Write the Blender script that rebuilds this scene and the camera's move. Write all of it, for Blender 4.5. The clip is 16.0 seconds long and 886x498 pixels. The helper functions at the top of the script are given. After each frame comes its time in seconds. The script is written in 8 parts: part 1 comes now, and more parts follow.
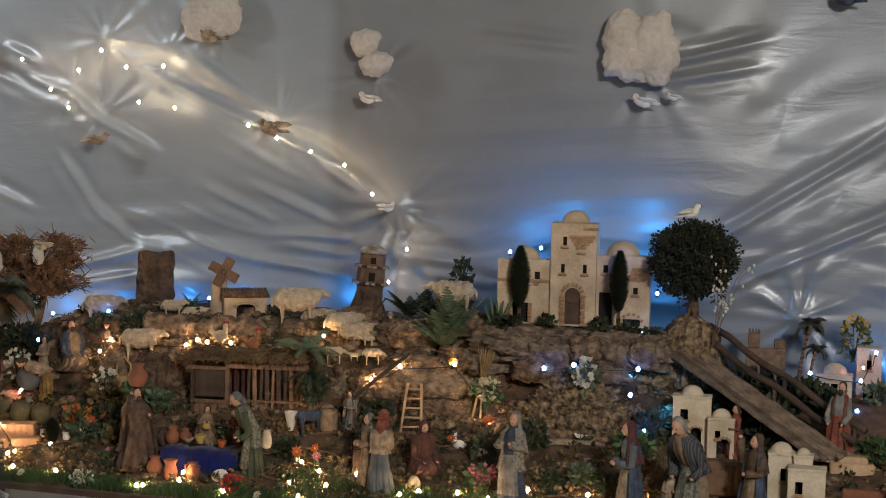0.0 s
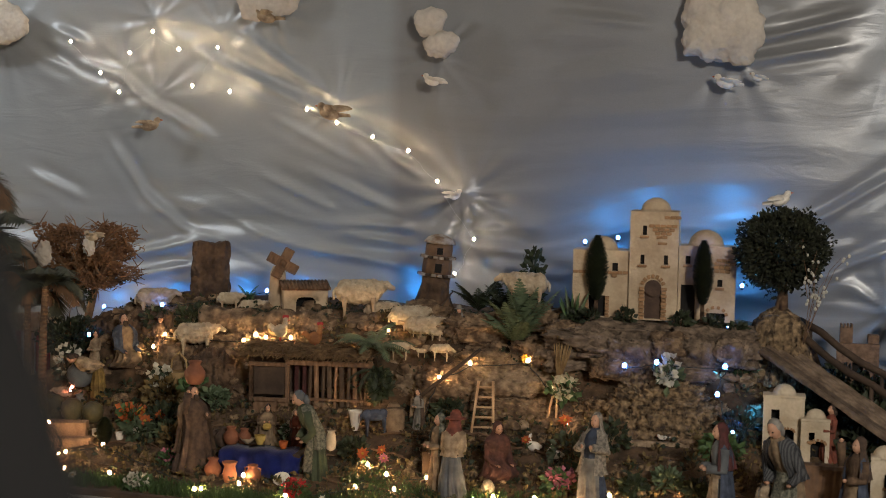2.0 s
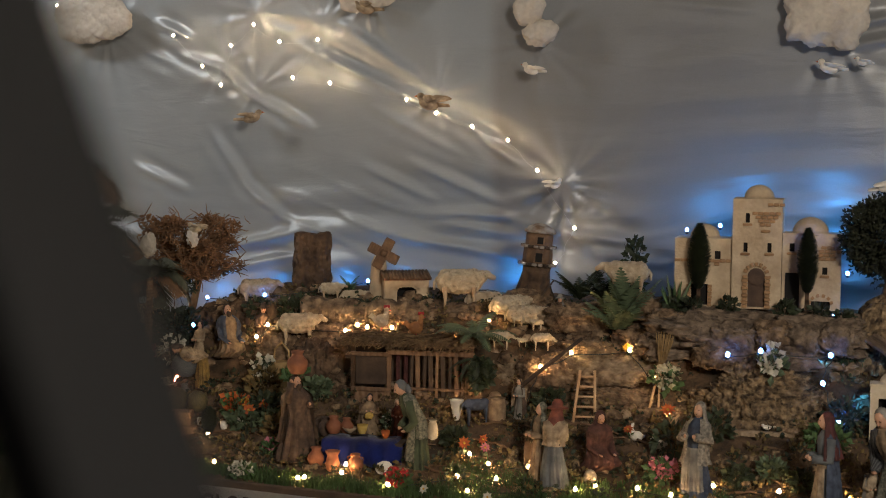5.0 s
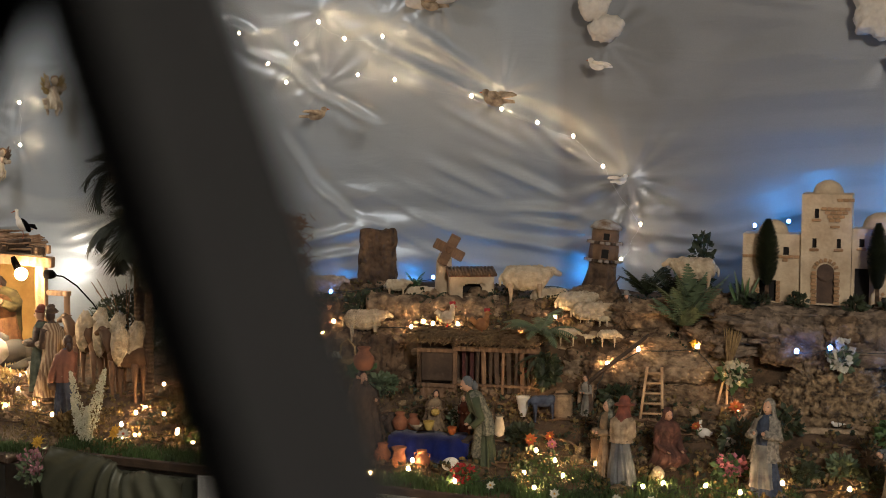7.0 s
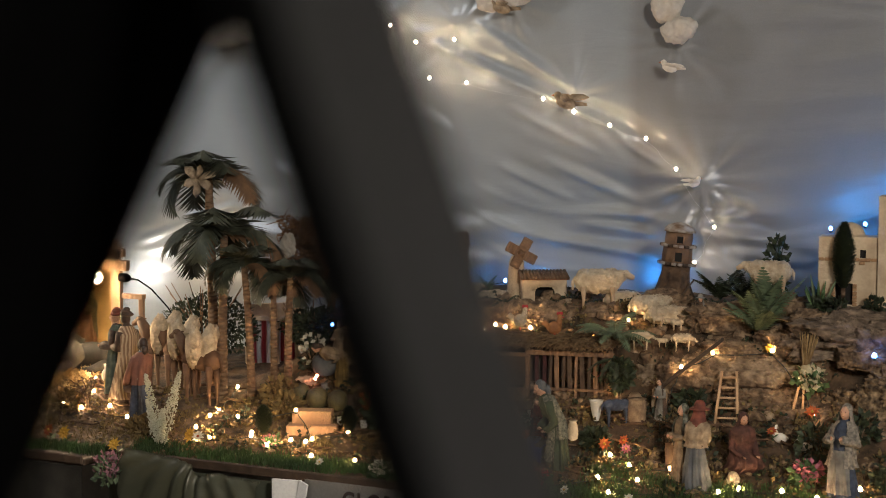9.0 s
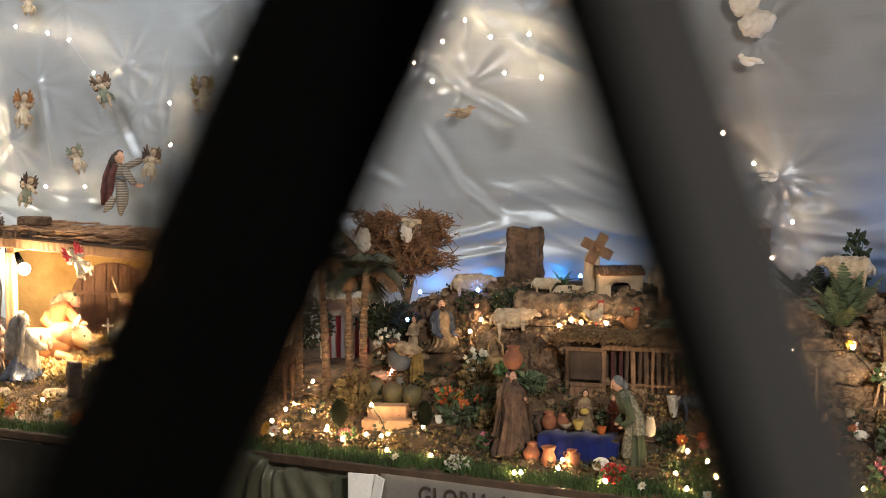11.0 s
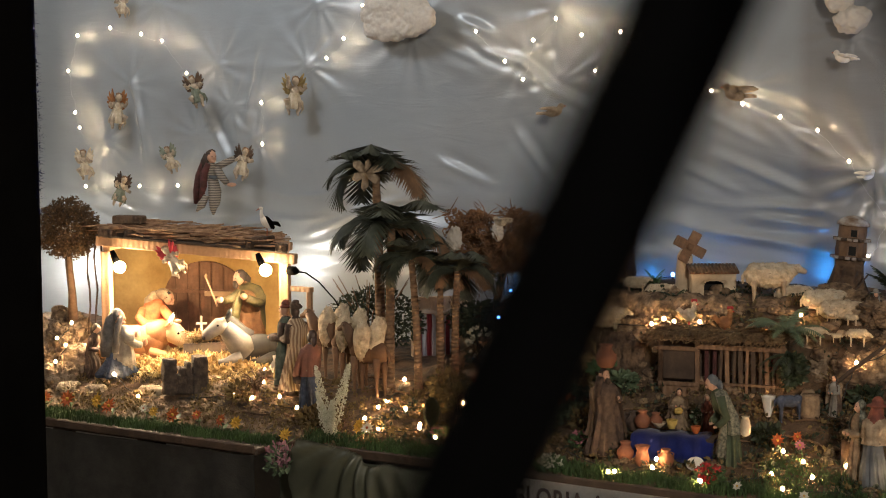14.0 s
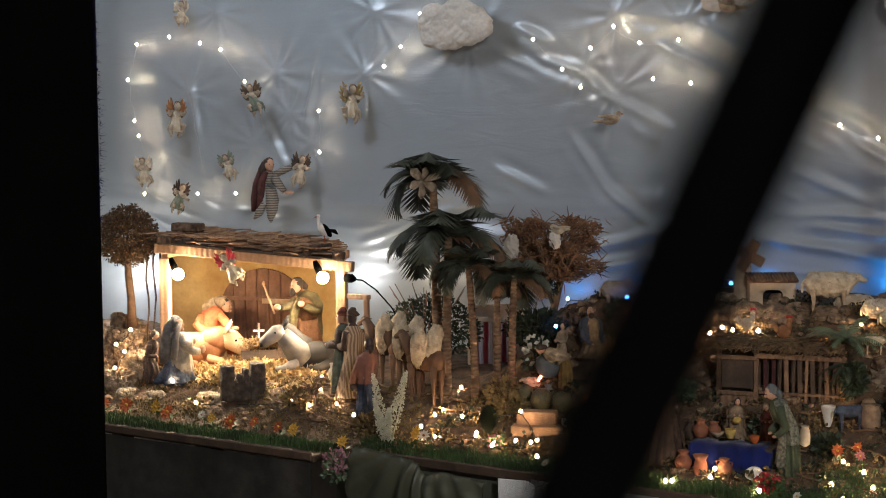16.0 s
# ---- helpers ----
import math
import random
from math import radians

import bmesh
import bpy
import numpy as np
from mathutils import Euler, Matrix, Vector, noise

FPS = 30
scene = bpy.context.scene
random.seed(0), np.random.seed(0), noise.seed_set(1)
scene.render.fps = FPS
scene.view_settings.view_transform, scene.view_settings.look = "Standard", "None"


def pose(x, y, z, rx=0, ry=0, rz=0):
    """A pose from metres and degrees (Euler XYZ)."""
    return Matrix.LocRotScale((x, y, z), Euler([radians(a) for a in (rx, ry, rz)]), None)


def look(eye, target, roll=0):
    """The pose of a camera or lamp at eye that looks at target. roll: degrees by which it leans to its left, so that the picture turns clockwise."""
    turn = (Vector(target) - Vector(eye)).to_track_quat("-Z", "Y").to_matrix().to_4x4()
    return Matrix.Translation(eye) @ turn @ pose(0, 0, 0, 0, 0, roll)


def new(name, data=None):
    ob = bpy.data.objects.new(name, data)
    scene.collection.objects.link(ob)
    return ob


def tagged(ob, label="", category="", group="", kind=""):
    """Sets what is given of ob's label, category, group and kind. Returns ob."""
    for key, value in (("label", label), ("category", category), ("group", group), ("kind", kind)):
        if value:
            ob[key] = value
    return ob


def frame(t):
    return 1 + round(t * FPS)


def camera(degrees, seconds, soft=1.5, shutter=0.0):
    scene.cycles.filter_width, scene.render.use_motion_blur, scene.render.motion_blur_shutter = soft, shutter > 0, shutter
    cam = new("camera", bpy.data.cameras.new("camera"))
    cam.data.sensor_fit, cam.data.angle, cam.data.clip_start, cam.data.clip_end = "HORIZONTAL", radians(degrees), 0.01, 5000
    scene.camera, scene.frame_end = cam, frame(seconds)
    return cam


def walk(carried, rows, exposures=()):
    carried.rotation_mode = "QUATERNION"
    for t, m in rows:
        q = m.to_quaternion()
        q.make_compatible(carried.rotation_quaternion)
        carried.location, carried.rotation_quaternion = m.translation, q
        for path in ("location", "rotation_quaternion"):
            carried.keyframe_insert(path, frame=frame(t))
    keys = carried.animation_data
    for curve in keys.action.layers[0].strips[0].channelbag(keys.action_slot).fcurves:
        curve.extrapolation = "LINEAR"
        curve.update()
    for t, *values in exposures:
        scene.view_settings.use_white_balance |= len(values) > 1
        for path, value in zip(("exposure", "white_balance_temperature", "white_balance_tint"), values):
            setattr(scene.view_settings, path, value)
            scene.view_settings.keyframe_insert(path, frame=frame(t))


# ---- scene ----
cam = camera(31.0, 16.0, soft=1.0)
cam.data.dof.use_dof = True
cam.data.dof.focus_distance = 4.4
cam.data.dof.aperture_fstop = 10.0
walk(cam, [
    (0.0, pose(0.0950, -0.1650, 1.5920, 86.395, -1.303, 17.707)),
    (0.5, pose(-0.0225, -0.0125, 1.5803, 85.953, -1.562, 17.055)),
    (1.0, pose(-0.0389, 0.0129, 1.5838, 85.872, -1.541, 17.393)),
    (1.5, pose(-0.0445, 0.0186, 1.5804, 85.957, -1.281, 18.099)),
    (2.0, pose(-0.0457, 0.0202, 1.5826, 85.916, -1.115, 19.133)),
    (2.5, pose(-0.0449, 0.0218, 1.5798, 85.914, -0.862, 19.873)),
    (3.0, pose(-0.0435, 0.0232, 1.5806, 85.798, -0.702, 20.523)),
    (5.5, pose(-0.0528, 0.0201, 1.5791, 85.522, -0.390, 23.160)),
    (6.0, pose(-0.0573, 0.0190, 1.5768, 85.518, -0.271, 23.683)),
    (6.5, pose(-0.0601, 0.0187, 1.5774, 85.452, -0.296, 24.212)),
    (7.0, pose(-0.0623, 0.0181, 1.5781, 85.404, -0.233, 24.807)),
    (7.5, pose(-0.0651, 0.0151, 1.5809, 85.388, -0.044, 25.359)),
    (8.0, pose(-0.0693, 0.0131, 1.5805, 85.424, -0.095, 25.913)),
    (8.5, pose(-0.0731, 0.0145, 1.5826, 85.430, -0.026, 26.449)),
    (9.0, pose(-0.0765, 0.0144, 1.5845, 85.427, 0.021, 27.188)),
    (11.5, pose(-0.1058, 0.0054, 1.5756, 85.294, 0.215, 30.128)),
    (12.0, pose(-0.1085, -0.0026, 1.5774, 85.238, 0.311, 30.711)),
    (12.5, pose(-0.1097, -0.0092, 1.5786, 85.267, 0.271, 31.150)),
    (13.0, pose(-0.1143, -0.0120, 1.5810, 85.269, 0.240, 31.514)),
    (13.5, pose(-0.1183, -0.0115, 1.5802, 85.298, 0.285, 31.917)),
    (14.0, pose(-0.1208, -0.0099, 1.5799, 85.277, 0.379, 32.470)),
    (14.5, pose(-0.1228, -0.0088, 1.5792, 85.284, 0.389, 32.988)),
    (15.0, pose(-0.1233, -0.0101, 1.5798, 85.337, 0.534, 33.487)),
    (15.5, pose(-0.1278, -0.0111, 1.5788, 85.429, 0.463, 33.929)),
    (16.0, pose(-0.1266, -0.0150, 1.5776, 85.606, 0.402, 34.417)),
], exposures=[(0, 0.15, 6000, 10), (1, 0.04, 6300, 10), (3.5, 0.04, 6400, 10), (5.5, -0.05, 6550, 10), (7, 0.12, 6450, 10), (9, 0.28, 6300, 10), (11.2, 0.80, 6300, 10), (11.7, 0.58, 6300, 10), (12.3, 0.15, 6300, 10), (14.5, 0.06, 6350, 10), (16, -0.06, 5650, 10)])

# ---- world and lamps ----
world = bpy.data.worlds.new("dark_hall")
world.use_nodes = True
scene.world = world
world.node_tree.nodes["Background"].inputs[0].default_value = (0.9, 0.95, 1.0, 1)
world.node_tree.nodes["Background"].inputs[1].default_value = 0.02


def lamp(kind, energy, colour, m, size=0.02):
    data = bpy.data.lights.new("lamp", kind)
    data.energy, data.color = energy, colour
    if kind == "AREA":
        data.shape, data.size = "DISK", size
    else:
        data.shadow_soft_size = size
    ob = new("lamp", data)
    ob.matrix_world = m
    return ob


WARM, GOLD, BLUE = (1.0, 0.72, 0.42), (1.0, 0.62, 0.28), (0.04, 0.36, 1.0)
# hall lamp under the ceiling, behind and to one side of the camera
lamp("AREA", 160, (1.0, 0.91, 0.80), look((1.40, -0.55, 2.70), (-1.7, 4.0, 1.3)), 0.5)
# fill lamp without a known fixture, added to brighten the upper left sky cloth
lamp("AREA", 20, (0.97, 0.98, 1.0), look((-3.55, 2.9, 2.74), (-3.6, 4.17, 2.0)), 0.5)
# two bulbs in the stable, two behind it
lamp_l = lamp("SPOT", 37.0, WARM, look((-3.520, 3.530, 1.118), (-3.36, 3.46, 0.86)), 0.017)
lamp_l.data.spot_size, lamp_l.data.spot_blend = radians(155), 0.6
shade = lamp("SPOT", 22.0, WARM, look((-3.082, 3.665, 1.122), (-3.34, 3.42, 0.88)), 0.017)
shade.data.spot_size, shade.data.spot_blend = radians(112), 0.7
lamp("POINT", 1.3, (1.0, 0.90, 0.76), pose(-3.32, 4.07, 1.08), 0.02)
lamp("POINT", 4.4, (1.0, 0.90, 0.76), pose(-4.36, 4.02, 1.04), 0.02)
# blue bulbs low behind the hills, close to the cloth
for bx, bz, e in ((-2.53, 1.08, .20), (-2.33, 1.09, .22), (-2.08, 1.13, .24), (-1.90, 1.14, .16), (-1.575, 1.16, .42),
                  (-1.07, 1.34, .42), (-0.95, 1.40, .40), (-0.70, 1.39, .80), (-0.655, 1.22, .35), (-0.08, 1.05, .40)):
    near = -1.1 < bx < -.6
    lamp("POINT", e * (1.0 if near else .6), BLUE, pose(bx, 4.03 if near else 4.11, bz), 0.03 if near else 0.010)
# blue bulbs behind the grotto
for bx, by, bz in ((-.645, 3.715, 1.045), (-.545, 3.655, .965)):
    lamp("POINT", .16, (.08, .45, 1.0), pose(bx, by, bz), 0.008)

# ---- materials ----
def mat(name, c1, c2=None, scale=25.0, rough=0.75, bump=0.25, fine=160.0, metal=0.0, spec=0.4, rand=0.0, wave=None, sheen=0.0):
    m = bpy.data.materials.new(name)
    m.use_nodes = True
    nt = m.node_tree
    b = nt.nodes["Principled BSDF"]
    b.inputs["Roughness"].default_value = rough
    b.inputs["Metallic"].default_value = metal
    b.inputs["Specular IOR Level"].default_value = spec
    if sheen:
        b.inputs["Sheen Weight"].default_value = sheen
    c2 = c2 or tuple(v * 0.6 for v in c1)
    tc = nt.nodes.new("ShaderNodeTexCoord")
    n1 = nt.nodes.new("ShaderNodeTexNoise")
    n1.inputs["Scale"].default_value, n1.inputs["Detail"].default_value = scale, 5
    nt.links.new(tc.outputs["Object"], n1.inputs["Vector"])
    ramp = nt.nodes.new("ShaderNodeValToRGB")
    ramp.color_ramp.elements[0].position, ramp.color_ramp.elements[1].position = 0.35, 0.68
    ramp.color_ramp.elements[0].color, ramp.color_ramp.elements[1].color = (*c2, 1), (*c1, 1)
    nt.links.new(n1.outputs["Fac"], ramp.inputs["Fac"])
    n2 = nt.nodes.new("ShaderNodeTexNoise")
    n2.inputs["Scale"].default_value, n2.inputs["Detail"].default_value = fine, 4
    nt.links.new(tc.outputs["Object"], n2.inputs["Vector"])
    mul = nt.nodes.new("ShaderNodeMix")
    mul.data_type, mul.blend_type = "RGBA", "MULTIPLY"
    mul.inputs["Factor"].default_value = 0.45
    nt.links.new(ramp.outputs["Color"], mul.inputs["A"])
    nt.links.new(n2.outputs["Color"], mul.inputs["B"])
    grey = nt.nodes.new("ShaderNodeRGBToBW")
    nt.links.new(n2.outputs["Color"], grey.inputs["Color"])
    lift = nt.nodes.new("ShaderNodeMath")
    lift.operation, lift.inputs[1].default_value = "ADD", 0.5
    nt.links.new(grey.outputs["Val"], lift.inputs[0])
    nt.links.new(lift.outputs[0], mul.inputs["B"])
    out = mul.outputs["Result"]
    if rand:
        oi = nt.nodes.new("ShaderNodeObjectInfo")
        mr = nt.nodes.new("ShaderNodeMapRange")
        mr.inputs["To Min"].default_value, mr.inputs["To Max"].default_value = 1 - rand, 1 + rand
        nt.links.new(oi.outputs["Random"], mr.inputs["Value"])
        hs = nt.nodes.new("ShaderNodeHueSaturation")
        nt.links.new(mr.outputs["Result"], hs.inputs["Value"])
        nt.links.new(out, hs.inputs["Color"])
        out = hs.outputs["Color"]
    nt.links.new(out, b.inputs["Base Color"])
    height = n2.outputs["Fac"]
    if wave:
        wv = nt.nodes.new("ShaderNodeTexWave")
        wv.bands_direction = wave[0]
        wv.inputs["Scale"].default_value, wv.inputs["Distortion"].default_value, wv.inputs["Detail"].default_value = wave[1], 4, 3
        nt.links.new(tc.outputs["Object"], wv.inputs["Vector"])
        add = nt.nodes.new("ShaderNodeMath")
        nt.links.new(wv.outputs["Fac"], add.inputs[0])
        nt.links.new(height, add.inputs[1])
        height = add.outputs[0]
    if bump:
        bp = nt.nodes.new("ShaderNodeBump")
        bp.inputs["Strength"].default_value, bp.inputs["Distance"].default_value = bump, 0.004
        nt.links.new(height, bp.inputs["Height"])
        nt.links.new(bp.outputs["Normal"], b.inputs["Normal"])
    return m


def glow(name, colour, strength):
    m = bpy.data.materials.new(name)
    m.use_nodes = True
    b = m.node_tree.nodes["Principled BSDF"]
    b.inputs["Base Color"].default_value = (*colour, 1)
    b.inputs["Emission Color"].default_value = (*colour, 1)
    b.inputs["Emission Strength"].default_value = strength
    return m


def satin(name, c1, c2, rough, metal, crease=0.10):
    m = mat(name, c1, c2, scale=2.2, rough=rough, bump=0.06, fine=420, metal=metal, spec=0.8)
    nt = m.node_tree
    b = nt.nodes["Principled BSDF"]
    b.inputs["Anisotropic"].default_value = 0.4
    tc = nt.nodes.new("ShaderNodeTexCoord")
    mp = nt.nodes.new("ShaderNodeMapping")
    mp.inputs["Rotation"].default_value, mp.inputs["Scale"].default_value = (0, radians(18), 0), (3.0, 3.0, 13.0)
    nz = nt.nodes.new("ShaderNodeTexNoise")
    nz.inputs["Scale"].default_value, nz.inputs["Detail"].default_value, nz.inputs["Distortion"].default_value = 1.6, 4, 1.2
    bp = nt.nodes.new("ShaderNodeBump")
    bp.inputs["Strength"].default_value, bp.inputs["Distance"].default_value = crease, 0.02
    nt.links.new(tc.outputs["Object"], mp.inputs["Vector"])
    nt.links.new(mp.outputs["Vector"], nz.inputs["Vector"])
    nt.links.new(nz.outputs["Fac"], bp.inputs["Height"])
    old = b.inputs["Normal"].links[0].from_node
    nt.links.new(bp.outputs["Normal"], old.inputs["Normal"])
    return m



def woolly(m, scale=75.0, depth=.011):
    """Curls of fleece laid over a material as relief."""
    nt = m.node_tree
    b = nt.nodes["Principled BSDF"]
    tc = nt.nodes.new("ShaderNodeTexCoord")
    vo = nt.nodes.new("ShaderNodeTexVoronoi")
    vo.inputs["Scale"].default_value = scale
    bp = nt.nodes.new("ShaderNodeBump")
    bp.inputs["Strength"].default_value, bp.inputs["Distance"].default_value = .9, depth
    bp.invert = True
    nt.links.new(tc.outputs["Object"], vo.inputs["Vector"])
    nt.links.new(vo.outputs["Distance"], bp.inputs["Height"])
    nt.links.new(bp.outputs["Normal"], b.inputs["Normal"].links[0].from_node.inputs["Normal"])
    return m


def striped(name, c1, c2, scale, axis="X", rough=.8):
    """Woven stripes of two colours."""
    m = mat(name, c1, c2, 24, rough, .25)
    nt = m.node_tree
    ramp = next(n for n in nt.nodes if n.bl_idname == "ShaderNodeValToRGB")
    tc = nt.nodes.new("ShaderNodeTexCoord")
    wv = nt.nodes.new("ShaderNodeTexWave")
    wv.bands_direction = axis
    wv.inputs["Scale"].default_value, wv.inputs["Distortion"].default_value = scale, 1.2
    nt.links.new(tc.outputs["Object"], wv.inputs["Vector"])
    nt.links.new(wv.outputs["Fac"], ramp.inputs["Fac"])
    return m


EARTH = mat("earth", (.13, .078, .042), (.035, .023, .012), 24, .95, 1.0, 140)
ROCK = mat("cork_rock", (.29, .195, .115), (.07, .042, .023), 38, .95, 1.0, 210)
ROCK_LIGHT = mat("pale_rock", (.36, .265, .17), (.11, .07, .04), 34, .95, 1.0, 190)
ROCK_DARK = mat("burnt_cork", (.34, .235, .13), (.05, .032, .018), 60, .95, 1.0, 220)
BARK = mat("bark", (.15, .09, .05), (.05, .03, .018), 22, .95, 1.0, 110, wave=("X", 14))
WOOD = mat("brown_wood", (.20, .115, .06), (.10, .055, .03), 20, .7, .35, 140, rand=.15, wave=("X", 20))
WOOD_PALE = mat("pale_wood", (.48, .33, .19), (.34, .21, .11), 14, .65, .25, 120, rand=.1, wave=("X", 18))
WOOD_DARK = mat("dark_wood", (.075, .048, .03), (.035, .022, .014), 22, .8, .4, 140, rand=.15)
THATCH = mat("thatch", (.19, .125, .062), (.08, .050, .024), 30, .95, .4, 200)
STRAW = mat("straw", (.42, .29, .13), (.20, .125, .05), 30, .9, .3, 200)
PLASTER = mat("plaster", (.52, .41, .275), (.35, .26, .165), 16, .92, .45, 130)
PLASTER_WHITE = mat("white_plaster", (.56, .48, .36), (.38, .31, .21), 16, .9, .35, 130)
BRICK = mat("clay_brick", (.36, .22, .11), (.26, .14, .07), 30, .9, .4, 200, rand=.18)
YELLOW = mat("yellow_plaster", (.44, .285, .10), (.27, .155, .05), 10, .9, .25, 90)
STABLE_WOOD = mat("stable_timber", (.36, .21, .115), (.29, .165, .09), 14, .7, .3, 120, rand=.1, wave=("X", 18))
DOOR_WOOD = mat("door_wood", (.20, .10, .055), (.12, .057, .03), 22, .7, .3, 150, rand=.12, wave=("X", 22))
# near-black colour that stands for the shade inside openings
INSIDE_SHADE = mat("painted_inside_shade", (.012, .010, .009), (.008, .007, .006), 10, .95, 0)
WOOL = mat("wool", (.48, .39, .27), (.34, .26, .17), 60, .95, .8, 260)
WOOL_PALE = mat("pale_wool", (.52, .43, .30), (.38, .30, .20), 60, .95, .8, 260)
woolly(WOOL, 75, .006)
woolly(ROCK, 48, .012)
woolly(ROCK_LIGHT, 40, .012)
woolly(ROCK_DARK, 60, .016)
woolly(BARK, 60, .008)
woolly(WOOL_PALE, 75, .006)
FACE_SHEEP = mat("sheep_face", (.50, .38, .25), (.32, .22, .13), 30, .8, .2)
SKIN = mat("painted_skin", (.48, .28, .18), (.36, .19, .115), 25, .55, .1)
SKIN_DARK = mat("dark_painted_skin", (.06, .035, .025), (.035, .02, .014), 25, .5, .1)
HAIR = mat("dark_hair", (.05, .03, .018), (.025, .015, .01), 60, .7, .3)
PUTTO = mat("faded_putto_paint", (.44, .36, .26), (.22, .165, .11), 45, .6, .3)
HAIR_FAIR = mat("fair_hair", (.22, .13, .06), (.11, .06, .03), 60, .7, .3)
IVORY = mat("ivory_paint", (.60, .52, .39), (.36, .29, .19), 40, .6, .3)
WHITE = mat("white_paint", (.74, .70, .62), (.56, .51, .43), 30, .6, .15)
COTTON = mat("cotton", (.56, .51, .44), (.45, .41, .35), 14, 1.0, .5, 90, spec=.05)
COTTON.node_tree.nodes["Principled BSDF"].inputs["Subsurface Weight"].default_value = .5
COTTON.node_tree.nodes["Principled BSDF"].inputs["Subsurface Radius"].default_value = (.03, .026, .022)
GREEN_ROBE = mat("green_grey_cloth", (0.1, 0.12, 0.085), (0.04, 0.05, 0.036), 55, .8, .6)
GREEN_DARK = mat("dark_green_cloth", (0.055, 0.07, 0.035), (0.022, 0.03, 0.015), 22, .8, .25)
BROWN_ROBE = mat("brown_cloth", (0.095, 0.06, 0.04), (0.035, 0.022, 0.015), 55, .85, .6)
RED_ROBE = mat("red_brown_cloth", (0.22, 0.06, 0.032), (0.09, 0.026, 0.016), 55, .75, .6)
ORANGE_ROBE = mat("orange_cloth", (.44, .13, .045), (.26, .07, .025), 55, .75, .6)
CREAM_ROBE = mat("cream_cloth", (0.37, 0.285, 0.185), (0.15, 0.105, 0.065), 55, .8, .6)
GREY_ROBE = mat("grey_cloth", (0.24, 0.225, 0.195), (0.085, 0.08, 0.07), 30, .85, .35)
BLUE_ROBE = mat("blue_grey_cloth", (0.06, 0.075, 0.11), (0.024, 0.032, 0.05), 55, .8, .6)
BLUE_CLOTH = mat("royal_blue_cloth", (.008, .022, .20), (.005, .012, .10), 22, .85, .25, sheen=.3)
GOLD_ROBE = mat("ochre_cloth", (.50, .36, .10), (.36, .23, .05), 55, .7, .6)
BROWN_COAT = mat("brown_hide", (.32, .145, .055), (.18, .075, .03), 22, .7, .2)
CAMEL = mat("camel_hide", (.15, .078, .038), (.08, .042, .021), 22, .8, .3)
TERRACOTTA = mat("terracotta", (.27, .10, .045), (.14, .05, .025), 22, .75, .2, rand=.15)
LEAF = mat("green_leaf", (.075, .13, .04), (.03, .06, .02), 40, .6, .2, rand=.2)
LEAF_PALE = mat("pale_leaf", (.115, .150, .080), (.052, .075, .038), 40, .6, .2, rand=.2)
LEAF_DARK = mat("dark_leaf", (.034, .046, .018), (.014, .020, .009), 40, .65, .2, rand=.2)
TREE_NEEDLE = mat("dark_needle", (.026, .030, .012), (.010, .012, .006), 40, .75, .2)
PALM_LEAF = mat("palm_leaf", (0.066, 0.072, 0.046), (0.026, 0.030, 0.019), 30, .6, .2, rand=.25)
PALM_BARK = mat("palm_bark", (.24, .15, .085), (.11, .065, .036), 30, .95, 1.0, 120, wave=("Z", 26))
PALM_DRY = mat("dry_palm_leaf", (.17, .095, .045), (.09, .05, .025), 30, .7, .2)
MOSS = mat("dry_moss", (.17, .12, .045), (.08, .055, .02), 50, .95, .5)
MOSS_TREE = mat("brown_moss_leaf", (.15, .085, .035), (.05, .028, .012), 60, .95, .5)
DRY_LEAF = mat("curled_dry_leaf", (.26, .135, .062), (.11, .055, .026), 45, .9, .3)
TWIG = mat("dry_twig", (.20, .12, .065), (.10, .055, .03), 40, .9, .3)
GRASS = mat("turf_grass", (.060, .105, .026), (.022, .042, .011), 12, .7, .1)
PETAL_WHITE = mat("white_petal", (.54, .52, .43), (.38, .36, .28), 40, .7, .1)
PETAL_ORANGE = mat("orange_petal", (.42, .11, .018), (.26, .05, .01), 40, .7, .1, rand=.15)
PETAL_YELLOW = mat("yellow_petal", (.55, .33, .03), (.38, .21, .02), 40, .7, .1)
PETAL_RED = mat("red_petal", (.38, .02, .02), (.22, .01, .012), 40, .6, .1)
PETAL_PINK = mat("pink_petal", (.46, .16, .20), (.30, .09, .12), 40, .7, .1)
BLACK = mat("black_paint", (.0026, .0023, .0020), (.0016, .0014, .0012), 8, .8, .1, 60, spec=.02)
# darker copy of the stand's black, for its faces turned from the lamp
STAND_SHADE = mat("shaded_black", (.0005, .0005, .0005), (.0003, .0003, .0003), 8, .9, .05, 60, spec=.01)
BLACK_MATT = mat("black_metal", (.0022, .0023, .0025), (.0016, .0017, .0018), 8, .62, .05, 60, spec=.2)
CLEAR_CABLE = mat("clear_cable", (.40, .43, .45), (.34, .37, .39), 30, .5, 0)
CABLE = mat("dark_cable", (.02, .022, .018), (.012, .013, .010), 30, .5, 0)
PAPER = mat("white_paper", (.80, .79, .76), (.70, .69, .66), 6, .8, .1)
INK = mat("brown_ink", (.05, .035, .03), (.03, .02, .018), 20, .8, 0)
TABLE_EDGE = mat("board_edge", (.075, .045, .026), (.04, .025, .015), 20, .7, .3, wave=("X", 10))
GREEN_SATIN = satin("olive_satin", (.085, .092, .062), (.055, .06, .04), .45, .15, 0.10)
SWAG_SATIN = satin("pale_olive_satin", (.17, .175, .12), (.12, .125, .085), .40, .2, 0.10)
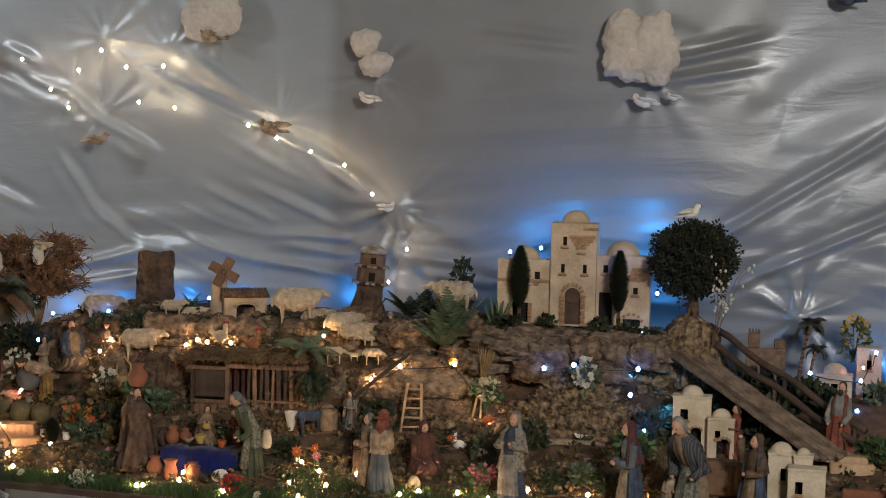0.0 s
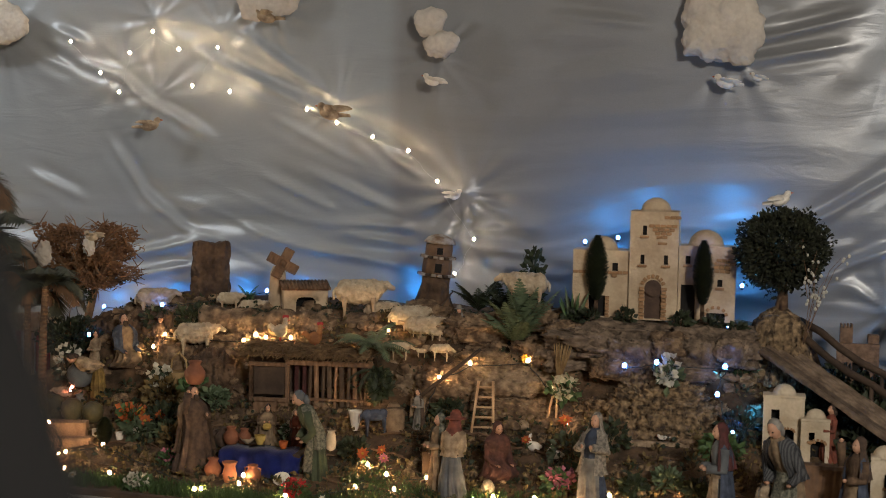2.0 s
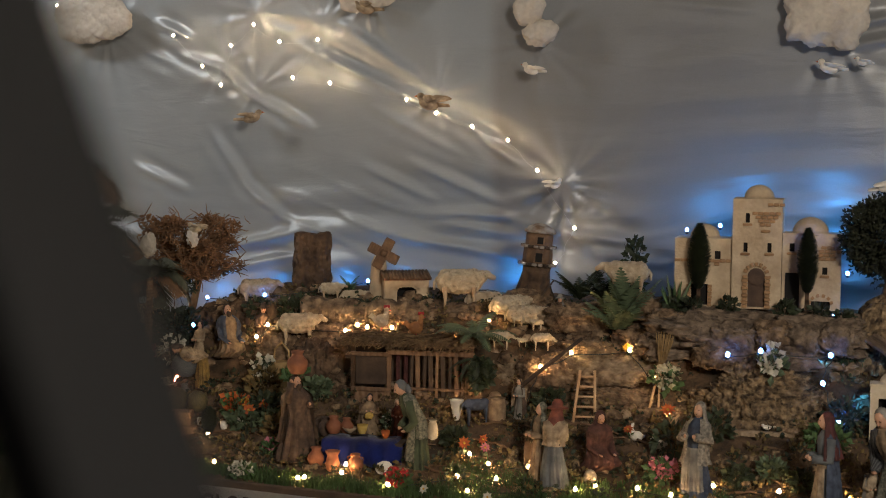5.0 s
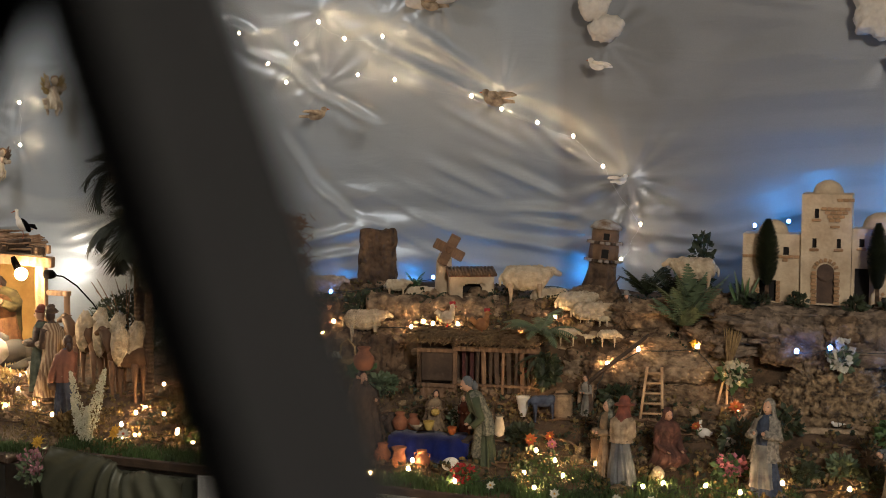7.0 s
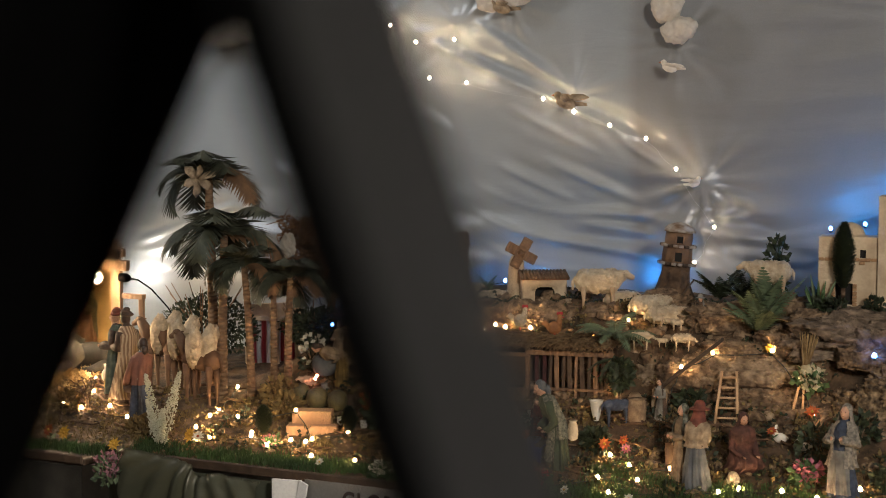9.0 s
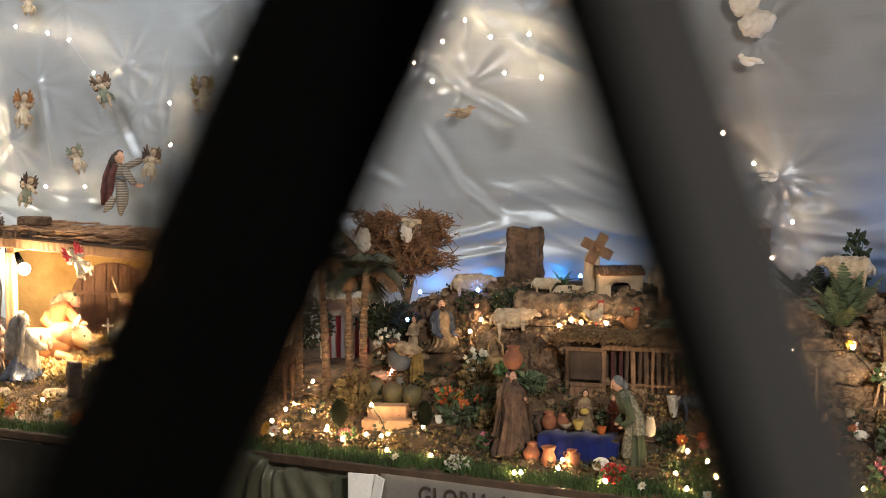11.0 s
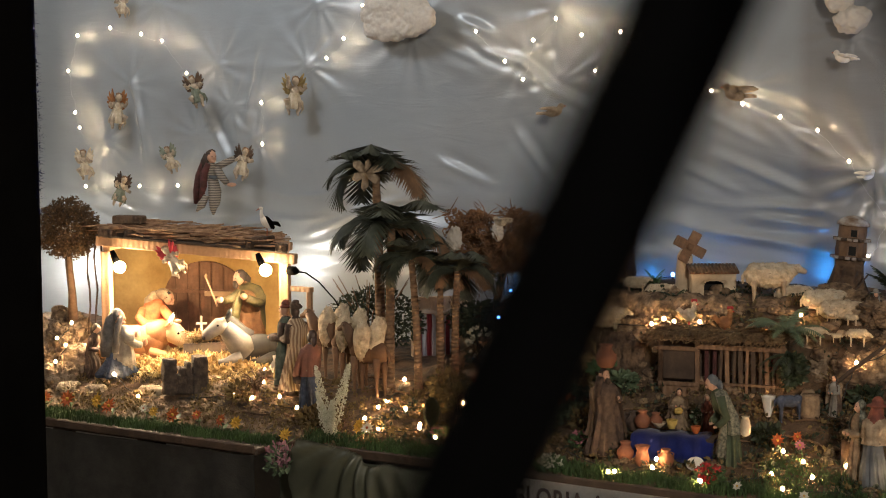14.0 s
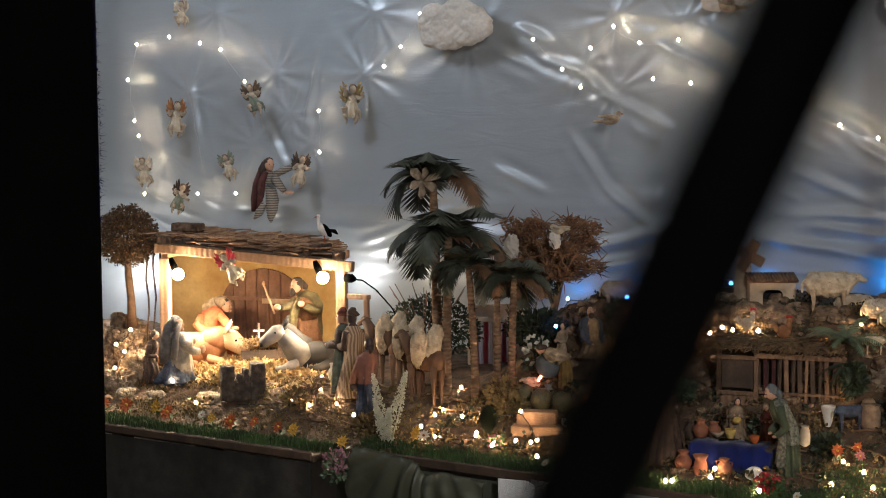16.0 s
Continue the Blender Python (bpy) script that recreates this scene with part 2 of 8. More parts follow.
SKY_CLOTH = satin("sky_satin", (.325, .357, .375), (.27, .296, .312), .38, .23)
# base colour scaled along x: full at left, darker in the middle and at right
sky_nodes = SKY_CLOTH.node_tree
tc_ = sky_nodes.nodes.new("ShaderNodeTexCoord")
sep_ = sky_nodes.nodes.new("ShaderNodeSeparateXYZ")
span_ = sky_nodes.nodes.new("ShaderNodeMapRange")
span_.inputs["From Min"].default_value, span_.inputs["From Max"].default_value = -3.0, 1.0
x_bands = sky_nodes.nodes.new("ShaderNodeValToRGB")
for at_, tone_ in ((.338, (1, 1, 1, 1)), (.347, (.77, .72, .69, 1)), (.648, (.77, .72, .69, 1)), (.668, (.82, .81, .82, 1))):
    el_ = x_bands.color_ramp.elements.new(at_)
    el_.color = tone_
x_bands.color_ramp.elements[0].color, x_bands.color_ramp.elements[-1].color = (1, 1, 1, 1), (.82, .81, .82, 1)
tint_ = sky_nodes.nodes.new("ShaderNodeMix")
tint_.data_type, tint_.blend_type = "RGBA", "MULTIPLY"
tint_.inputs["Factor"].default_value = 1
shade_ = sky_nodes.nodes["Principled BSDF"]
sky_nodes.links.new(tc_.outputs["Object"], sep_.inputs[0])
sky_nodes.links.new(sep_.outputs["X"], span_.inputs["Value"])
sky_nodes.links.new(span_.outputs["Result"], x_bands.inputs["Fac"])
sky_nodes.links.new(shade_.inputs["Base Color"].links[0].from_socket, tint_.inputs["A"])
sky_nodes.links.new(x_bands.outputs["Color"], tint_.inputs["B"])
sky_nodes.links.new(tint_.outputs["Result"], shade_.inputs["Base Color"])
WALL = mat("hall_wall", (.55, .52, .47), (.45, .42, .38), 3, .9, .15, 60)
FLOOR = mat("hall_floor", (.20, .17, .15), (.14, .12, .10), 6, .5, .1, 80)
CEILING = mat("hall_ceiling", (.60, .58, .54), (.52, .50, .46), 3, .9, .1, 60)
TINSEL = mat("blue_tinsel", (.03, .06, .45), (.01, .02, .16), 90, .25, .6, 300, metal=.8)
BULB_WARM = glow("warm_bulb", (1.0, .60, .28), 290)
BULB_SKY = glow("pinned_bulb", (1.0, .70, .42), 180)
BULB_BLUE = glow("blue_bulb", (.07, .24, 1.0), 55)
BULB_RED = glow("red_bulb", (1.0, .22, .12), 120)
BULB_BIG = glow("lit_bulb", (1.0, .72, .40), 220)

# ---- mesh helpers ----
def link(name, bm, mats, parent=None, label="", smooth=True):
    me = bpy.data.meshes.new(name)
    if smooth:
        for f in bm.faces:
            f.smooth = True
    bm.to_mesh(me)
    bm.free()
    for m in (mats if isinstance(mats, (list, tuple)) else [mats]):
        me.materials.append(m)
    ob = new(name, me)
    if parent:
        ob.parent = parent
    if label:
        ob["label"] = label
    return ob


def part(name, bm, mats, parent, label="", smooth=True):
    return link(name, bm, mats, parent, label, smooth)


def thing(name, m, label, category, group="", kind=""):
    ob = new(name)
    ob.empty_display_size = 0.02
    ob.matrix_world = m
    return tagged(ob, label, category, group, kind)


def facing(x, y, turn=0.0):
    return math.degrees(math.atan2(-x, y)) + turn


def tube(bm, pts, radii, seg=8, mi=0, flat=1.0):
    pts = [Vector(p) for p in pts]
    if not isinstance(radii, (list, tuple)):
        radii = [radii] * len(pts)
    rings, side = [], None
    for i, p in enumerate(pts):
        d = (pts[min(i + 1, len(pts) - 1)] - pts[max(i - 1, 0)]).normalized()
        if side is None:
            side = d.orthogonal().normalized()
        side = (side - d * side.dot(d)).normalized()
        up = d.cross(side)
        rings.append([bm.verts.new(p + (side * math.cos(a) + up * math.sin(a) * flat) * radii[i])
                      for a in (2 * math.pi * k / seg for k in range(seg))])
    for a, b in zip(rings, rings[1:]):
        for k in range(seg):
            bm.faces.new((a[k], a[(k + 1) % seg], b[(k + 1) % seg], b[k])).material_index = mi
    bm.faces.new(rings[0][::-1]).material_index = mi
    bm.faces.new(rings[-1]).material_index = mi


def lathe(bm, prof, seg=20, c=(0, 0, 0), sx=1.0, sy=1.0, folds=0, amp=0.0, mi=0, a0=0.0, a1=360.0, phase=0.0, cap=True):
    """Profile of (radius, height), turned round z; folds ripple it towards its foot."""
    full = abs(a1 - a0) >= 360
    n = seg if full else seg + 1
    zs = [z for r, z in prof]
    z0, z1 = min(zs), max(zs)
    rings = []
    for r, z in prof:
        ring = []
        k = 1 - (z - z0) / max(z1 - z0, 1e-6)
        for i in range(n):
            a = radians(a0 + (a1 - a0) * i / seg)
            rr = r * (1 + amp * k * math.sin(folds * a + phase) + amp * .5 * k * math.sin((folds * 2 + 1) * a + 2 * phase))
            ring.append(bm.verts.new((c[0] + rr * sx * math.cos(a), c[1] + rr * sy * math.sin(a), c[2] + z)))
        rings.append(ring)
    for a, b in zip(rings, rings[1:]):
        for i in range(n if full else n - 1):
            bm.faces.new((a[i], a[(i + 1) % n], b[(i + 1) % n], b[i])).material_index = mi
    if full and cap:
        bm.faces.new(rings[0][::-1]).material_index = mi
        bm.faces.new(rings[-1]).material_index = mi


def ball(bm, c, r, u=12, v=8, rough=0.0, freq=8.0, mi=0, m=None):
    r = r if isinstance(r, (list, tuple)) else (r, r, r)
    c = Vector(c)
    rows = []
    for j in range(1, v):
        b = math.pi * j / v
        row = []
        for i in range(u):
            a = 2 * math.pi * i / u
            d = Vector((math.sin(b) * math.cos(a), math.sin(b) * math.sin(a), math.cos(b)))
            p = Vector((d.x * r[0], d.y * r[1], d.z * r[2]))
            if rough:
                p *= 1 + rough * noise.noise(d * freq * .5 + c * 37)
            row.append(bm.verts.new((m @ p if m else p) + c))
        rows.append(row)
    t = Vector((0, 0, r[2]))
    top, bot = bm.verts.new((m @ t if m else t) + c), bm.verts.new((m @ -t if m else -t) + c)
    for i in range(u):
        k = (i + 1) % u
        bm.faces.new((top, rows[0][i], rows[0][k])).material_index = mi
        bm.faces.new((bot, rows[-1][k], rows[-1][i])).material_index = mi
        for a, b in zip(rows, rows[1:]):
            bm.faces.new((a[i], b[i], b[k], a[k])).material_index = mi


def box(bm, c, s, rot=(0, 0, 0), bevel=0.0, mi=0):
    m = pose(*c, *rot) @ Matrix.Diagonal((*s, 1))
    g = bmesh.ops.create_cube(bm, size=1, matrix=m)["verts"]
    faces = {f for v in g for f in v.link_faces}
    for f in faces:
        f.material_index = mi
    if bevel:
        e = list({e for v in g for e in v.link_edges})
        for f in bmesh.ops.bevel(bm, geom=e, offset=bevel, segments=1, affect="EDGES", profile=.5)["faces"]:
            f.material_index = mi


def boxed(c, s, rot=(0, 0, 0), bevel=0.0):
    bm = bmesh.new()
    box(bm, c, s, rot, bevel)
    return bm


def pierced(bm, x0, x1, z0, z1, y0, y1, holes, mi=0):
    """A wall between two depths, with rectangular holes (x0, x1, z0, z1) right through it."""
    xs = sorted({x0, x1, *(h[0] for h in holes), *(h[1] for h in holes)})
    zs = sorted({z0, z1, *(h[2] for h in holes), *(h[3] for h in holes)})
    solid = lambda i, j: 0 <= i < len(xs) - 1 and 0 <= j < len(zs) - 1 and not any(
        h[0] <= (xs[i] + xs[i + 1]) / 2 <= h[1] and h[2] <= (zs[j] + zs[j + 1]) / 2 <= h[3] for h in holes)
    vs = {}
    def v(i, j, k):
        if (i, j, k) not in vs:
            vs[i, j, k] = bm.verts.new((xs[i], (y0, y1)[k], zs[j]))
        return vs[i, j, k]
    def face(*q):
        bm.faces.new(q).material_index = mi
    for i in range(len(xs) - 1):
        for j in range(len(zs) - 1):
            if not solid(i, j):
                continue
            face(v(i, j, 0), v(i + 1, j, 0), v(i + 1, j + 1, 0), v(i, j + 1, 0))
            face(v(i, j, 1), v(i, j + 1, 1), v(i + 1, j + 1, 1), v(i + 1, j, 1))
            if not solid(i - 1, j): face(v(i, j, 0), v(i, j + 1, 0), v(i, j + 1, 1), v(i, j, 1))
            if not solid(i + 1, j): face(v(i + 1, j, 0), v(i + 1, j, 1), v(i + 1, j + 1, 1), v(i + 1, j + 1, 0))
            if not solid(i, j - 1): face(v(i, j, 0), v(i, j, 1), v(i + 1, j, 1), v(i + 1, j, 0))
            if not solid(i, j + 1): face(v(i, j + 1, 0), v(i + 1, j + 1, 0), v(i + 1, j + 1, 1), v(i, j + 1, 1))


def ramp_of(points, s):
    for (a, p), (b, q) in zip(points, points[1:]):
        if s <= b:
            return p + (q - p) * max(0, (s - a)) / (b - a)
    return points[-1][1]


def ease(a, b, x):
    u = min(1, max(0, (x - a) / (b - a)))
    return u * u * (3 - 2 * u)


LEFT = ((0, 0), (.3, .085), (.6, .125), (1, .14))
HILL = ((0, 0), (.2, .05), (.36, .12), (.44, .16), (.50, .26), (.58, .335), (.66, .37), (1, .375))
VALE = ((0, .02), (.3, .07), (.5, .19), (.65, .24), (1, .24))


def land(x, y):
    """Height of the modelled ground on the table."""
    s, w, v = y - 3.2, ease(-2.6, -2.2, x), ease(-.62, -.42, x)
    r = ramp_of(HILL, s) * (1 - v) + ramp_of(VALE, s) * v
    return .75 + ramp_of(LEFT, s) * (1 - w) + r * w

# ---- hall ----
def slab(name, c, s, m, label):
    return tagged(link(name, boxed(c, s), m, smooth=False), label, "room", kind="structure")


slab("floor", (-2.0, 1.2, -0.05), (8.0, 7.0, 0.1), FLOOR, "worn brown hall floor in shade")
slab("ceiling", (-2.0, 1.2, 2.85), (8.0, 7.0, 0.1), CEILING, "pale plaster hall ceiling")
slab("wall_north", (-2.0, 4.45, 1.4), (8.0, 0.1, 2.8), WALL, "pale plastered wall behind the sky cloth")
slab("wall_south", (-2.0, -2.2, 1.4), (8.0, 0.1, 2.8), WALL, "pale plastered wall in shade")
slab("wall_east", (1.95, 1.2, 1.4), (0.1, 6.9, 2.8), WALL, "pale plastered wall in shade")
slab("wall_west", (-5.95, 1.2, 1.4), (0.1, 6.9, 2.8), WALL, "pale plastered wall in shade")

hall_lamp = thing("ceiling_lamp", pose(0.9, 1.3, 2.8), "round white ceiling lamp of the hall", "lamp")
bm = bmesh.new()
lathe(bm, [(.26, -.06), (.27, -.03), (.27, 0)], 32, cap=True)
part("housing", bm, WALL, hall_lamp)

# ---- satin sky ----
PINS = ((-4.07, 1.70, .020), (-3.68, 1.76, .020), (-3.29, 1.75, .022), (-4.20, 1.50, .018), (-3.78, 1.52, .016), (-3.52, 1.52, .020),
        (-3.62, 1.62, .018), (-2.90, 1.84, .020), (-2.37, 1.90, .020), (-2.38, 1.68, .022), (-2.49, 1.76, .018), (-1.79, 1.66, .022),
        (-1.995, 1.93, .022), (-1.42, 1.425, .036), (-1.50, 1.80, .014), (-0.70, 1.80, .014), (-0.28, 1.16, .040), (-3.25, 1.95, .02),
        (-3.95, 1.98, .018), (-2.15, 1.86, .016), (-1.42, 1.30, .02))
# long pulls of the cloth between two points
PULLS = ((-2.635, 1.777, -2.507, 1.740, 0.012),
         (-2.507, 1.740, -2.405, 1.661, 0.016),
         (-2.405, 1.661, -2.229, 1.578, 0.014),
         (-2.214, 1.799, -1.926, 1.676, 0.018),
         (-1.926, 1.676, -1.624, 1.543, 0.022),
         (-1.680, 1.552, -1.565, 1.477, 0.014),
         (-1.998, 1.449, -1.825, 1.376, 0.012),
         (-2.524, 1.533, -2.406, 1.386, 0.009),
         (-2.406, 1.386, -2.269, 1.290, 0.012),
         (-2.776, 1.440, -2.643, 1.384, 0.01),
         (-1.860, 1.467, -1.636, 1.373, 0.012),
         (-1.769, 1.332, -1.607, 1.323, 0.014),
         (-1.752, 1.301, -1.565, 1.273, 0.014),
         (-1.839, 1.250, -1.598, 1.217, 0.014),
         (-2.466, 1.208, -2.256, 1.256, 0.014),
         (-2.447, 1.149, -2.257, 1.189, 0.012),
         (-2.711, 1.874, -2.632, 1.839, 0.014),
         (-2.812, 1.817, -2.673, 1.756, 0.01),
         (-2.086, 1.861, -1.873, 1.714, 0.01),
         (-1.979, 1.619, -1.735, 1.500, 0.01),
         (-0.614, 1.845, -0.409, 1.896, 0.02),
         (-0.642, 1.788, -0.419, 1.826, 0.012),
         (-1.179, 1.910, -0.935, 1.881, 0.006),
         (-1.448, 1.323, -1.238, 1.335, 0.01),
         (-1.399, 1.278, -1.238, 1.266, 0.01),
         (-1.350, 1.232, -1.142, 1.208, 0.01),
         (-0.6, 1.30, 0.1, 1.75, .012), (-0.5, 1.22, 0.1, 1.5, .016), (-3.75, 1.62, -3.62, 1.40, .012), (-3.55, 1.60, -3.50, 1.78, .010), (-4.02, 1.45, -4.06, 1.72, .012), (-3.30, 1.20, -2.95, 1.32, .014), (-3.9, 1.20, -3.4, 1.24, .012))


def drape(X, Z):
    D = np.zeros_like(X)
    for i, (px, pz, a) in enumerate(PINS):
        dx, dz = X - px, Z - pz
        r = np.hypot(dx, dz)
        th = np.arctan2(dz, dx)
        k = 8 + i % 5
        fan = 1 - .7 * np.clip(np.sin(th), 0, 1) if i == 13 else 1.0
        star = np.sin(k * th + i) + .7 * np.sin((k + 5) * th + 2.1 * i)
        far = .21 if i == 13 else .11
        g = .42 * (.55 + .45 * np.sin(th * 2.5 + .8) ** 2) if i == 13 else .30
        D += a * g * np.exp(-r / far) * star * fan * (r / (r + .035)) + a * .6 * np.exp(-(r / .03) ** 2)
    for x0, z0, x1, z1, a in PULLS:
        ux, uz = x1 - x0, z1 - z0
        ln = math.hypot(ux, uz)
        ux, uz = ux / ln, uz / ln
        s = ((X - x0) * ux + (Z - z0) * uz) / ln
        q = -(X - x0) * uz + (Z - z0) * ux
        w = np.exp(-(np.clip(np.abs(s - .5) - .4, 0, None) * ln / .06) ** 2)
        w = w * np.clip(1.25 - np.abs(s - .5) * 1.3, 0, 1)
        D += a * w * (np.exp(-(q / .012) ** 2) - .7 * np.exp(-((q - .026) / .018) ** 2) + .35 * np.exp(-((q + .045) / .02) ** 2))
    # broad hang and small ripples
    D += .012 * np.sin(X * 5.1 + 1.3 * np.sin(Z * 3)) + .008 * np.sin(X * 2.3 + Z * 6.2)
    mid = 1 / (1 + np.exp(-(X + 1.5) / .06)) / (1 + np.exp((X + .55) / .1))
    rip = np.sin(Z * 46 + 3 * np.sin(X * 3.3) + 2.2 * np.sin(Z * 9 + X * 2))
    D += .0030 * mid * np.sign(rip) * np.abs(rip) ** 1.6 * (.4 + .6 * np.sin(X * 7 + Z * 5) ** 2)
    low = np.exp(-((Z - 1.25) / .13) ** 2)
    D += .0085 * low * np.sin(Z * 62 + 2.5 * np.sin(X * 4) + X * 3) * (.3 + .7 * np.sin(X * 4.1 + 1) ** 2)
    ridge = (1 - np.abs(np.sin(Z * 40 + 2.2 * np.sin(X * 3.1) + X * 2.5 + .8 * np.sin(X * 9)))) ** 3
    D += .011 * low * ridge * (.25 + .75 * np.sin(X * 2.7 + .6) ** 2)
    right = 1 / (1 + np.exp(-(X + .42) / .06))
    D += .0055 * right * np.sin((Z - .62 * X) * 27 + 2 * np.sin(X * 6) + 1.5 * np.sin(Z * 4)) * (.15 + .85 * np.sin(Z * 5 + X * 3) ** 2)
    left = 1 / (1 + np.exp((X + 2.1) / .12))
    D += .0020 * left * np.sin(X * 40 + 4 * np.sin(Z * 2.3) + Z * 6) * (.3 + .7 * np.sin(X * 3 + Z) ** 2)
    angels = np.exp(-((Z - 1.52) / .22) ** 2) / (1 + np.exp((X + 3.1) / .08))
    D += .0065 * angels * np.sin(X * 34 + 1.6 * np.sin(Z * 5) + 2.4 * np.sin(X * 5)) * (.25 + .75 * np.sin(X * 6.3 + 1) ** 2)
    return D


def sky_cloth(name, x0, x1, m, label):
    nx, nz = int((x1 - x0) / .0085), 210
    X, Z = np.meshgrid(np.linspace(x0, x1, nx), np.linspace(.72, 2.42, nz))
    D = drape(X, Z)
    co = np.stack([X, 4.17 - D, Z], -1).reshape(-1, 3)
    idx = np.arange(nx * nz).reshape(nz, nx)
    q = np.stack([idx[:-1, :-1], idx[:-1, 1:], idx[1:, 1:], idx[1:, :-1]], -1).reshape(-1, 4)
    me = bpy.data.meshes.new(name)
    me.from_pydata(co.tolist(), [], q.tolist())
    me.polygons.foreach_set("use_smooth", [True] * len(me.polygons))
    me.materials.append(m)
    ob = new(name, me)
    sol = ob.modifiers.new("thickness", "SOLIDIFY")
    sol.thickness, sol.offset = .0008, -1
    return tagged(ob, label, "cloth", kind="structure")


sky_cloth("backdrop", -5.3, 1.2, SKY_CLOTH, "satin sky cloth pinned in folds, silver at left, dull grey in the middle, bluish at right")

# ---- table, land, skirt ----
table = thing("display_table", pose(-2.0, 3.65, 0), "long brown board table carrying the crib landscape", "table")
part("tabletop", boxed((0.0, 0.015, .741), (4.9, .96, .018), bevel=.003), TABLE_EDGE, table, smooth=False)
part("side_board", boxed((-1.58, -.515, .7395), (1.85, .10, .017), bevel=.003), TABLE_EDGE, table, smooth=False)
part("edge_board", boxed((.905, -.492, .752), (3.09, .008, .024), bevel=.003), TABLE_EDGE, table, smooth=False)
part("edge_board", boxed((-1.58, -.572, .748), (1.85, .008, .022), bevel=.003), TABLE_EDGE, table, smooth=False)
for lx in (-2.35, -1.2, 0, 1.2, 2.35):
    for ly in (-.36, .42):
        part("leg", boxed((lx, ly, .36), (.06, .06, .72), bevel=.004), WOOD_DARK, table, smooth=False)

nx, ny = 470, 96
gx = np.linspace(-4.4, .42, nx)
gy = np.linspace(3.185, 4.1, ny)
verts = []
for yv in gy:
    for xv in gx:
        n = noise.fractal(Vector((xv * 9, yv * 9, 0)), 1.0, 2.0, 4)
        b = noise.noise(Vector((xv * 26, yv * 26, 5)))
        verts.append((xv, yv, land(xv, yv) + (.009 * n + .004 * b) * ease(3.2, 3.32, yv)))
idx = np.arange(nx * ny).reshape(ny, nx)
quads = np.stack([idx[:-1, :-1], idx[:-1, 1:], idx[1:, 1:], idx[1:, :-1]], -1).reshape(-1, 4)
me = bpy.data.meshes.new("ground")
me.from_pydata(verts, [], quads.tolist())
me.polygons.foreach_set("use_smooth", [True] * len(me.polygons))
me.materials.append(EARTH)
ground = tagged(new("ground", me), "brown earth and moss landscape rising to hills", "landscape", kind="structure")


def skirt(name, x0, x1, y, z1, label, m):
    bm = bmesh.new()
    n, rows = int((x1 - x0) / .01), 24
    grid = []
    for j in range(rows + 1):
        f = j / rows
        row = []
        for i in range(n + 1):
            xv = x0 + (x1 - x0) * i / n
            d = (.012 * math.sin(xv * 31 + 1.7 * math.sin(xv * 7)) + .01 * math.sin(xv * 13 + f * 3)) * min(1, f * 3 + .15)
            row.append(bm.verts.new((xv, y - .004 - .02 * f - d, z1 * (1 - f) + .01)))
        grid.append(row)
    for a, b in zip(grid, grid[1:]):
        for i in range(n):
            bm.faces.new((a[i], b[i], b[i + 1], a[i + 1]))
    return tagged(link(name, bm, m), label, "cloth")


skirt("table_skirt", -4.4, -2.66, 3.085, .72, "blackish brown cloth skirt hanging in folds from the table", mat("dark_skirt_cloth", (.030, .027, .021), (.016, .014, .011), 30, .7, .2))
skirt("table_skirt", -2.64, .44, 3.165, .72, "dark olive satin skirt hanging behind the banner", GREEN_SATIN)
# swag of the same satin drawn up where the two boards meet
bm = bmesh.new()
rows = []
for j in range(44):
    f = j / 43
    row = []
    for i in range(110):
        u = i / 109
        gather = .62
        top_x = -2.525 + .39 * (u + .10 * math.sin(2 * math.pi * u))
        low_x = -2.575 + .43 * u
        fall = min(1, f * 1.6)
        xv = top_x * (1 - fall) + low_x * fall
        top_z = .790 - .045 * u - .020 * math.exp(-((u - gather) / .10) ** 2)
        deep = (.022 * math.sin((u - gather) * 21 / (.35 + .65 * fall)) + .010 * math.sin(u * 37 + 3 * f)) * min(1, .15 + 1.3 * f)
        roll = .030 * math.sin(math.pi * min(1, f * 4.5)) if f < .23 else 0
        row.append(bm.verts.new((xv, 3.105 - .018 - deep - roll * .6 - .012 * f, top_z + roll * .35 - .72 * f * f ** .15)))
    rows.append(row)
for a, b in zip(rows, rows[1:]):
    for i in range(109):
        bm.faces.new((a[i], b[i], b[i + 1], a[i + 1]))
bmesh.ops.solidify(bm, geom=bm.faces[:], thickness=.002)
tagged(link("satin_swag", bm, SWAG_SATIN), "bunched olive satin swag over the table corner", "cloth")

banner = thing("banner", pose(-1.43, 3.112, .688), "long white paper banner with dark gothic style lettering", "banner")
bm = bmesh.new()
n = 60
for i in range(n + 1):
    xv = -.60 + 1.24 * i / n
    for zv in (-.070, .070):
        bm.verts.new((xv, .003 * math.sin(xv * 9), zv))
bm.verts.ensure_lookup_table()
for i in range(n):
    bm.faces.new((bm.verts[2 * i], bm.verts[2 * i + 2], bm.verts[2 * i + 3], bm.verts[2 * i + 1]))
bmesh.ops.solidify(bm, geom=bm.faces[:], thickness=.0015)
part("sheet", bm, PAPER, banner)
bm = bmesh.new()
box(bm, (-.645, -.004, -.002), (.075, .004, .135), (0, 0, 10), .001)
box(bm, (-.605, -.010, .012), (.03, .004, .11), (0, 14, -14), .001)
part("folded_end", bm, PAPER, banner, smooth=False)
cu = bpy.data.curves.new("lettering", "FONT")
cu.body, cu.size, cu.extrude, cu.align_x, cu.space_character, cu.offset = "GLORIA A DIOS", .060, .0006, "LEFT", 1.12, .0012
lt = new("lettering", cu)
cu.materials.append(INK)
lt.parent = banner
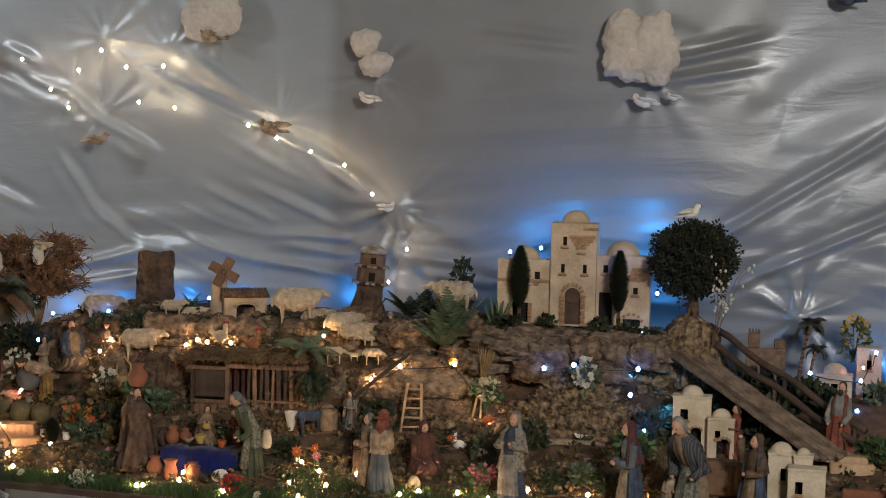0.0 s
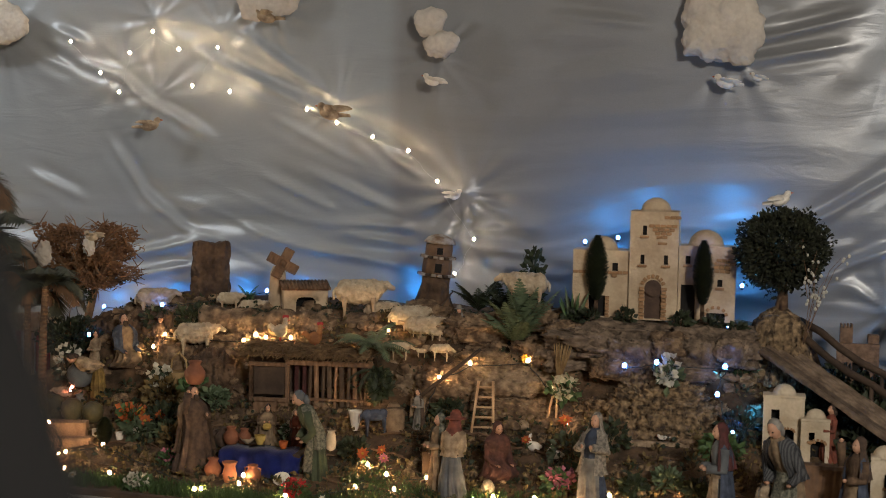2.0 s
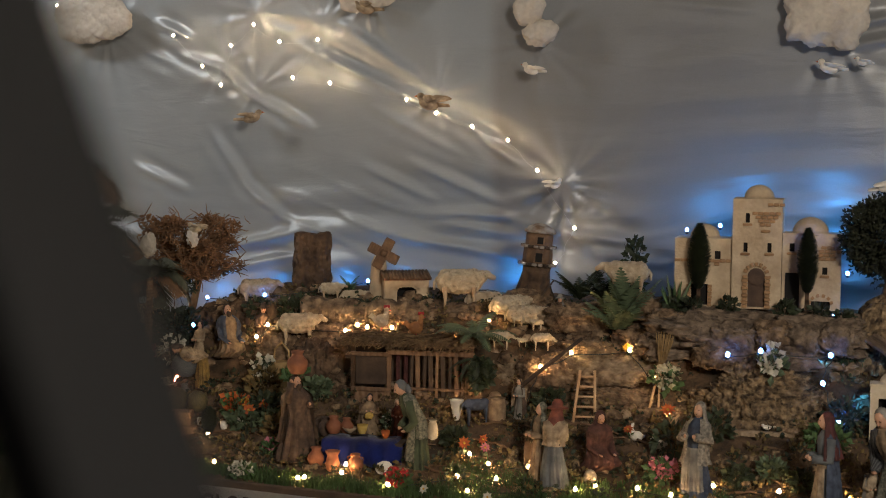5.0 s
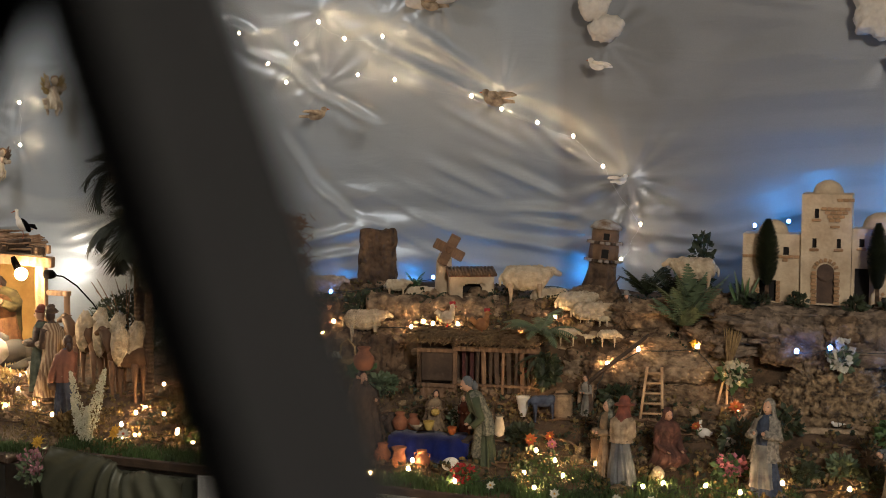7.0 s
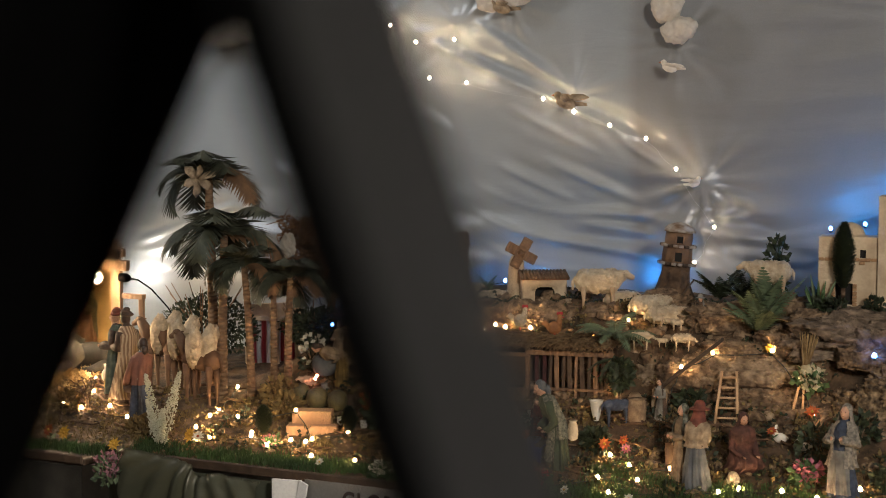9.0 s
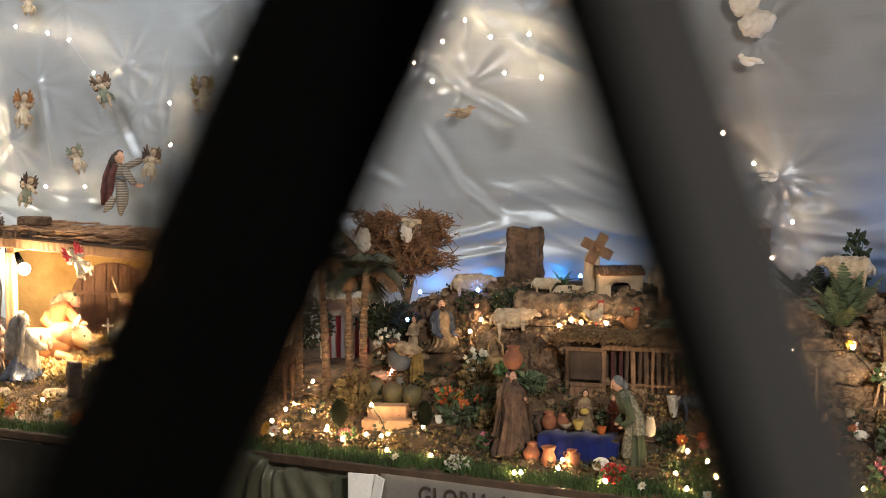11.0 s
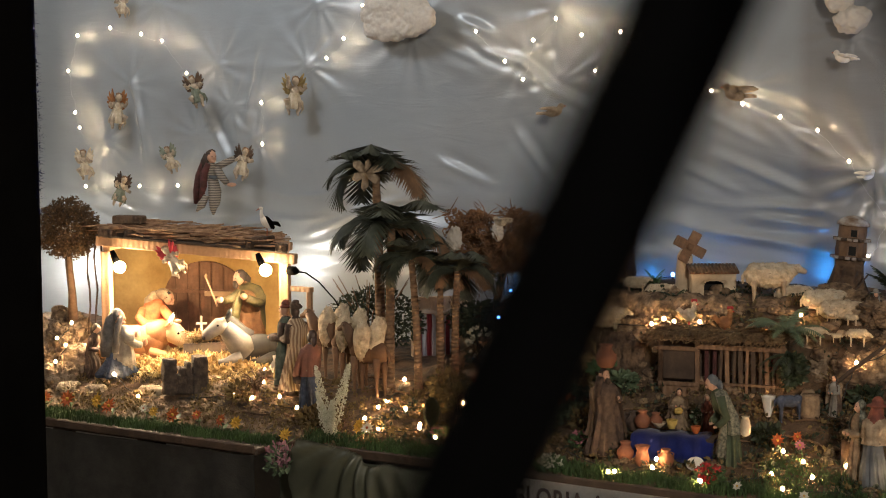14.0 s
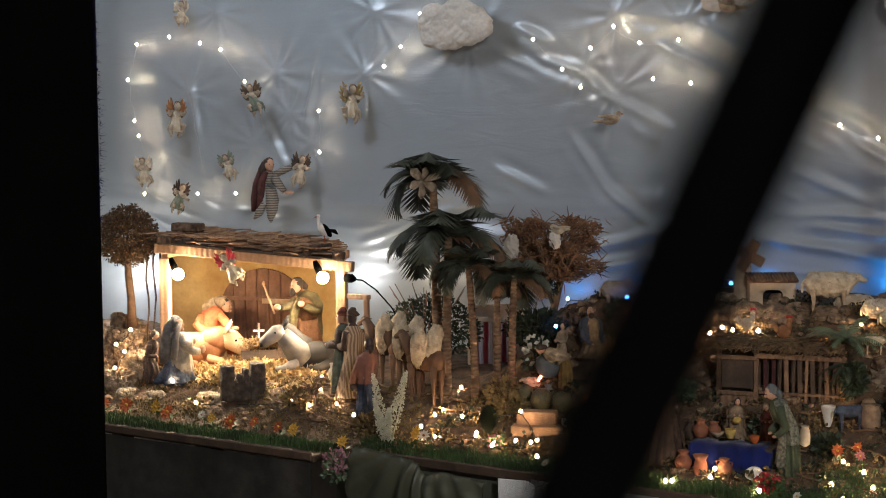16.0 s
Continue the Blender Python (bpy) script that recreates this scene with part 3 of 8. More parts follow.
lt.matrix_local = pose(-.495, -.0055, .012, 90, 0, 0) @ Matrix.Diagonal((.80, 1, 1, 1))

# ---- stand close to the lens ----
stand = thing("trestle_stand", pose(-.175, .17, 0), "black A-shaped trestle stand close to the lens", "stand")


def flat_leg(near, far, lip, m, lip_m):
    """A flat bar between two straight edges, each given by a point at 1.6 m and its run per metre of height; lip: its narrow front."""
    body, front = bmesh.new(), bmesh.new()
    rings, strips = [], []
    for zv in (1.64, 1.50, 1.2, .6, 0):
        a_, b_ = (Vector((e[0] + e[2] * (zv - 1.6), e[1] + e[3] * (zv - 1.6), zv)) - stand.location for e in (near, far))
        c_ = a_ + Vector(lip)
        d_ = (b_ - a_) * .06
        rings.append([body.verts.new(p) for p in (a_ + d_, c_ + d_, b_ - d_ * .3, b_, b_ - Vector(lip) * .35, a_ + (b_ - a_) * .5 - Vector(lip) * .05)])
        strips.append([front.verts.new(p) for p in (a_ - d_ * .1, c_ - d_ * .1 - Vector(lip) * .12, c_ + d_ * .1, c_ + d_ * 1.05, a_ + d_ * 1.05, a_ + d_ * .1 - Vector(lip) * .06)])
    for bm, rs in ((body, rings), (front, strips)):
        for ra, rb in zip(rs, rs[1:]):
            for k in range(6):
                bm.faces.new((ra[k], rb[k], rb[(k + 1) % 6], ra[(k + 1) % 6]))
        bm.faces.new(rs[0])
        bm.faces.new(rs[-1][::-1])
        bmesh.ops.recalc_face_normals(bm, faces=bm.faces[:])
    leg = part("leg", body, m, stand, smooth=False)
    # strip coloured darker to paint the shade of the bar's front face
    part("shade_strip", front, lip_m, leg, smooth=False)


flat_leg((-.1732, .1495, -.326, -.078), (-0.1690, 0.1822, -0.340, -0.085), (.0044, .0023, 0), BLACK_MATT, STAND_SHADE)
# this bar wears the shaded black all over
flat_leg((-.1875, .1338, .400, .205), (-.1934, .1858, .405, .205), (.0030, .0030, 0), STAND_SHADE, STAND_SHADE)
part("hinge", boxed((-.012, .0, 1.655), (.07, .10, .05), (0, 0, 30), .008), BLACK, stand)

post = thing("door_post", pose(-3.018, 2.60, 0), "black painted door post with a strand of blue tinsel", "post")
bm = bmesh.new()
box(bm, (-.040, -.044, 1.39), (.296, .09, 2.78), (0, 0, 48), .008)
part("shaft", bm, BLACK, post, smooth=False)
bm = bmesh.new()
random.seed(4)
for k in range(900):
    zv = 1.36 + random.random() * 1.3
    a = random.random() * 6.28
    sw = .006 * math.sin(zv * 9)
    p = Vector((.098 + sw, .030, zv))
    d = Vector((math.cos(a), math.sin(a), random.uniform(-.5, .5))) * .018
    e = Vector((-d.y, d.x, .3 * d.x)) * .09
    f = bm.faces.new([bm.verts.new(p - e), bm.verts.new(p + e), bm.verts.new(p + d + e * .4)])
part("tinsel", bm, TINSEL, post, "blue metallic tinsel strand")

# ---- kinds of things ----
def rock(x, y, size, m, label, z=None, turn=0, seed=0, detail=26, group="cork rocks", pits=.22):
    """A lump of cork bark or stone, cracked and pitted; size is half its extent."""
    bm = bmesh.new()
    u, v = int(detail * 3.2), int(detail * 1.6)
    ball(bm, (0, 0, 0), (1, 1, 1), u, v)
    off = Vector((seed * 3.7, seed, seed * 1.3))
    for p in bm.verts:
        d = p.co.normalized()
        q = d * 1.6 + off
        layer = Vector((q.x * 1.2, q.y * 1.2, q.z * 6))
        crack = max(0, .12 - abs(noise.noise(layer * 1.5))) / .12
        pit = max(0, noise.noise(q * 7 + Vector((9, 9, 9))) - .1)
        k = 1 + .30 * noise.noise(q) + .16 * noise.noise(q * 2.6) + .12 * noise.noise(layer) - .13 * crack - pits * pit + .05 * noise.noise(q * 14) + .03 * noise.noise(q * 30)
        d.x, d.y, d.z = (math.copysign(abs(c) ** .72, c) for c in d)
        p.co = Vector((d.x * size[0], d.y * size[1], d.z * size[2])) * k
    ob = link("rock", bm, m)
    ob.matrix_world = pose(x, y, (land(x, y) if z is None else z), 0, 0, turn)
    return tagged(ob, label, "rock", group)


def figure(x, y, h, robe, cloak, label, cover="veil", cover_m=None, skin=None, turn=0.0, lean=0.0, arms="front", sit=0.0, z=None, seed=0, wide=1.0, belt=None, open_cloak=110, hem=.05, kind="figurine", load=None, beard=False):
    """A painted clay figurine in one mesh; it looks along its own -y."""
    skin = skin or SKIN
    cover_m = cover_m or cloak
    bm = bmesh.new()
    prof = [(.146, 0), (.158, .03), (.150, .10), (.136, .22), (.120, .36), (.102, .48), (.095, .54), (.104, .62), (.113, .70), (.104, .765), (.066, .812), (.036, .842)]
    lathe(bm, prof, 84, sx=wide, sy=.74 * wide, folds=9, amp=.125, mi=0, phase=seed)
    if belt:
        ap = [(ramp_of([(q[1], q[0]) for q in prof], zz) * 1.05 + .006, zz) for zz in (.10, .18, .26, .34, .42, .50)]
        lathe(bm, ap, 20, sx=wide, sy=.78 * wide, folds=9, amp=.10, mi=4, a0=-142, a1=-38, phase=seed)
        lathe(bm, [(r * .95, zz) for r, zz in ap], 20, sx=wide, sy=.78 * wide, folds=9, amp=.10, mi=4, a0=-142, a1=-38, phase=seed)
        lathe(bm, [(.110, .50), (.1155, .515), (.110, .53)], 24, sx=wide, sy=.75 * wide, mi=4, cap=False)
    if cloak is not robe or cover == "cloak":
        a = open_cloak / 2
        cp = []
        for k in range(9):
            zz = hem + (.825 - hem) * k / 8
            r0 = ramp_of([(q[1], q[0]) for q in prof], zz)
            cp.append((r0 * 1.04 + .014 + .012 * math.sin(math.pi * k / 8) + (.012 if k == 0 else 0), zz))
        lathe(bm, cp, 44, sx=wide, sy=.80 * wide, folds=7, amp=.12, mi=1, a0=-90 + a, a1=270 - a, phase=seed + 1)
        cp2 = [(r * .93, zz) for r, zz in cp]
        lathe(bm, cp2, 44, sx=wide, sy=.80 * wide, folds=7, amp=.12, mi=1, a0=-90 + a, a1=270 - a, phase=seed + 1)
    # head
    ball(bm, (0, -.012, .905), (.050, .058, .072), 18, 12, mi=2)
    for sgn in (-1, 1):
        ball(bm, (sgn * .019, -.064, .915), (.009, .006, .006), 7, 5, mi=6)
    ball(bm, (0, -.064, .872), (.014, .006, .005), 7, 5, mi=6)
    ball(bm, (0, -.070, .896), (.009, .015, .018), 8, 6, mi=2)
    tube(bm, [(0, .002, .82), (0, -.004, .87)], [.036, .032], 10, mi=2)
    if cover == "veil":
        ball(bm, (0, .010, .916), (.062, .066, .080), 18, 10, rough=.08, mi=3)
        lathe(bm, [(.142, .58), (.120, .72), (.082, .82), (.068, .88), (.061, .95)], 40, sx=1, sy=.9, folds=7, amp=.14, mi=3, a0=-34, a1=214, phase=seed)
        ball(bm, (0, -.034, .901), (.043, .040, .060), 14, 9, mi=2)
    elif cover == "hat":
        lathe(bm, [(.118, .935), (.112, .95), (.066, .955), (.062, 1.0), (.040, 1.035), (.0, 1.045)], 22, folds=3, amp=.10, mi=3, phase=seed)
        lathe(bm, [(.115, .74), (.085, .83), (.070, .90), (.066, .95)], 20, sy=.9, mi=3, a0=-20, a1=200)
    elif cover == "turban":
        for k in range(4):
            ball(bm, (.012 * math.sin(k * 2 + seed), .004, .945 + .018 * k), (.074 - .012 * k, .076 - .012 * k, .026), 16, 6, rough=.1, mi=3)
    else:
        ball(bm, (0, .012, .924), (.057, .060, .068), 20, 12, rough=.16, freq=16, mi=3)
        tube(bm, [(0, .052, .90), (0, .062, .84), (0, .050, .79)], [.040, .038, .016], 10, mi=3)
    # arms
    sides = {"front": ((.125, -.02, .58), (.055, -.155, .585)), "down": ((.15, .0, .55), (.14, -.05, .40)), "up": ((.165, -.05, .70), (.14, -.10, .92)),
             "carry": ((.16, -.03, .60), (.06, -.17, .66)), "low": ((.15, -.05, .54), (.10, -.16, .44)), "wide": ((.20, -.05, .70), (.28, -.12, .80))}
    for sgn in (-1, 1):
        e, hd = sides[arms if not isinstance(arms, tuple) else arms[0 if sgn < 0 else 1]]
        pts = [(sgn * .095, .005, .765), (sgn * e[0], e[1], e[2]), (sgn * hd[0], hd[1], hd[2])]
        tube(bm, [pts[0], tuple((a + b) / 2 for a, b in zip(pts[0], pts[1])), pts[1], tuple((a + b) / 2 for a, b in zip(pts[1], pts[2])), pts[2]], [.044, .043, .041, .040, .044], 10, mi=1 if hem > .25 and open_cloak < 100 else 0)
        tip = Vector(pts[2]) + (Vector(pts[2]) - Vector(pts[1])).normalized() * .022
        ball(bm, tip, (.021, .024, .021), 8, 6, mi=2)
    ball(bm, (0, 0, .005), (.18 * wide, .15 * wide, .022), 20, 6, rough=.15, mi=5)
    if beard:
        ball(bm, (0, -.055, .850), (.036, .034, .052), 10, 7, rough=.2, freq=12, mi=6)
    if load:
        ball(bm, (.01, -.205, .60 if arms == "carry" else .52), (.085, .065, .050), 14, 8, rough=.15, mi=7)
        lathe(bm, [(.060, -.045), (.085, .0), (.088, .02), (.080, .018)], 16, c=(.01, -.205, .57 if arms == "carry" else .49), mi=7)
    sway, off = (.022 if seed % 2 else -.022), Vector((seed * 1.7, seed, 0))
    for p in bm.verts:
        c = p.co
        if .03 < c.z < .80:
            n = noise.noise(Vector((c.x * 16, c.y * 16, c.z * 4)) + off) * .11 + noise.noise(Vector((c.x * 36, c.y * 36, c.z * 9)) + off) * .05
            ang = math.atan2(c.y, c.x)
            n += (.050 * math.sin(ang * 15 + 2.2 * math.sin(c.z * 6 + seed) + seed) + .035 * math.sin(ang * 6 + 5 * c.z + seed)) * max(0, 1 - c.z / .7)
            c.x *= 1 + n
            c.y *= 1 + n
        c.x += sway * math.sin(c.z * 4.2)
        if sit:
            if c.z < .5:
                f = 1 - c.z / .5
                c.y -= sit * .24 * math.sin(math.pi * min(1, f * 1.1)) * (1 if c.y < .03 else .4)
                c.z *= 1 - sit * .62
            else:
                c.z -= .5 * sit * .62
        if lean and c.z > .42 * (1 - .5 * sit):
            piv = .42 * (1 - .5 * sit)
            f = min(1, (c.z - piv) / .2)
            a = radians(lean) * f
            dz, dy = c.z - piv, c.y
            c.z, c.y = piv + dz * math.cos(a) + dy * math.sin(a), dy * math.cos(a) - dz * math.sin(a)
        p.co = c * h
    ob = link(kind, bm, [robe, cloak, skin, cover_m, belt or robe, EARTH, HAIR, load or robe])
    ob.matrix_world = pose(x, y, (land(x, y) if z is None else z) - .003, 0, 0, facing(x, y, turn))
    return tagged(ob, label, "figurine", "crib figurines")


def beast(x, y, length, label, coat, face, turn=0.0, kind="sheep", lying=False, graze=0.0, z=None, seed=0, group="animals of the crib", extra=None):
    """A four-legged clay animal in one mesh; it looks along its own +x."""
    bm = bmesh.new()
    wool = kind in ("sheep", "lamb")
    lh = 0.0 if lying else {"sheep": .30, "lamb": .40, "donkey": .50, "ox": .42, "camel": .62, "goat": .45}[kind]
    rb = {"sheep": .235, "lamb": .2, "donkey": .19, "ox": .22, "camel": .2, "goat": .17}[kind]
    zb = lh + rb * .86
    ball(bm, (0, 0, zb), (.42, rb * .82, rb), 44 if wool else 18, 26 if wool else 10, rough=.20 if wool else .05, freq=26 if wool else 5, mi=0)
    ball(bm, (.24, 0, zb + .02), (.2, rb * .78, rb * .98), 28 if wool else 18, 16 if wool else 10, rough=.18 if wool else .04, freq=20, mi=0)
    ball(bm, (-.25, 0, zb + .01), (.2, rb * .8, rb * .95), 28 if wool else 18, 16 if wool else 10, rough=.18 if wool else .04, freq=20, mi=0)
    neck = {"sheep": (.50, .14), "lamb": (.46, .16), "donkey": (.52, .22), "ox": (.46, .22), "camel": (.58, .42), "goat": (.46, .2)}[kind]
    hz = zb + neck[1] - graze * (neck[1] + .26)
    hx = neck[0] + graze * .05
    tube(bm, [(.28, 0, zb + .04), ((.28 + hx) / 2 + .02, 0, (zb + .05 + hz) / 2), (hx, 0, hz)], [rb * (.95 if kind == "donkey" else .72), rb * (.8 if kind == "donkey" else .58), rb * (.58 if kind == "donkey" else .42)], 12, mi=0)
    hk = 1.6 if kind == "ox" else 1.35 if kind == "donkey" else 1.0
    ball(bm, (hx + .02, 0, hz), (.095 * hk, .075 * hk, .082 * hk), 12, 8, rough=.08 if wool else 0, mi=0 if wool else 1)
    d = Vector((1, 0, -.45 - graze * .5)).normalized()
    tube(bm, [(hx + .02, 0, hz), Vector((hx + .02, 0, hz)) + d * .10 * hk, Vector((hx + .02, 0, hz)) + d * .17 * hk, Vector((hx + .02, 0, hz)) + d * .19 * hk], [.07 * hk, .058 * hk, .046 * hk, .024 * hk], 10, mi=1)
    for s in (-1, 1):
        tube(bm, [(hx - .01, s * .06, hz + .03), (hx - .05, s * (.11 if kind != "donkey" else .075), hz + (.03 if kind != "donkey" else .17))], [.026, .012], 6, mi=1, flat=.5)
        if kind == "ox":
            tube(bm, [(hx, s * .05, hz + .06), (hx + .02, s * .11, hz + .11), (hx + .05, s * .11, hz + .17)], [.02, .015, .004], 6, mi=3)
        for lx in (-.28, .27):
            if lying:
                tube(bm, [(lx, s * rb * .6, .06), (lx + .14, s * rb * .85, .035), (lx + .26, s * rb * .8, .025)], [.06, .04, .03], 8, mi=1)
            else:
                w = .05 if kind in ("ox", "donkey", "camel") else .040
                tube(bm, [(lx, s * rb * .5, zb - rb * .4), (lx + .012, s * rb * .5, lh * .5), (lx, s * rb * .5, .03), (lx + .012, s * rb * .5, 0)], [w * 1.5, w * .72, w * .55, w * .66], 8, mi=1)
    tube(bm, [(-.42, 0, zb + .08), (-.48, 0, zb - .02), (-.48, 0, zb - .16)], [.03, .035, .02], 6, mi=0)
    if kind == "camel":
        for bx, by, bz, tl in ((.02, -.16, .16, 14), (.02, .16, .16, -14), (-.16, 0, .20, 0)):
            ball(bm, (bx, by, zb + bz + .06), (.17, .15, .40), 22, 14, rough=.22, freq=13, mi=2, m=Matrix.Rotation(radians(tl), 3, "X") @ Matrix.Rotation(radians(-16), 3, "Y"))
    for p in bm.verts:
        p.co *= length
    name = {"sheep": "sheep", "lamb": "lamb", "donkey": "donkey", "ox": "ox_figurine", "camel": "camel", "goat": "goat"}[kind]
    ob = link(name, bm, [coat, face, extra or coat, WHITE])
    ob.matrix_world = pose(x, y, (land(x, y) if z is None else z) - .002, 0, 0, facing(x, y, turn))
    return tagged(ob, label, "animal", group)


def bird(p, size, m, label, turn=0.0, wings=0.0, tilt=0.0, group="toy birds", beak=None):
    """A toy bird in one mesh; it looks along its own +x. wings: 0 folded to 1 spread."""
    bm = bmesh.new()
    ball(bm, (0, 0, 0), (.36, .2, .2), 16, 10, rough=.06)
    ball(bm, (.34, 0, .17), (.14, .12, .13), 12, 8)
    tube(bm, [(.2, 0, .05), (.32, 0, .14)], [.15, .11], 10)
    tube(bm, [(.45, 0, .16), (.58, 0, .13)], [.045, .006], 6, mi=1)
    tube(bm, [(-.3, 0, .02), (-.5, 0, .06), (-.75, 0, .10)], [.1, .09, .07], 8, flat=.25)
    for s in (-1, 1):
        y2, z2 = s * (.2 + .5 * wings), .06 + .34 * wings
        tube(bm, [(.1, s * .15, .08), (-.06, s * .18 + (y2 - s * .2) * .5, .05 + z2 * .5), (-.35, y2, z2), (-.5, y2 * 1.1, z2 * 1.05)], [.12, .15, .10, .02], 8, flat=.22)
    for v in bm.verts:
        v.co *= size
    ob = link("bird", bm, [m, beak or PETAL_ORANGE])
    ob.matrix_world = pose(*p, 0, tilt, turn)
    return tagged(ob, label, "bird", group)


def frond(bm, base, azim, length, rise, droop, width, n=22, mi=0, rnd=random, rachis=.0022, slim=.5):
    """One feathered leaf: a bent midrib with narrow leaflets on both sides."""
    ca, sa = math.cos(azim), math.sin(azim)
    pts, p, e = [], Vector(base), rise
    step = length / n
    for i in range(n + 1):
        pts.append(p.copy())
        p = p + Vector((ca * math.cos(e), sa * math.cos(e), math.sin(e))) * step
        e -= droop / n
    tube(bm, pts[::2], [rachis * (1 - .8 * k / len(pts[::2])) for k in range(len(pts[::2]))], 4, mi)
    side = Vector((-sa, ca, 0))
    for i in range(2, n + 1):
        f = i / n
        w = width * math.sin(math.pi * min(1, .12 + f * .86)) ** .6
        d = (pts[min(i + 1, n)] - pts[i - 1]).normalized()
        for s in (-1, 1):
            out = (side * s * .86 + d * .55 + Vector((0, 0, -.28 - rnd.random() * .2))).normalized()
            a, b = pts[i] - d * step * slim, pts[i] + d * step * slim
            m = pts[i] + out * w * .55
            t = pts[i] + out * w * (.9 + .2 * rnd.random())
            v = [bm.verts.new(q) for q in (a, b, m + d * step * slim * .8, t, m - d * step * slim * .8)]
            bm.faces.new(v).material_index = mi


def palm(x, y, h, label, crown=.2, n=13, lean=(0, 0), seed=0, trunk_r=.013, dry=2, z=None, leaf=None, sag=1.0, broad=.42):
    rnd = random.Random(seed)
    ob = thing("palm_tree", pose(x, y, land(x, y) if z is None else z), label, "palm tree", "palm trees")
    bm = bmesh.new()
    pts, rad = [], []
    for i in range(25):
        f = i / 24
        pts.append((lean[0] * f * f, lean[1] * f * f, h * f - .01))
        rad.append(trunk_r * (1.15 - .35 * f) * (1 + .10 * (i % 2)))
    tube(bm, pts, rad, 10)
    part("trunk", bm, PALM_BARK, ob)
    top = Vector((lean[0], lean[1], h - .015))
    for k in range(n):
        bm = bmesh.new()
        young = k >= n - 3
        frond(bm, top, 6.283 * k / n * 1.0 + rnd.uniform(-.25, .25), crown * rnd.uniform(.8, 1.08), 1.25 if young else rnd.uniform(.45, 1.05), rnd.uniform(1.5, 2.0) * sag if young else rnd.uniform(2.0, 2.9) * sag, crown * broad, 24, rnd=rnd, rachis=.003, slim=.62)
        part("frond", bm, PALM_DRY if k < dry else (leaf or PALM_LEAF), ob, "withered brown frond" if k < dry else "")
    return ob


def fern(x, y, size, label, m=None, n=11, seed=0, z=None, rise=.95, droop=1.3, kind="fern"):
    rnd = random.Random(seed)
    ob = thing(kind, pose(x, y, land(x, y) if z is None else z), label, "plant", "green plants")
    for k in range(n):
        bm = bmesh.new()
        frond(bm, (0, 0, 0), 6.283 * k / n + rnd.uniform(-.3, .3), size * rnd.uniform(.75, 1.1), rise + rnd.uniform(-.3, .35), droop * rnd.uniform(.7, 1.2), size * .22, 18, rnd=rnd, rachis=.0016, slim=.46)
        part("frond", bm, m or LEAF_PALE, ob)
    return ob


def leaves(bm, c, spread, n, size, rnd, mi=0, shape=1.0, hollow=.35):
    """n small leaves scattered through an ellipsoid."""
    for _ in range(n):
        while True:
            d = Vector((rnd.uniform(-1, 1), rnd.uniform(-1, 1), rnd.uniform(-1, 1)))
            if hollow < d.length < 1:
                break
        p = Vector(c) + Vector((d.x * spread[0], d.y * spread[1], d.z * spread[2])) * (1 + .16 * noise.noise(d * 3 + Vector(c) * 20))
        o = (d.normalized() + Vector((rnd.uniform(-.8, .8), rnd.uniform(-.8, .8), rnd.uniform(-.5, .8)))).normalized() * size * rnd.uniform(.7, 1.3)
        s = o.orthogonal().normalized()
        s.rotate(Matrix.Rotation(rnd.random() * 6.28, 3, o))
        s = s * size * .3 * shape
        q = o.cross(s).normalized() * size * .12
        v = [bm.verts.new(r) for r in (p, p + o * .5 + s + q, p + o, p + o * .5 - s + q)]
        bm.faces.new(v).material_index = mi


def round_tree(x, y, z, trunk_h, r, leaf_m, label, seed=0, n=2600, size=.014, trunk_m=None, lean=(0, 0), flat=.92):
    rnd = random.Random(seed)
    ob = thing("round_tree", pose(x, y, z), label, "tree", "small trees")
    bm = bmesh.new()
    top = Vector((lean[0], lean[1], trunk_h))
    tube(bm, [(0, 0, -.01), (lean[0] * .3 + .003, lean[1] * .3, trunk_h * .4), (lean[0] * .7 - .003, 0, trunk_h * .75), top], [.017, .012, .011, .009], 10)
    for k in range(7):
        a = k * .9
        tube(bm, [top - Vector((0, 0, .03)), top + Vector((math.cos(a) * r * .3, math.sin(a) * r * .3, r * .3)), top + Vector((math.cos(a) * r * .8, math.sin(a) * r * .8, r * (.5 + .4 * rnd.random())))], [.006, .004, .002], 6)
    part("trunk", bm, trunk_m or BARK, ob)
    bm = bmesh.new()
    c = top + Vector((0, 0, r * .62))
    leaves(bm, c, (r, r, r * flat), n, size, rnd)
    for k in range(26):
        d = Vector((rnd.gauss(0, 1), rnd.gauss(0, 1), rnd.gauss(0, .8))).normalized()
        leaves(bm, c + d * r * .95, (r * .2, r * .2, r * .2), 45, size, rnd, hollow=0)
    part("crown", bm, leaf_m, ob, smooth=False)
    return ob


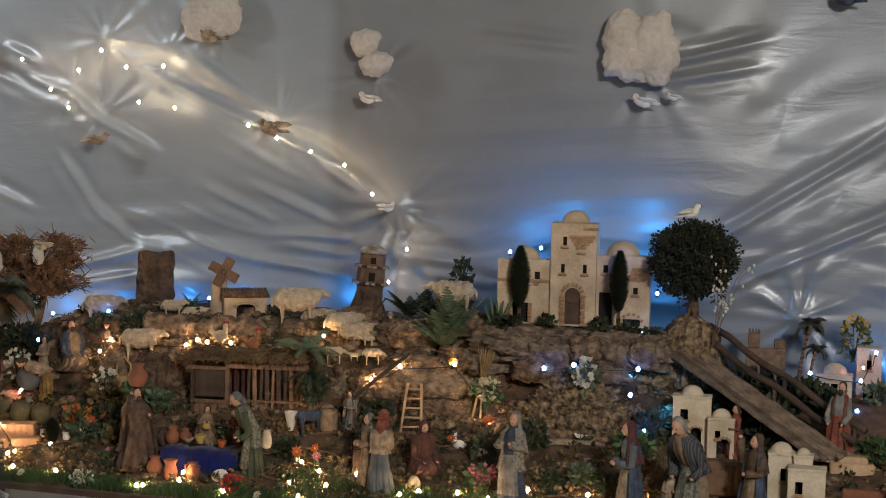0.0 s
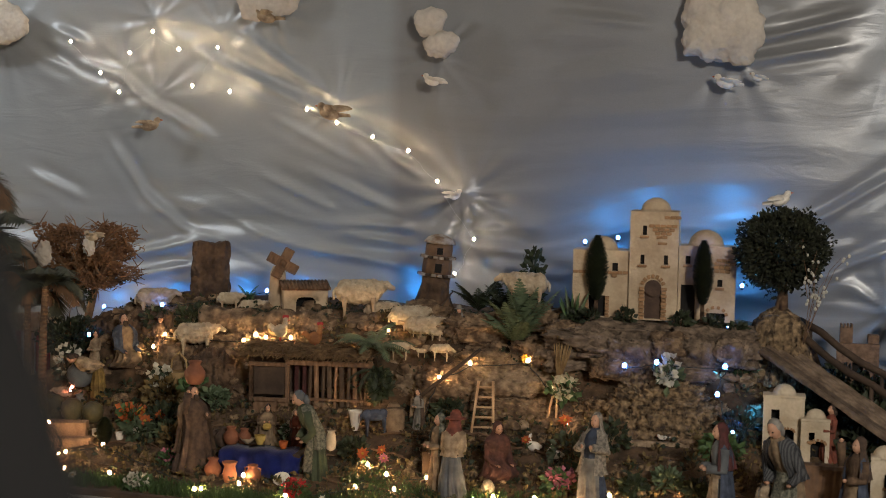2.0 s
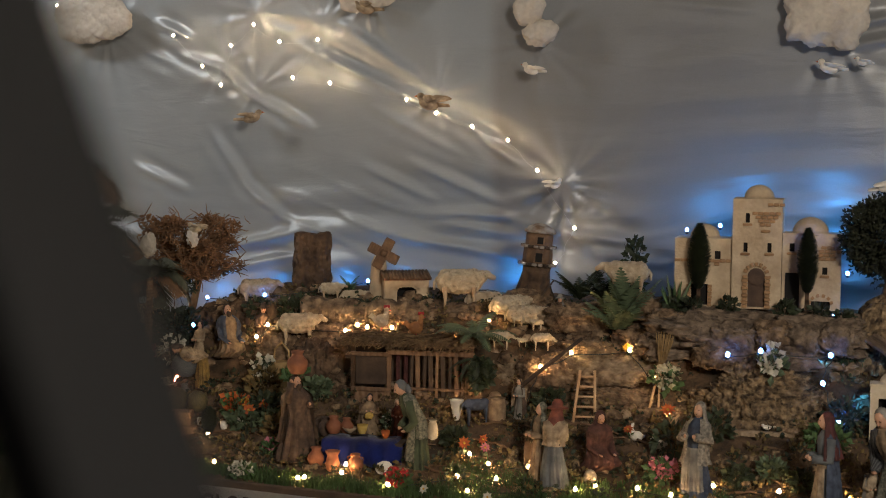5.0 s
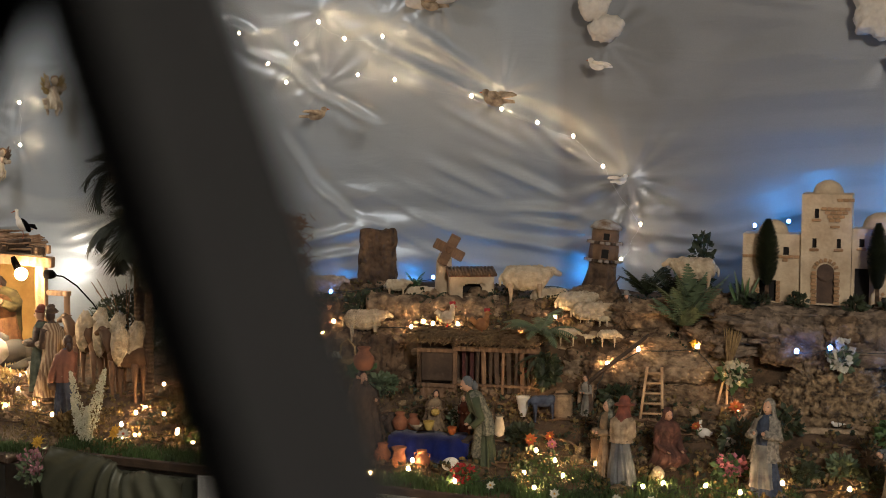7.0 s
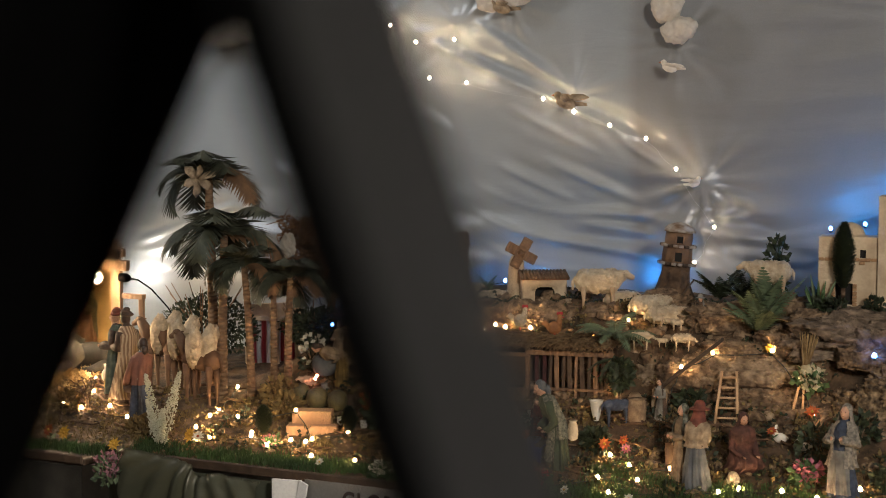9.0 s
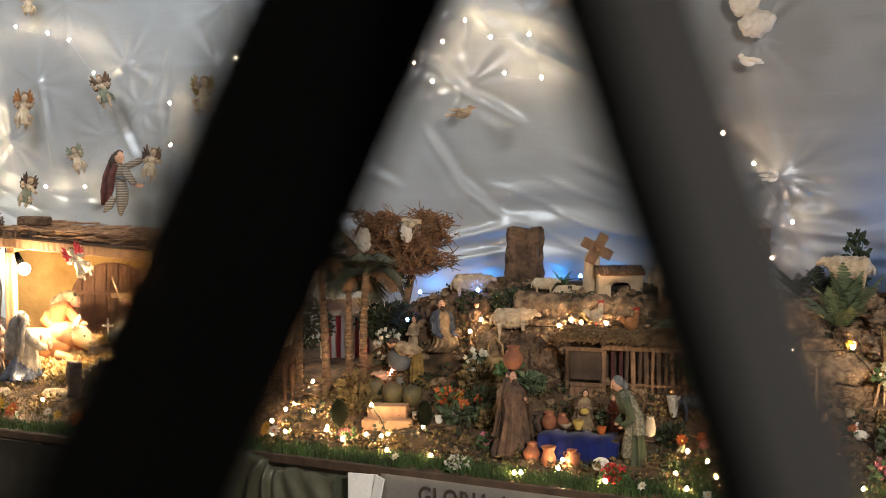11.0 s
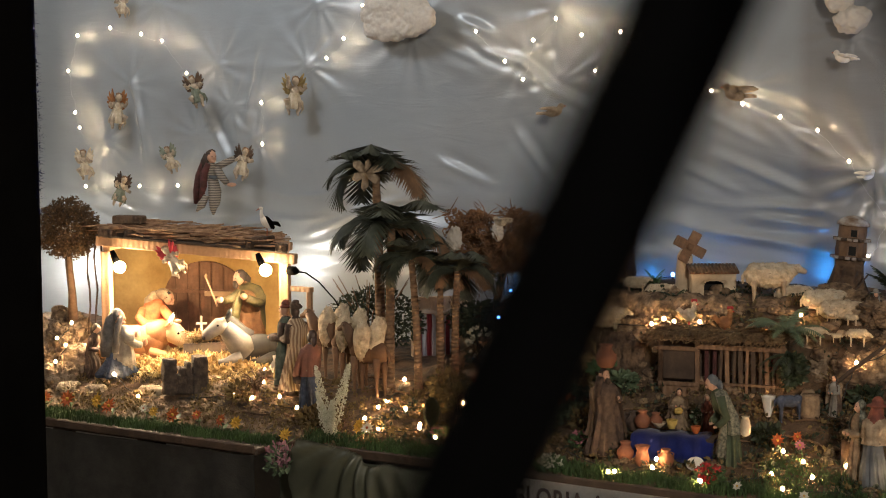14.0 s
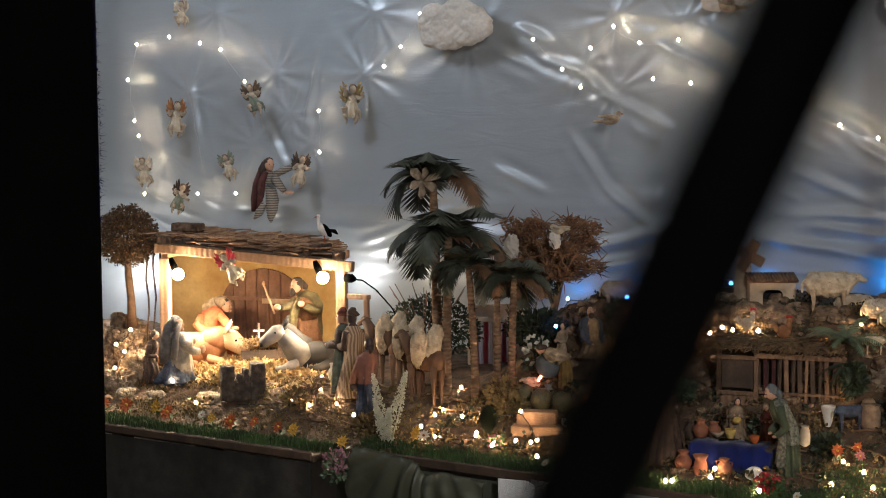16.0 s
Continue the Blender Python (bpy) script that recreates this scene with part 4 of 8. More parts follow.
def cypress(x, y, h, label, seed=0, z=None, m=None, slim=.2, kind="cypress"):
    rnd = random.Random(seed)
    ob = thing(kind, pose(x, y, land(x, y) if z is None else z), label, "tree", "small conifers")
    bm = bmesh.new()
    tube(bm, [(0, 0, -.005), (0, 0, h * .9)], [.006, .002], 6)
    part("trunk", bm, BARK, ob)
    bm = bmesh.new()
    for _ in range(4200):
        f = rnd.random()
        r = h * slim * (math.sin(math.pi * (.05 + .90 * f)) ** .62) * (1.14 - .42 * f)
        a = rnd.random() * 6.283
        p = Vector((math.cos(a) * r * .3, math.sin(a) * r * .3, h * (.17 + .78 * f)))
        o = Vector((math.cos(a) * r * .72, math.sin(a) * r * .72, r * .42)) * rnd.uniform(.8, 1.08)
        s = Vector((-math.sin(a), math.cos(a), rnd.uniform(-.4, .4))) * .0011
        bm.faces.new([bm.verts.new(q) for q in (p - s, p + s, p + o + s * .5, p + o - s * .5)])
    part("crown", bm, m or LEAF_DARK, ob, smooth=False)
    return ob


def flower(p, r, petal_m, label, stem=.04, petals=9, centre=None, seed=0, tilt=25, leaf_n=3, cup=.25):
    rnd = random.Random(seed * 7 + 1)
    ob = thing("flower", pose(p[0], p[1], p[2]), label, "flower", "cloth flowers")
    top = Vector((rnd.uniform(-.006, .006), -stem * .2, stem))
    bm = bmesh.new()
    tube(bm, [(0, 0, -.004), (0, -.002, stem * .5), top], .0013, 5)
    part("stem", bm, LEAF, ob)
    bm = bmesh.new()
    rot = Matrix.Rotation(radians(rnd.uniform(-tilt, tilt)), 3, "Y") @ Matrix.Rotation(radians(55 + rnd.uniform(-15, 15)), 3, "X")
    for layer in range(2):
        for k in range(petals):
            a = 6.283 * (k + .5 * layer) / petals
            ca, sa = math.cos(a), math.sin(a)
            L = r * (1 - .25 * layer) * rnd.uniform(.9, 1.1)
            w = L * 1.5 / petals * 1.2
            q = [(0, 0, 0), (L * .5 * ca - w * sa, L * .5 * sa + w * ca, L * cup * .6), (L * ca, L * sa, L * cup * (.4 + layer)), (L * .5 * ca + w * sa, L * .5 * sa - w * ca, L * cup * .6)]
            bm.faces.new([bm.verts.new(top + rot @ Vector(v)) for v in q])
    part("petals", bm, petal_m, ob, smooth=False)
    bm = bmesh.new()
    ball(bm, top + rot @ Vector((0, 0, r * .12)), r * .2, 8, 5, rough=.2)
    part("heart", bm, centre or PETAL_YELLOW, ob)
    bm = bmesh.new()
    for k in range(leaf_n):
        a = rnd.random() * 6.28
        o = Vector((math.cos(a), math.sin(a), .6)) * r * 1.1
        s = Vector((-math.sin(a), math.cos(a), 0)) * r * .3
        b = Vector((0, 0, stem * rnd.uniform(.2, .6)))
        bm.faces.new([bm.verts.new(v) for v in (b, b + o * .5 + s, b + o, b + o * .5 - s)])
    if leaf_n:
        part("leaf", bm, LEAF, ob, smooth=False)
    else:
        bm.free()
    return ob


def bunch(x, y, r, label, flower_m, leaf_m=None, n=60, size=.011, seed=0, z=None, h=None, kind="flower_bunch", leaf_n=120):
    """A bushy tuft: leaves below, small blossoms above."""
    rnd = random.Random(seed)
    h = h or r
    ob = thing(kind, pose(x, y, land(x, y) if z is None else z), label, "plant", "cloth flowers")
    bm = bmesh.new()
    for k in range(6):
        a = rnd.random() * 6.28
        tube(bm, [(0, 0, -.005), (math.cos(a) * r * .3, math.sin(a) * r * .3, h * .6), (math.cos(a) * r * .7, math.sin(a) * r * .7, h * 1.1)], .0012, 4)
    leaves(bm, (0, 0, h * .6), (r, r, h * .7), leaf_n, size * 1.5, rnd, hollow=0, shape=1.3)
    part("foliage", bm, leaf_m or LEAF, ob, smooth=False)
    if n:
        bm = bmesh.new()
        leaves(bm, (0, -.1 * r, h * .95), (r * .9, r * .8, h * .6), n, size, rnd, hollow=.3, shape=2.0)
        part("blossom", bm, flower_m, ob, smooth=False)
    return ob


def tufts(name, spots, label, m, h, per, spread, seed=0, curl=.4, w=.0012, category="grass"):
    """Loose blades or straws as one mesh of stuff."""
    rnd = random.Random(seed)
    vs, fs = [], []
    for x, y in spots:
        for _ in range(per):
            px, py = x + rnd.gauss(0, spread), y + rnd.gauss(0, spread)
            pz = land(px, py) - .003
            a = rnd.random() * 6.283
            hh = h * rnd.uniform(.5, 1.15)
            lx, ly = math.cos(a) * hh * curl * rnd.random(), math.sin(a) * hh * curl * rnd.random()
            b = rnd.random() * 3.14
            wx, wy = math.cos(b) * w, math.sin(b) * w
            k = len(vs)
            vs += [(px - wx, py - wy, pz), (px + wx, py + wy, pz), (px + lx * .4 + wx * .8, py + ly * .4 + wy * .8, pz + hh * .6), (px + lx * .4 - wx * .8, py + ly * .4 - wy * .8, pz + hh * .6), (px + lx, py + ly, pz + hh * (1 - curl * .3))]
            fs += [(k, k + 1, k + 2, k + 3), (k + 3, k + 2, k + 4)]
    me = bpy.data.meshes.new(name)
    me.from_pydata(vs, [], fs)
    me.materials.append(m)
    return tagged(new(name, me), label, category, kind="stuff")


def light_string(label, pts, m, r=.0050, sag=.004, seed=0, cable=True, name="light_string", wire=None, gauge=.0013):
    """A cable with one small bulb at each of its points."""
    ob = thing(name, pose(*pts[0]), label, "string lights", "string lights")
    o = Vector(pts[0])
    rnd = random.Random(seed)
    if cable and len(pts) > 1:
        bm = bmesh.new()
        line = []
        for a, b in zip(pts, pts[1:]):
            a, b = Vector(a) - o, Vector(b) - o
            for k in range(6):
                f = k / 6
                line.append(a.lerp(b, f) + Vector((rnd.uniform(-.006, .006), .004, -sag * math.sin(math.pi * f) - .004)))
        line.append(Vector(pts[-1]) - o + Vector((0, .004, -.004)))
        tube(bm, line, gauge, 5)
        part("cable", bm, wire or CABLE, ob)
    bm = bmesh.new()
    lathe(bm, [(.0, -r * .9), (r * .55, -r * .7), (r * .8, 0), (r * .6, r * .6), (r * .2, r * .9)], 8, cap=False)
    me = bpy.data.meshes.new("bulb")
    bm.to_mesh(me)
    bm.free()
    me.materials.append(m)
    bm = bmesh.new()
    lathe(bm, [(r * .45, -r * 1.7), (r * .6, -r * 1.5), (r * .6, -r * .75), (r * .3, -r * .7)], 8)
    cap = bpy.data.meshes.new("socket")
    bm.to_mesh(cap)
    bm.free()
    cap.materials.append(wire or CABLE)
    for p in pts:
        b = new("bulb", me)
        b.parent = ob
        b.matrix_local = Matrix.Translation(Vector(p) - o)
        c = new("socket", cap)
        c.parent = b
    return ob


def pot(x, y, h, label, m=None, z=None, kind="pot", prof=None, seed=0, handles=False, tilt=(0, 0)):
    prof = prof or [(.28, 0), (.36, .1), (.46, .35), (.44, .55), (.28, .74), (.22, .84), (.30, .97), (.26, 1.0), (.20, .9)]
    bm = bmesh.new()
    lathe(bm, [(r * h, zz * h) for r, zz in prof], 20, cap=False)
    lathe(bm, [(prof[0][0] * h, 0), (.001, 0)], 20, cap=False)
    if handles:
        for s in (-1, 1):
            tube(bm, [(s * .24 * h, 0, .85 * h), (s * .48 * h, 0, .8 * h), (s * .44 * h, 0, .55 * h)], .04 * h, 6)
    ob = link(kind, bm, m or TERRACOTTA)
    ob.matrix_world = pose(x, y, (land(x, y) if z is None else z), tilt[0], tilt[1], 0)
    return tagged(ob, label, "pot", "clay pots")


def dome(bm, c, r, mi=0, seg=20, h=.9):
    prof = [(r * math.cos(a), r * h * math.sin(a)) for a in (math.pi / 2 * k / 7 for k in range(7))] + [(r * .05, r * h)]
    lathe(bm, [(r * 1.06, -.004), (r * 1.06, .002)] + prof, seg, c=c, mi=mi)


def little_house(x, y, w, d, h, label, m=None, dome_r=None, windows=((0.0, .62),), door=(0.0, .28, .42), turn=0.0, z=None, ledge=True, dome_at=(0, 0), sink=.01):
    """A plaster toy house: hollow walls, a roof, and a dome; windows are (x, height) in shares of its size."""
    m = m or PLASTER_WHITE
    ob = thing("toy_house", pose(x, y, (land(x, y) if z is None else z) - sink, 0, 0, facing(x, y, turn)), label, "toy house", "toy houses")
    holes = []
    ww, wh = .10 * w, .09 * h
    for wx, wz in windows:
        holes.append((wx * w - ww, wx * w + ww, wz * h - wh, wz * h + wh))
    if door:
        holes.append((door[0] * w - door[1] * w / 2, door[0] * w + door[1] * w / 2, 0.004, door[2] * h))
    bm = bmesh.new()
    pierced(bm, -w / 2, w / 2, 0, h, -d / 2, -d / 2 + .006, holes)
    box(bm, (-w / 2 + .003, .003, h / 2), (.006, d - .006, h))
    box(bm, (w / 2 - .003, .003, h / 2), (.006, d - .006, h))
    box(bm, (0, d / 2 - .003, h / 2), (w - .012, .006, h))
    part("wall", bm, m, ob, smooth=False)
    part("roof", boxed((0, 0, h + .002), (w + .003, d + .003, .006), bevel=.001), m, ob, smooth=False)
    # black sheet behind the front paints in the shade of the rooms
    part("shade_panel", boxed((0, d * .2, h * .48), (w * .85, .004, h * .9)), INSIDE_SHADE, ob, smooth=False)
    if dome_r:
        bm = bmesh.new()
        dome(bm, (dome_at[0], dome_at[1], h + .005), dome_r)
        part("dome", bm, m, ob)
    if door:
        bm = bmesh.new()
        for k in range(7):
            a = math.pi * k / 6
            r = door[1] * w / 2
            box(bm, (door[0] * w + math.cos(a) * r * 1.05, -d / 2 - .001, door[2] * h + math.sin(a) * r * .5 - r * .3), (r * .42, .005, r * .34), (0, -math.degrees(a), 0), .0006)
        part("arch", bm, BRICK, ob, smooth=False)
    if ledge:
        for wx, wz in windows:
            part("sill", boxed((wx * w, -d / 2 - .002, wz * h - wh - .003), (ww * 3, .007, .005), bevel=.0008), BRICK, ob, smooth=False)
    return ob


def plank_thing(name, c, s, rot, m, label, category="board", group=""):
    ob = link(name, boxed((0, 0, 0), s, bevel=min(s) * .12), m, smooth=False)
    ob.matrix_world = pose(*c, *rot)
    return tagged(ob, label, category, group)


def cotton_cloud(x, z, w, h, label, seed=0, y=4.105, d=.05, split=False):
    """A pulled-out wad of cotton wool: soft overlapping lobes in one mesh."""
    bm = bmesh.new()
    rnd = random.Random(seed)
    lobes = [(-.20, -.02, .30, .46), (.20, .03, .30, .44), (.0, .14, .30, .34), (.02, -.14, .34, .34)] if not split else [(-.20, .05, .26, .42), (.20, .0, .26, .46), (-.12, -.22, .20, .24), (.10, .22, .2, .24)]
    lobes += [(rnd.uniform(-.32, .32), rnd.uniform(-.24, .24), rnd.uniform(.14, .2), rnd.uniform(.16, .24)) for _ in range(6)]
    for cx, cz, rx, rz in lobes:
        ball(bm, (cx * w, rnd.uniform(-.08, .08) * d, cz * h), (w * rx, d * .52, h * rz), 56, 32)
    for v in bm.verts:
        q = v.co + Vector((seed * 1.3, 0, 0))
        v.co *= 1 + .26 * noise.noise(q * 2.6 / w) + .12 * noise.noise(q * 7 / w) + .04 * noise.noise(q * 22 / w)
    ob = link("cotton_cloud", bm, COTTON)
    mesh_up = ob.modifiers.new("felt", "REMESH")
    mesh_up.mode, mesh_up.voxel_size, mesh_up.use_smooth_shade = "VOXEL", .0042, True
    soft_up = ob.modifiers.new("soften", "SMOOTH")
    soft_up.factor, soft_up.iterations = .6, 7
    tex = bpy.data.textures.new("fluff", "CLOUDS")
    tex.noise_scale, tex.noise_depth = .016, 3
    fluff = ob.modifiers.new("fluff", "DISPLACE")
    fluff.texture, fluff.strength, fluff.mid_level = tex, .012, .5
    ob.matrix_world = pose(x, y, z)
    return tagged(ob, label, "cotton wool", "cotton clouds")


def cherub(p, h, label, robe, turn=0.0, lean=0.0, wing=None, seed=0):
    """A small modelled flying putto in one mesh."""
    rnd = random.Random(seed)
    bm = bmesh.new()
    ball(bm, (0, -.04, .76), (.088, .095, .105), 16, 11, mi=1)
    ball(bm, (0, .00, .79), (.104, .105, .100), 18, 11, rough=.34, freq=14, mi=2)
    ball(bm, (0, 0, .52), (.125, .105, .16), 18, 12, rough=.05, mi=1)
    ball(bm, (0, .01, .37), (.125, .115, .11), 16, 10, rough=.05, mi=1)
    lathe(bm, [(.165, .14), (.178, .22), (.160, .34), (.140, .44), (.120, .50)], 40, sy=.92, folds=8, amp=.26, mi=0, phase=seed)
    tube(bm, [(.13, .04, .36), (.22, .10, .30), (.26, .14, .16), (.20, .16, .05)], [.05, .065, .05, .012], 9, mi=0, flat=.5)
    tube(bm, [(-.10, -.06, .60), (.0, -.11, .50), (.12, -.04, .40)], [.035, .04, .05], 8, mi=0, flat=.5)
    for s in (-1, 1):
        up = rnd.uniform(-.14, .22)
        tube(bm, [(s * .10, 0, .62), (s * .19, -.07, .56 + up * .4), (s * (.20 + .08 * rnd.random()), -.17, .62 + up)], [.056, .050, .040], 9, mi=1)
        ball(bm, (s * .22, -.19, .64 + up), .042, 8, 6, mi=1)
        kick = rnd.uniform(-.10, .12)
        tube(bm, [(s * .07, 0, .34), (s * (.12 + abs(kick)), -.12, .22 + kick), (s * .10, -.02 + kick, .08), (s * .11, -.08 + kick, .01)], [.078, .066, .046, .028], 10, mi=1)
        rise = rnd.uniform(52, 78)
        root = Vector((s * .06, .11, .56))
        for k in range(5):
            a = radians(rise - 15 * k)
            ln = (.44, .42, .36, .29, .21)[k]
            way = Vector((s * math.cos(a) * .85, .16, math.sin(a)))
            r0 = root - Vector((0, 0, .012 * k))
            tube(bm, [r0, r0 + way * ln * .35, r0 + way * ln * .75, r0 + way * ln], [.045, .078, .060, .016], 9, mi=3, flat=.30)
    for v in bm.verts:
        n = noise.noise(v.co * 9 + Vector((seed, 0, 0))) * .025
        v.co += Vector((n, n, 0))
        v.co *= h * .92
        v.co.x *= .88
    ob = link("cherub_ornament", bm, [robe, PUTTO, HAIR_FAIR, wing or CREAM_ROBE])
    ob.matrix_world = pose(p[0], p[1], p[2] - h * .5, 0, lean, facing(p[0], p[1], turn))
    return tagged(ob, label, "ornament", "cherub ornaments")


def modelled(name, bm, mats, x, y, z, label, category="figurine", group="crib figurines", turn=0.0, fold=.0016):
    """Links a clay piece shaped by hand in metres: x to its right, -y to the front; fine uneven folds are worked in."""
    for v in bm.verts:
        c = v.co
        n = noise.noise(Vector((c.x * 95, c.y * 95, c.z * 26))) * fold + noise.noise(c * 170) * fold * .18
        v.co += Vector((n, n * .8, 0))
    ob = link(name, bm, mats)
    ob.matrix_world = pose(x, y, z, 0, 0, facing(x, y, turn))
    return tagged(ob, label, category, group)


def head(bm, c, r, way, skin, hair):
    """A small clay head looking along way, with nose, brow and hair behind it."""
    c, way = Vector(c), Vector(way).normalized()
    side = way.cross(Vector((0, 0, 1))).normalized()
    ball(bm, c, (r * .86, r * .86, r * 1.12), 16, 11, mi=skin)
    ball(bm, c + way * r * .88 + Vector((0, 0, -r * .08)), (r * .18, r * .18, r * .26), 8, 6, mi=skin)
    ball(bm, c + way * r * .62 + Vector((0, 0, -r * .72)), (r * .36, r * .36, r * .30), 10, 7, mi=skin)
    for sg in (-1, 1):
        ball(bm, c + way * r * .74 + side * sg * r * .34 + Vector((0, 0, r * .14)), r * .11, 6, 5, mi=hair)
    ball(bm, c - way * r * .30 + Vector((0, 0, r * .28)), (r * .92, r * .92, r * 1.02), 16, 11, rough=.22, freq=14, mi=hair)

# ---- rocks and bark of the hills ----
SLATE_CORK = mat("grey_cork", (.24, .175, .12), (.07, .05, .034), 40, .95, 1.0, 200)
woolly(SLATE_CORK, 34, .010)
LACE = mat("speckled_lace", (.30, .265, .21), (.10, .09, .075), 140, .9, .5, 300)
LACE_DARK = mat("dark_speckled_lace", (.20, .19, .14), (.055, .06, .045), 150, .9, .5, 300)
BLUE_GREY = mat("slate_cloth", (.14, .15, .15), (.06, .065, .07), 22, .85, .25)
TAN_ROBE = mat("tan_cloth", (.24, .17, .10), (.11, .075, .045), 55, .85, .6)
TAN_DARK = mat("dark_tan_cloth", (.13, .08, .045), (.05, .03, .018), 55, .85, .6)
GOLD_DARK = mat("dark_ochre_cloth", (.26, .17, .045), (.12, .075, .02), 55, .8, .6)
GOLD_PALE = mat("pale_ochre_cloth", (.33, .245, .10), (.16, .105, .035), 55, .75, .6)
RED_DARK = mat("dark_red_cloth", (.085, .022, .02), (.04, .012, .01), 55, .8, .6)
SAGE = mat("sage_paint", (.20, .22, .16), (.09, .10, .07), 40, .7, .3)
PETAL_CREAM = mat("cream_petal", (.52, .48, .34), (.36, .32, .2), 40, .7, .1)
BURLAP = mat("burlap", (.27, .19, .115), (.15, .10, .06), 70, .95, .6, 300)
OLIVE = mat("olive_gourd", (.12, .10, .04), (.05, .04, .018), 30, .6, .2)
RED_BRIGHT = mat("bright_red_paint", (.45, .03, .035), (.26, .015, .02), 40, .5, .2)
RUST_ROBE = mat("rust_cloth", (.34, .15, .05), (.20, .08, .028), 55, .8, .6)
for i, (rx, ry, rz, sx, sy, sz, m, tn) in enumerate((
        (-.86, 3.79, 1.092, .20, .14, .054, SLATE_CORK, 6), (-.66, 3.79, 1.096, .13, .13, .052, SLATE_CORK, -8), (-.98, 3.74, 1.070, .10, .09, .046, SLATE_CORK, 20),
        (-.758, 3.675, .945, .128, .070, .092, ROCK_DARK, 4), (-.655, 3.70, .918, .07, .055, .06, ROCK_DARK, 12), (-.90, 3.69, .915, .07, .055, .055, ROCK_DARK, -10))):
    rock(rx, ry, (sx, sy, sz), m, "rough brown cork slab under the toy castle" if i < 3 else "pitted dark cork block forming a grotto", rz, tn, i, 40 if i != 3 else 56, pits=.22 if i < 3 else .50)
for i, (rx, ry, rz, sx, sy, sz, tn) in enumerate((
        (-1.01, 3.715, 1.115, .045, .04, .030, 10), (-.93, 3.69, 1.105, .055, .04, .036, -14), (-.84, 3.675, 1.085, .060, .045, .042, 6), (-.75, 3.68, 1.095, .050, .04, .036, 22),
        (-.68, 3.685, 1.090, .045, .04, .040, -8), (-.61, 3.70, 1.10, .045, .04, .036, 12), (-.88, 3.665, 1.045, .05, .035, .028, 0), (-.70, 3.665, 1.045, .06, .035, .026, 8))):
    rock(rx, ry, (sx, sy, sz), SLATE_CORK if i % 3 else ROCK, "broken cork bark chunk below the toy castle", rz, tn, 80 + i, 24)
for i, (rx, ry, rz, sx, sy, sz, tn) in enumerate((
        (-1.15, 3.70, .985, .13, .05, .048, 8), (-1.10, 3.68, .925, .11, .045, .035, 2), (-1.28, 3.69, .96, .09, .05, .06, 10), (-1.05, 3.74, 1.05, .09, .05, .05, -14),
        (-1.38, 3.70, .94, .06, .04, .055, 5), (-1.24, 3.80, 1.09, .09, .06, .05, 12), (-1.12, 3.84, 1.12, .09, .05, .045, 0), (-1.42, 3.86, 1.11, .08, .05, .045, 0),
        (-1.35, 3.82, 1.09, .07, .05, .035, 0), (-1.20, 3.73, 1.03, .08, .05, .03, 4), (-1.0, 3.64, .90, .06, .035, .035, 0))):
    rock(rx, ry, (sx, sy, sz), ROCK_LIGHT if i % 4 == 0 else ROCK, "layered brown cork bark boulder on the hillside", rz, tn, 20 + i, 32)
for i, (rx, ry, rz, sx, sy, sz, tn) in enumerate((
        (-1.98, 3.86, 1.085, .10, .07, .035, 0), (-2.10, 3.84, 1.06, .09, .06, .05, 10), (-2.16, 3.78, 1.04, .07, .05, .06, 0), (-1.90, 3.74, 1.01, .08, .05, .05, 5),
        (-1.93, 3.68, .95, .07, .05, .07, 0), (-2.05, 3.70, .96, .06, .05, .06, 30), (-2.28, 3.80, 1.02, .08, .06, .06, 0), (-2.40, 3.84, .99, .08, .06, .05, 0))):
    rock(rx, ry, (sx, sy, sz), ROCK if i % 2 else BARK, "crumbling brown bark lump among dry plants", rz, tn, 40 + i, 26)
for i, (rx, ry, rz, sx, sy, sz, tn) in enumerate((
        (-3.70, 3.47, .86, .075, .055, .10, 0), (-3.62, 3.43, .83, .06, .05, .07, 20), (-3.76, 3.42, .82, .06, .05, .08, 10), (-3.64, 3.37, .80, .065, .045, .055, 0),
        (-3.78, 3.55, .92, .06, .05, .07, 0), (-3.83, 3.47, .88, .06, .05, .09, 0))):
    rock(rx, ry, (sx, sy, sz), ROCK_LIGHT if i % 2 else ROCK, "brown boulder of the rock pile beside the stable", rz, tn, 60 + i, 26)
ruin = thing("toy_ruin", pose(-3.147, 3.375, land(-3.147, 3.375) + .004, 0, 0, facing(-3.147, 3.375, 8)), "small dark stone toy ruin with three broken merlons", "toy house")
bm = bmesh.new()
box(bm, (0, .004, .026), (.090, .036, .052))
for mx, my, mh, mw in ((-.044, 0, .100, .036), (-.008, .006, .074, .016), (.010, .004, .088, .014), (.042, -.002, .104, .040)):
    box(bm, (mx, my, mh / 2 + .001), (mw, .042, mh))
bmesh.ops.subdivide_edges(bm, edges=bm.edges[:], cuts=6, use_grid_fill=True)
for p in bm.verts:
    p.co += Vector((noise.noise(p.co * 70), noise.noise(p.co * 70 + Vector((4, 0, 0))), noise.noise(p.co * 60 + Vector((0, 4, 0))))) * .006
part("wall", bm, mat("sooty_stone", (.105, .080, .060), (.040, .030, .023), 50, .95, 1.0, 160), ruin)
wire = thing("twig_plant", pose(-2.895, 3.385, land(-2.895, 3.385)), "small dark wiry bare twig plant", "plant")
bm = bmesh.new()
rnd = random.Random(3)
tube(bm, [(0, 0, 0), (.002, 0, .03)], [.006, .004], 8, mi=1)
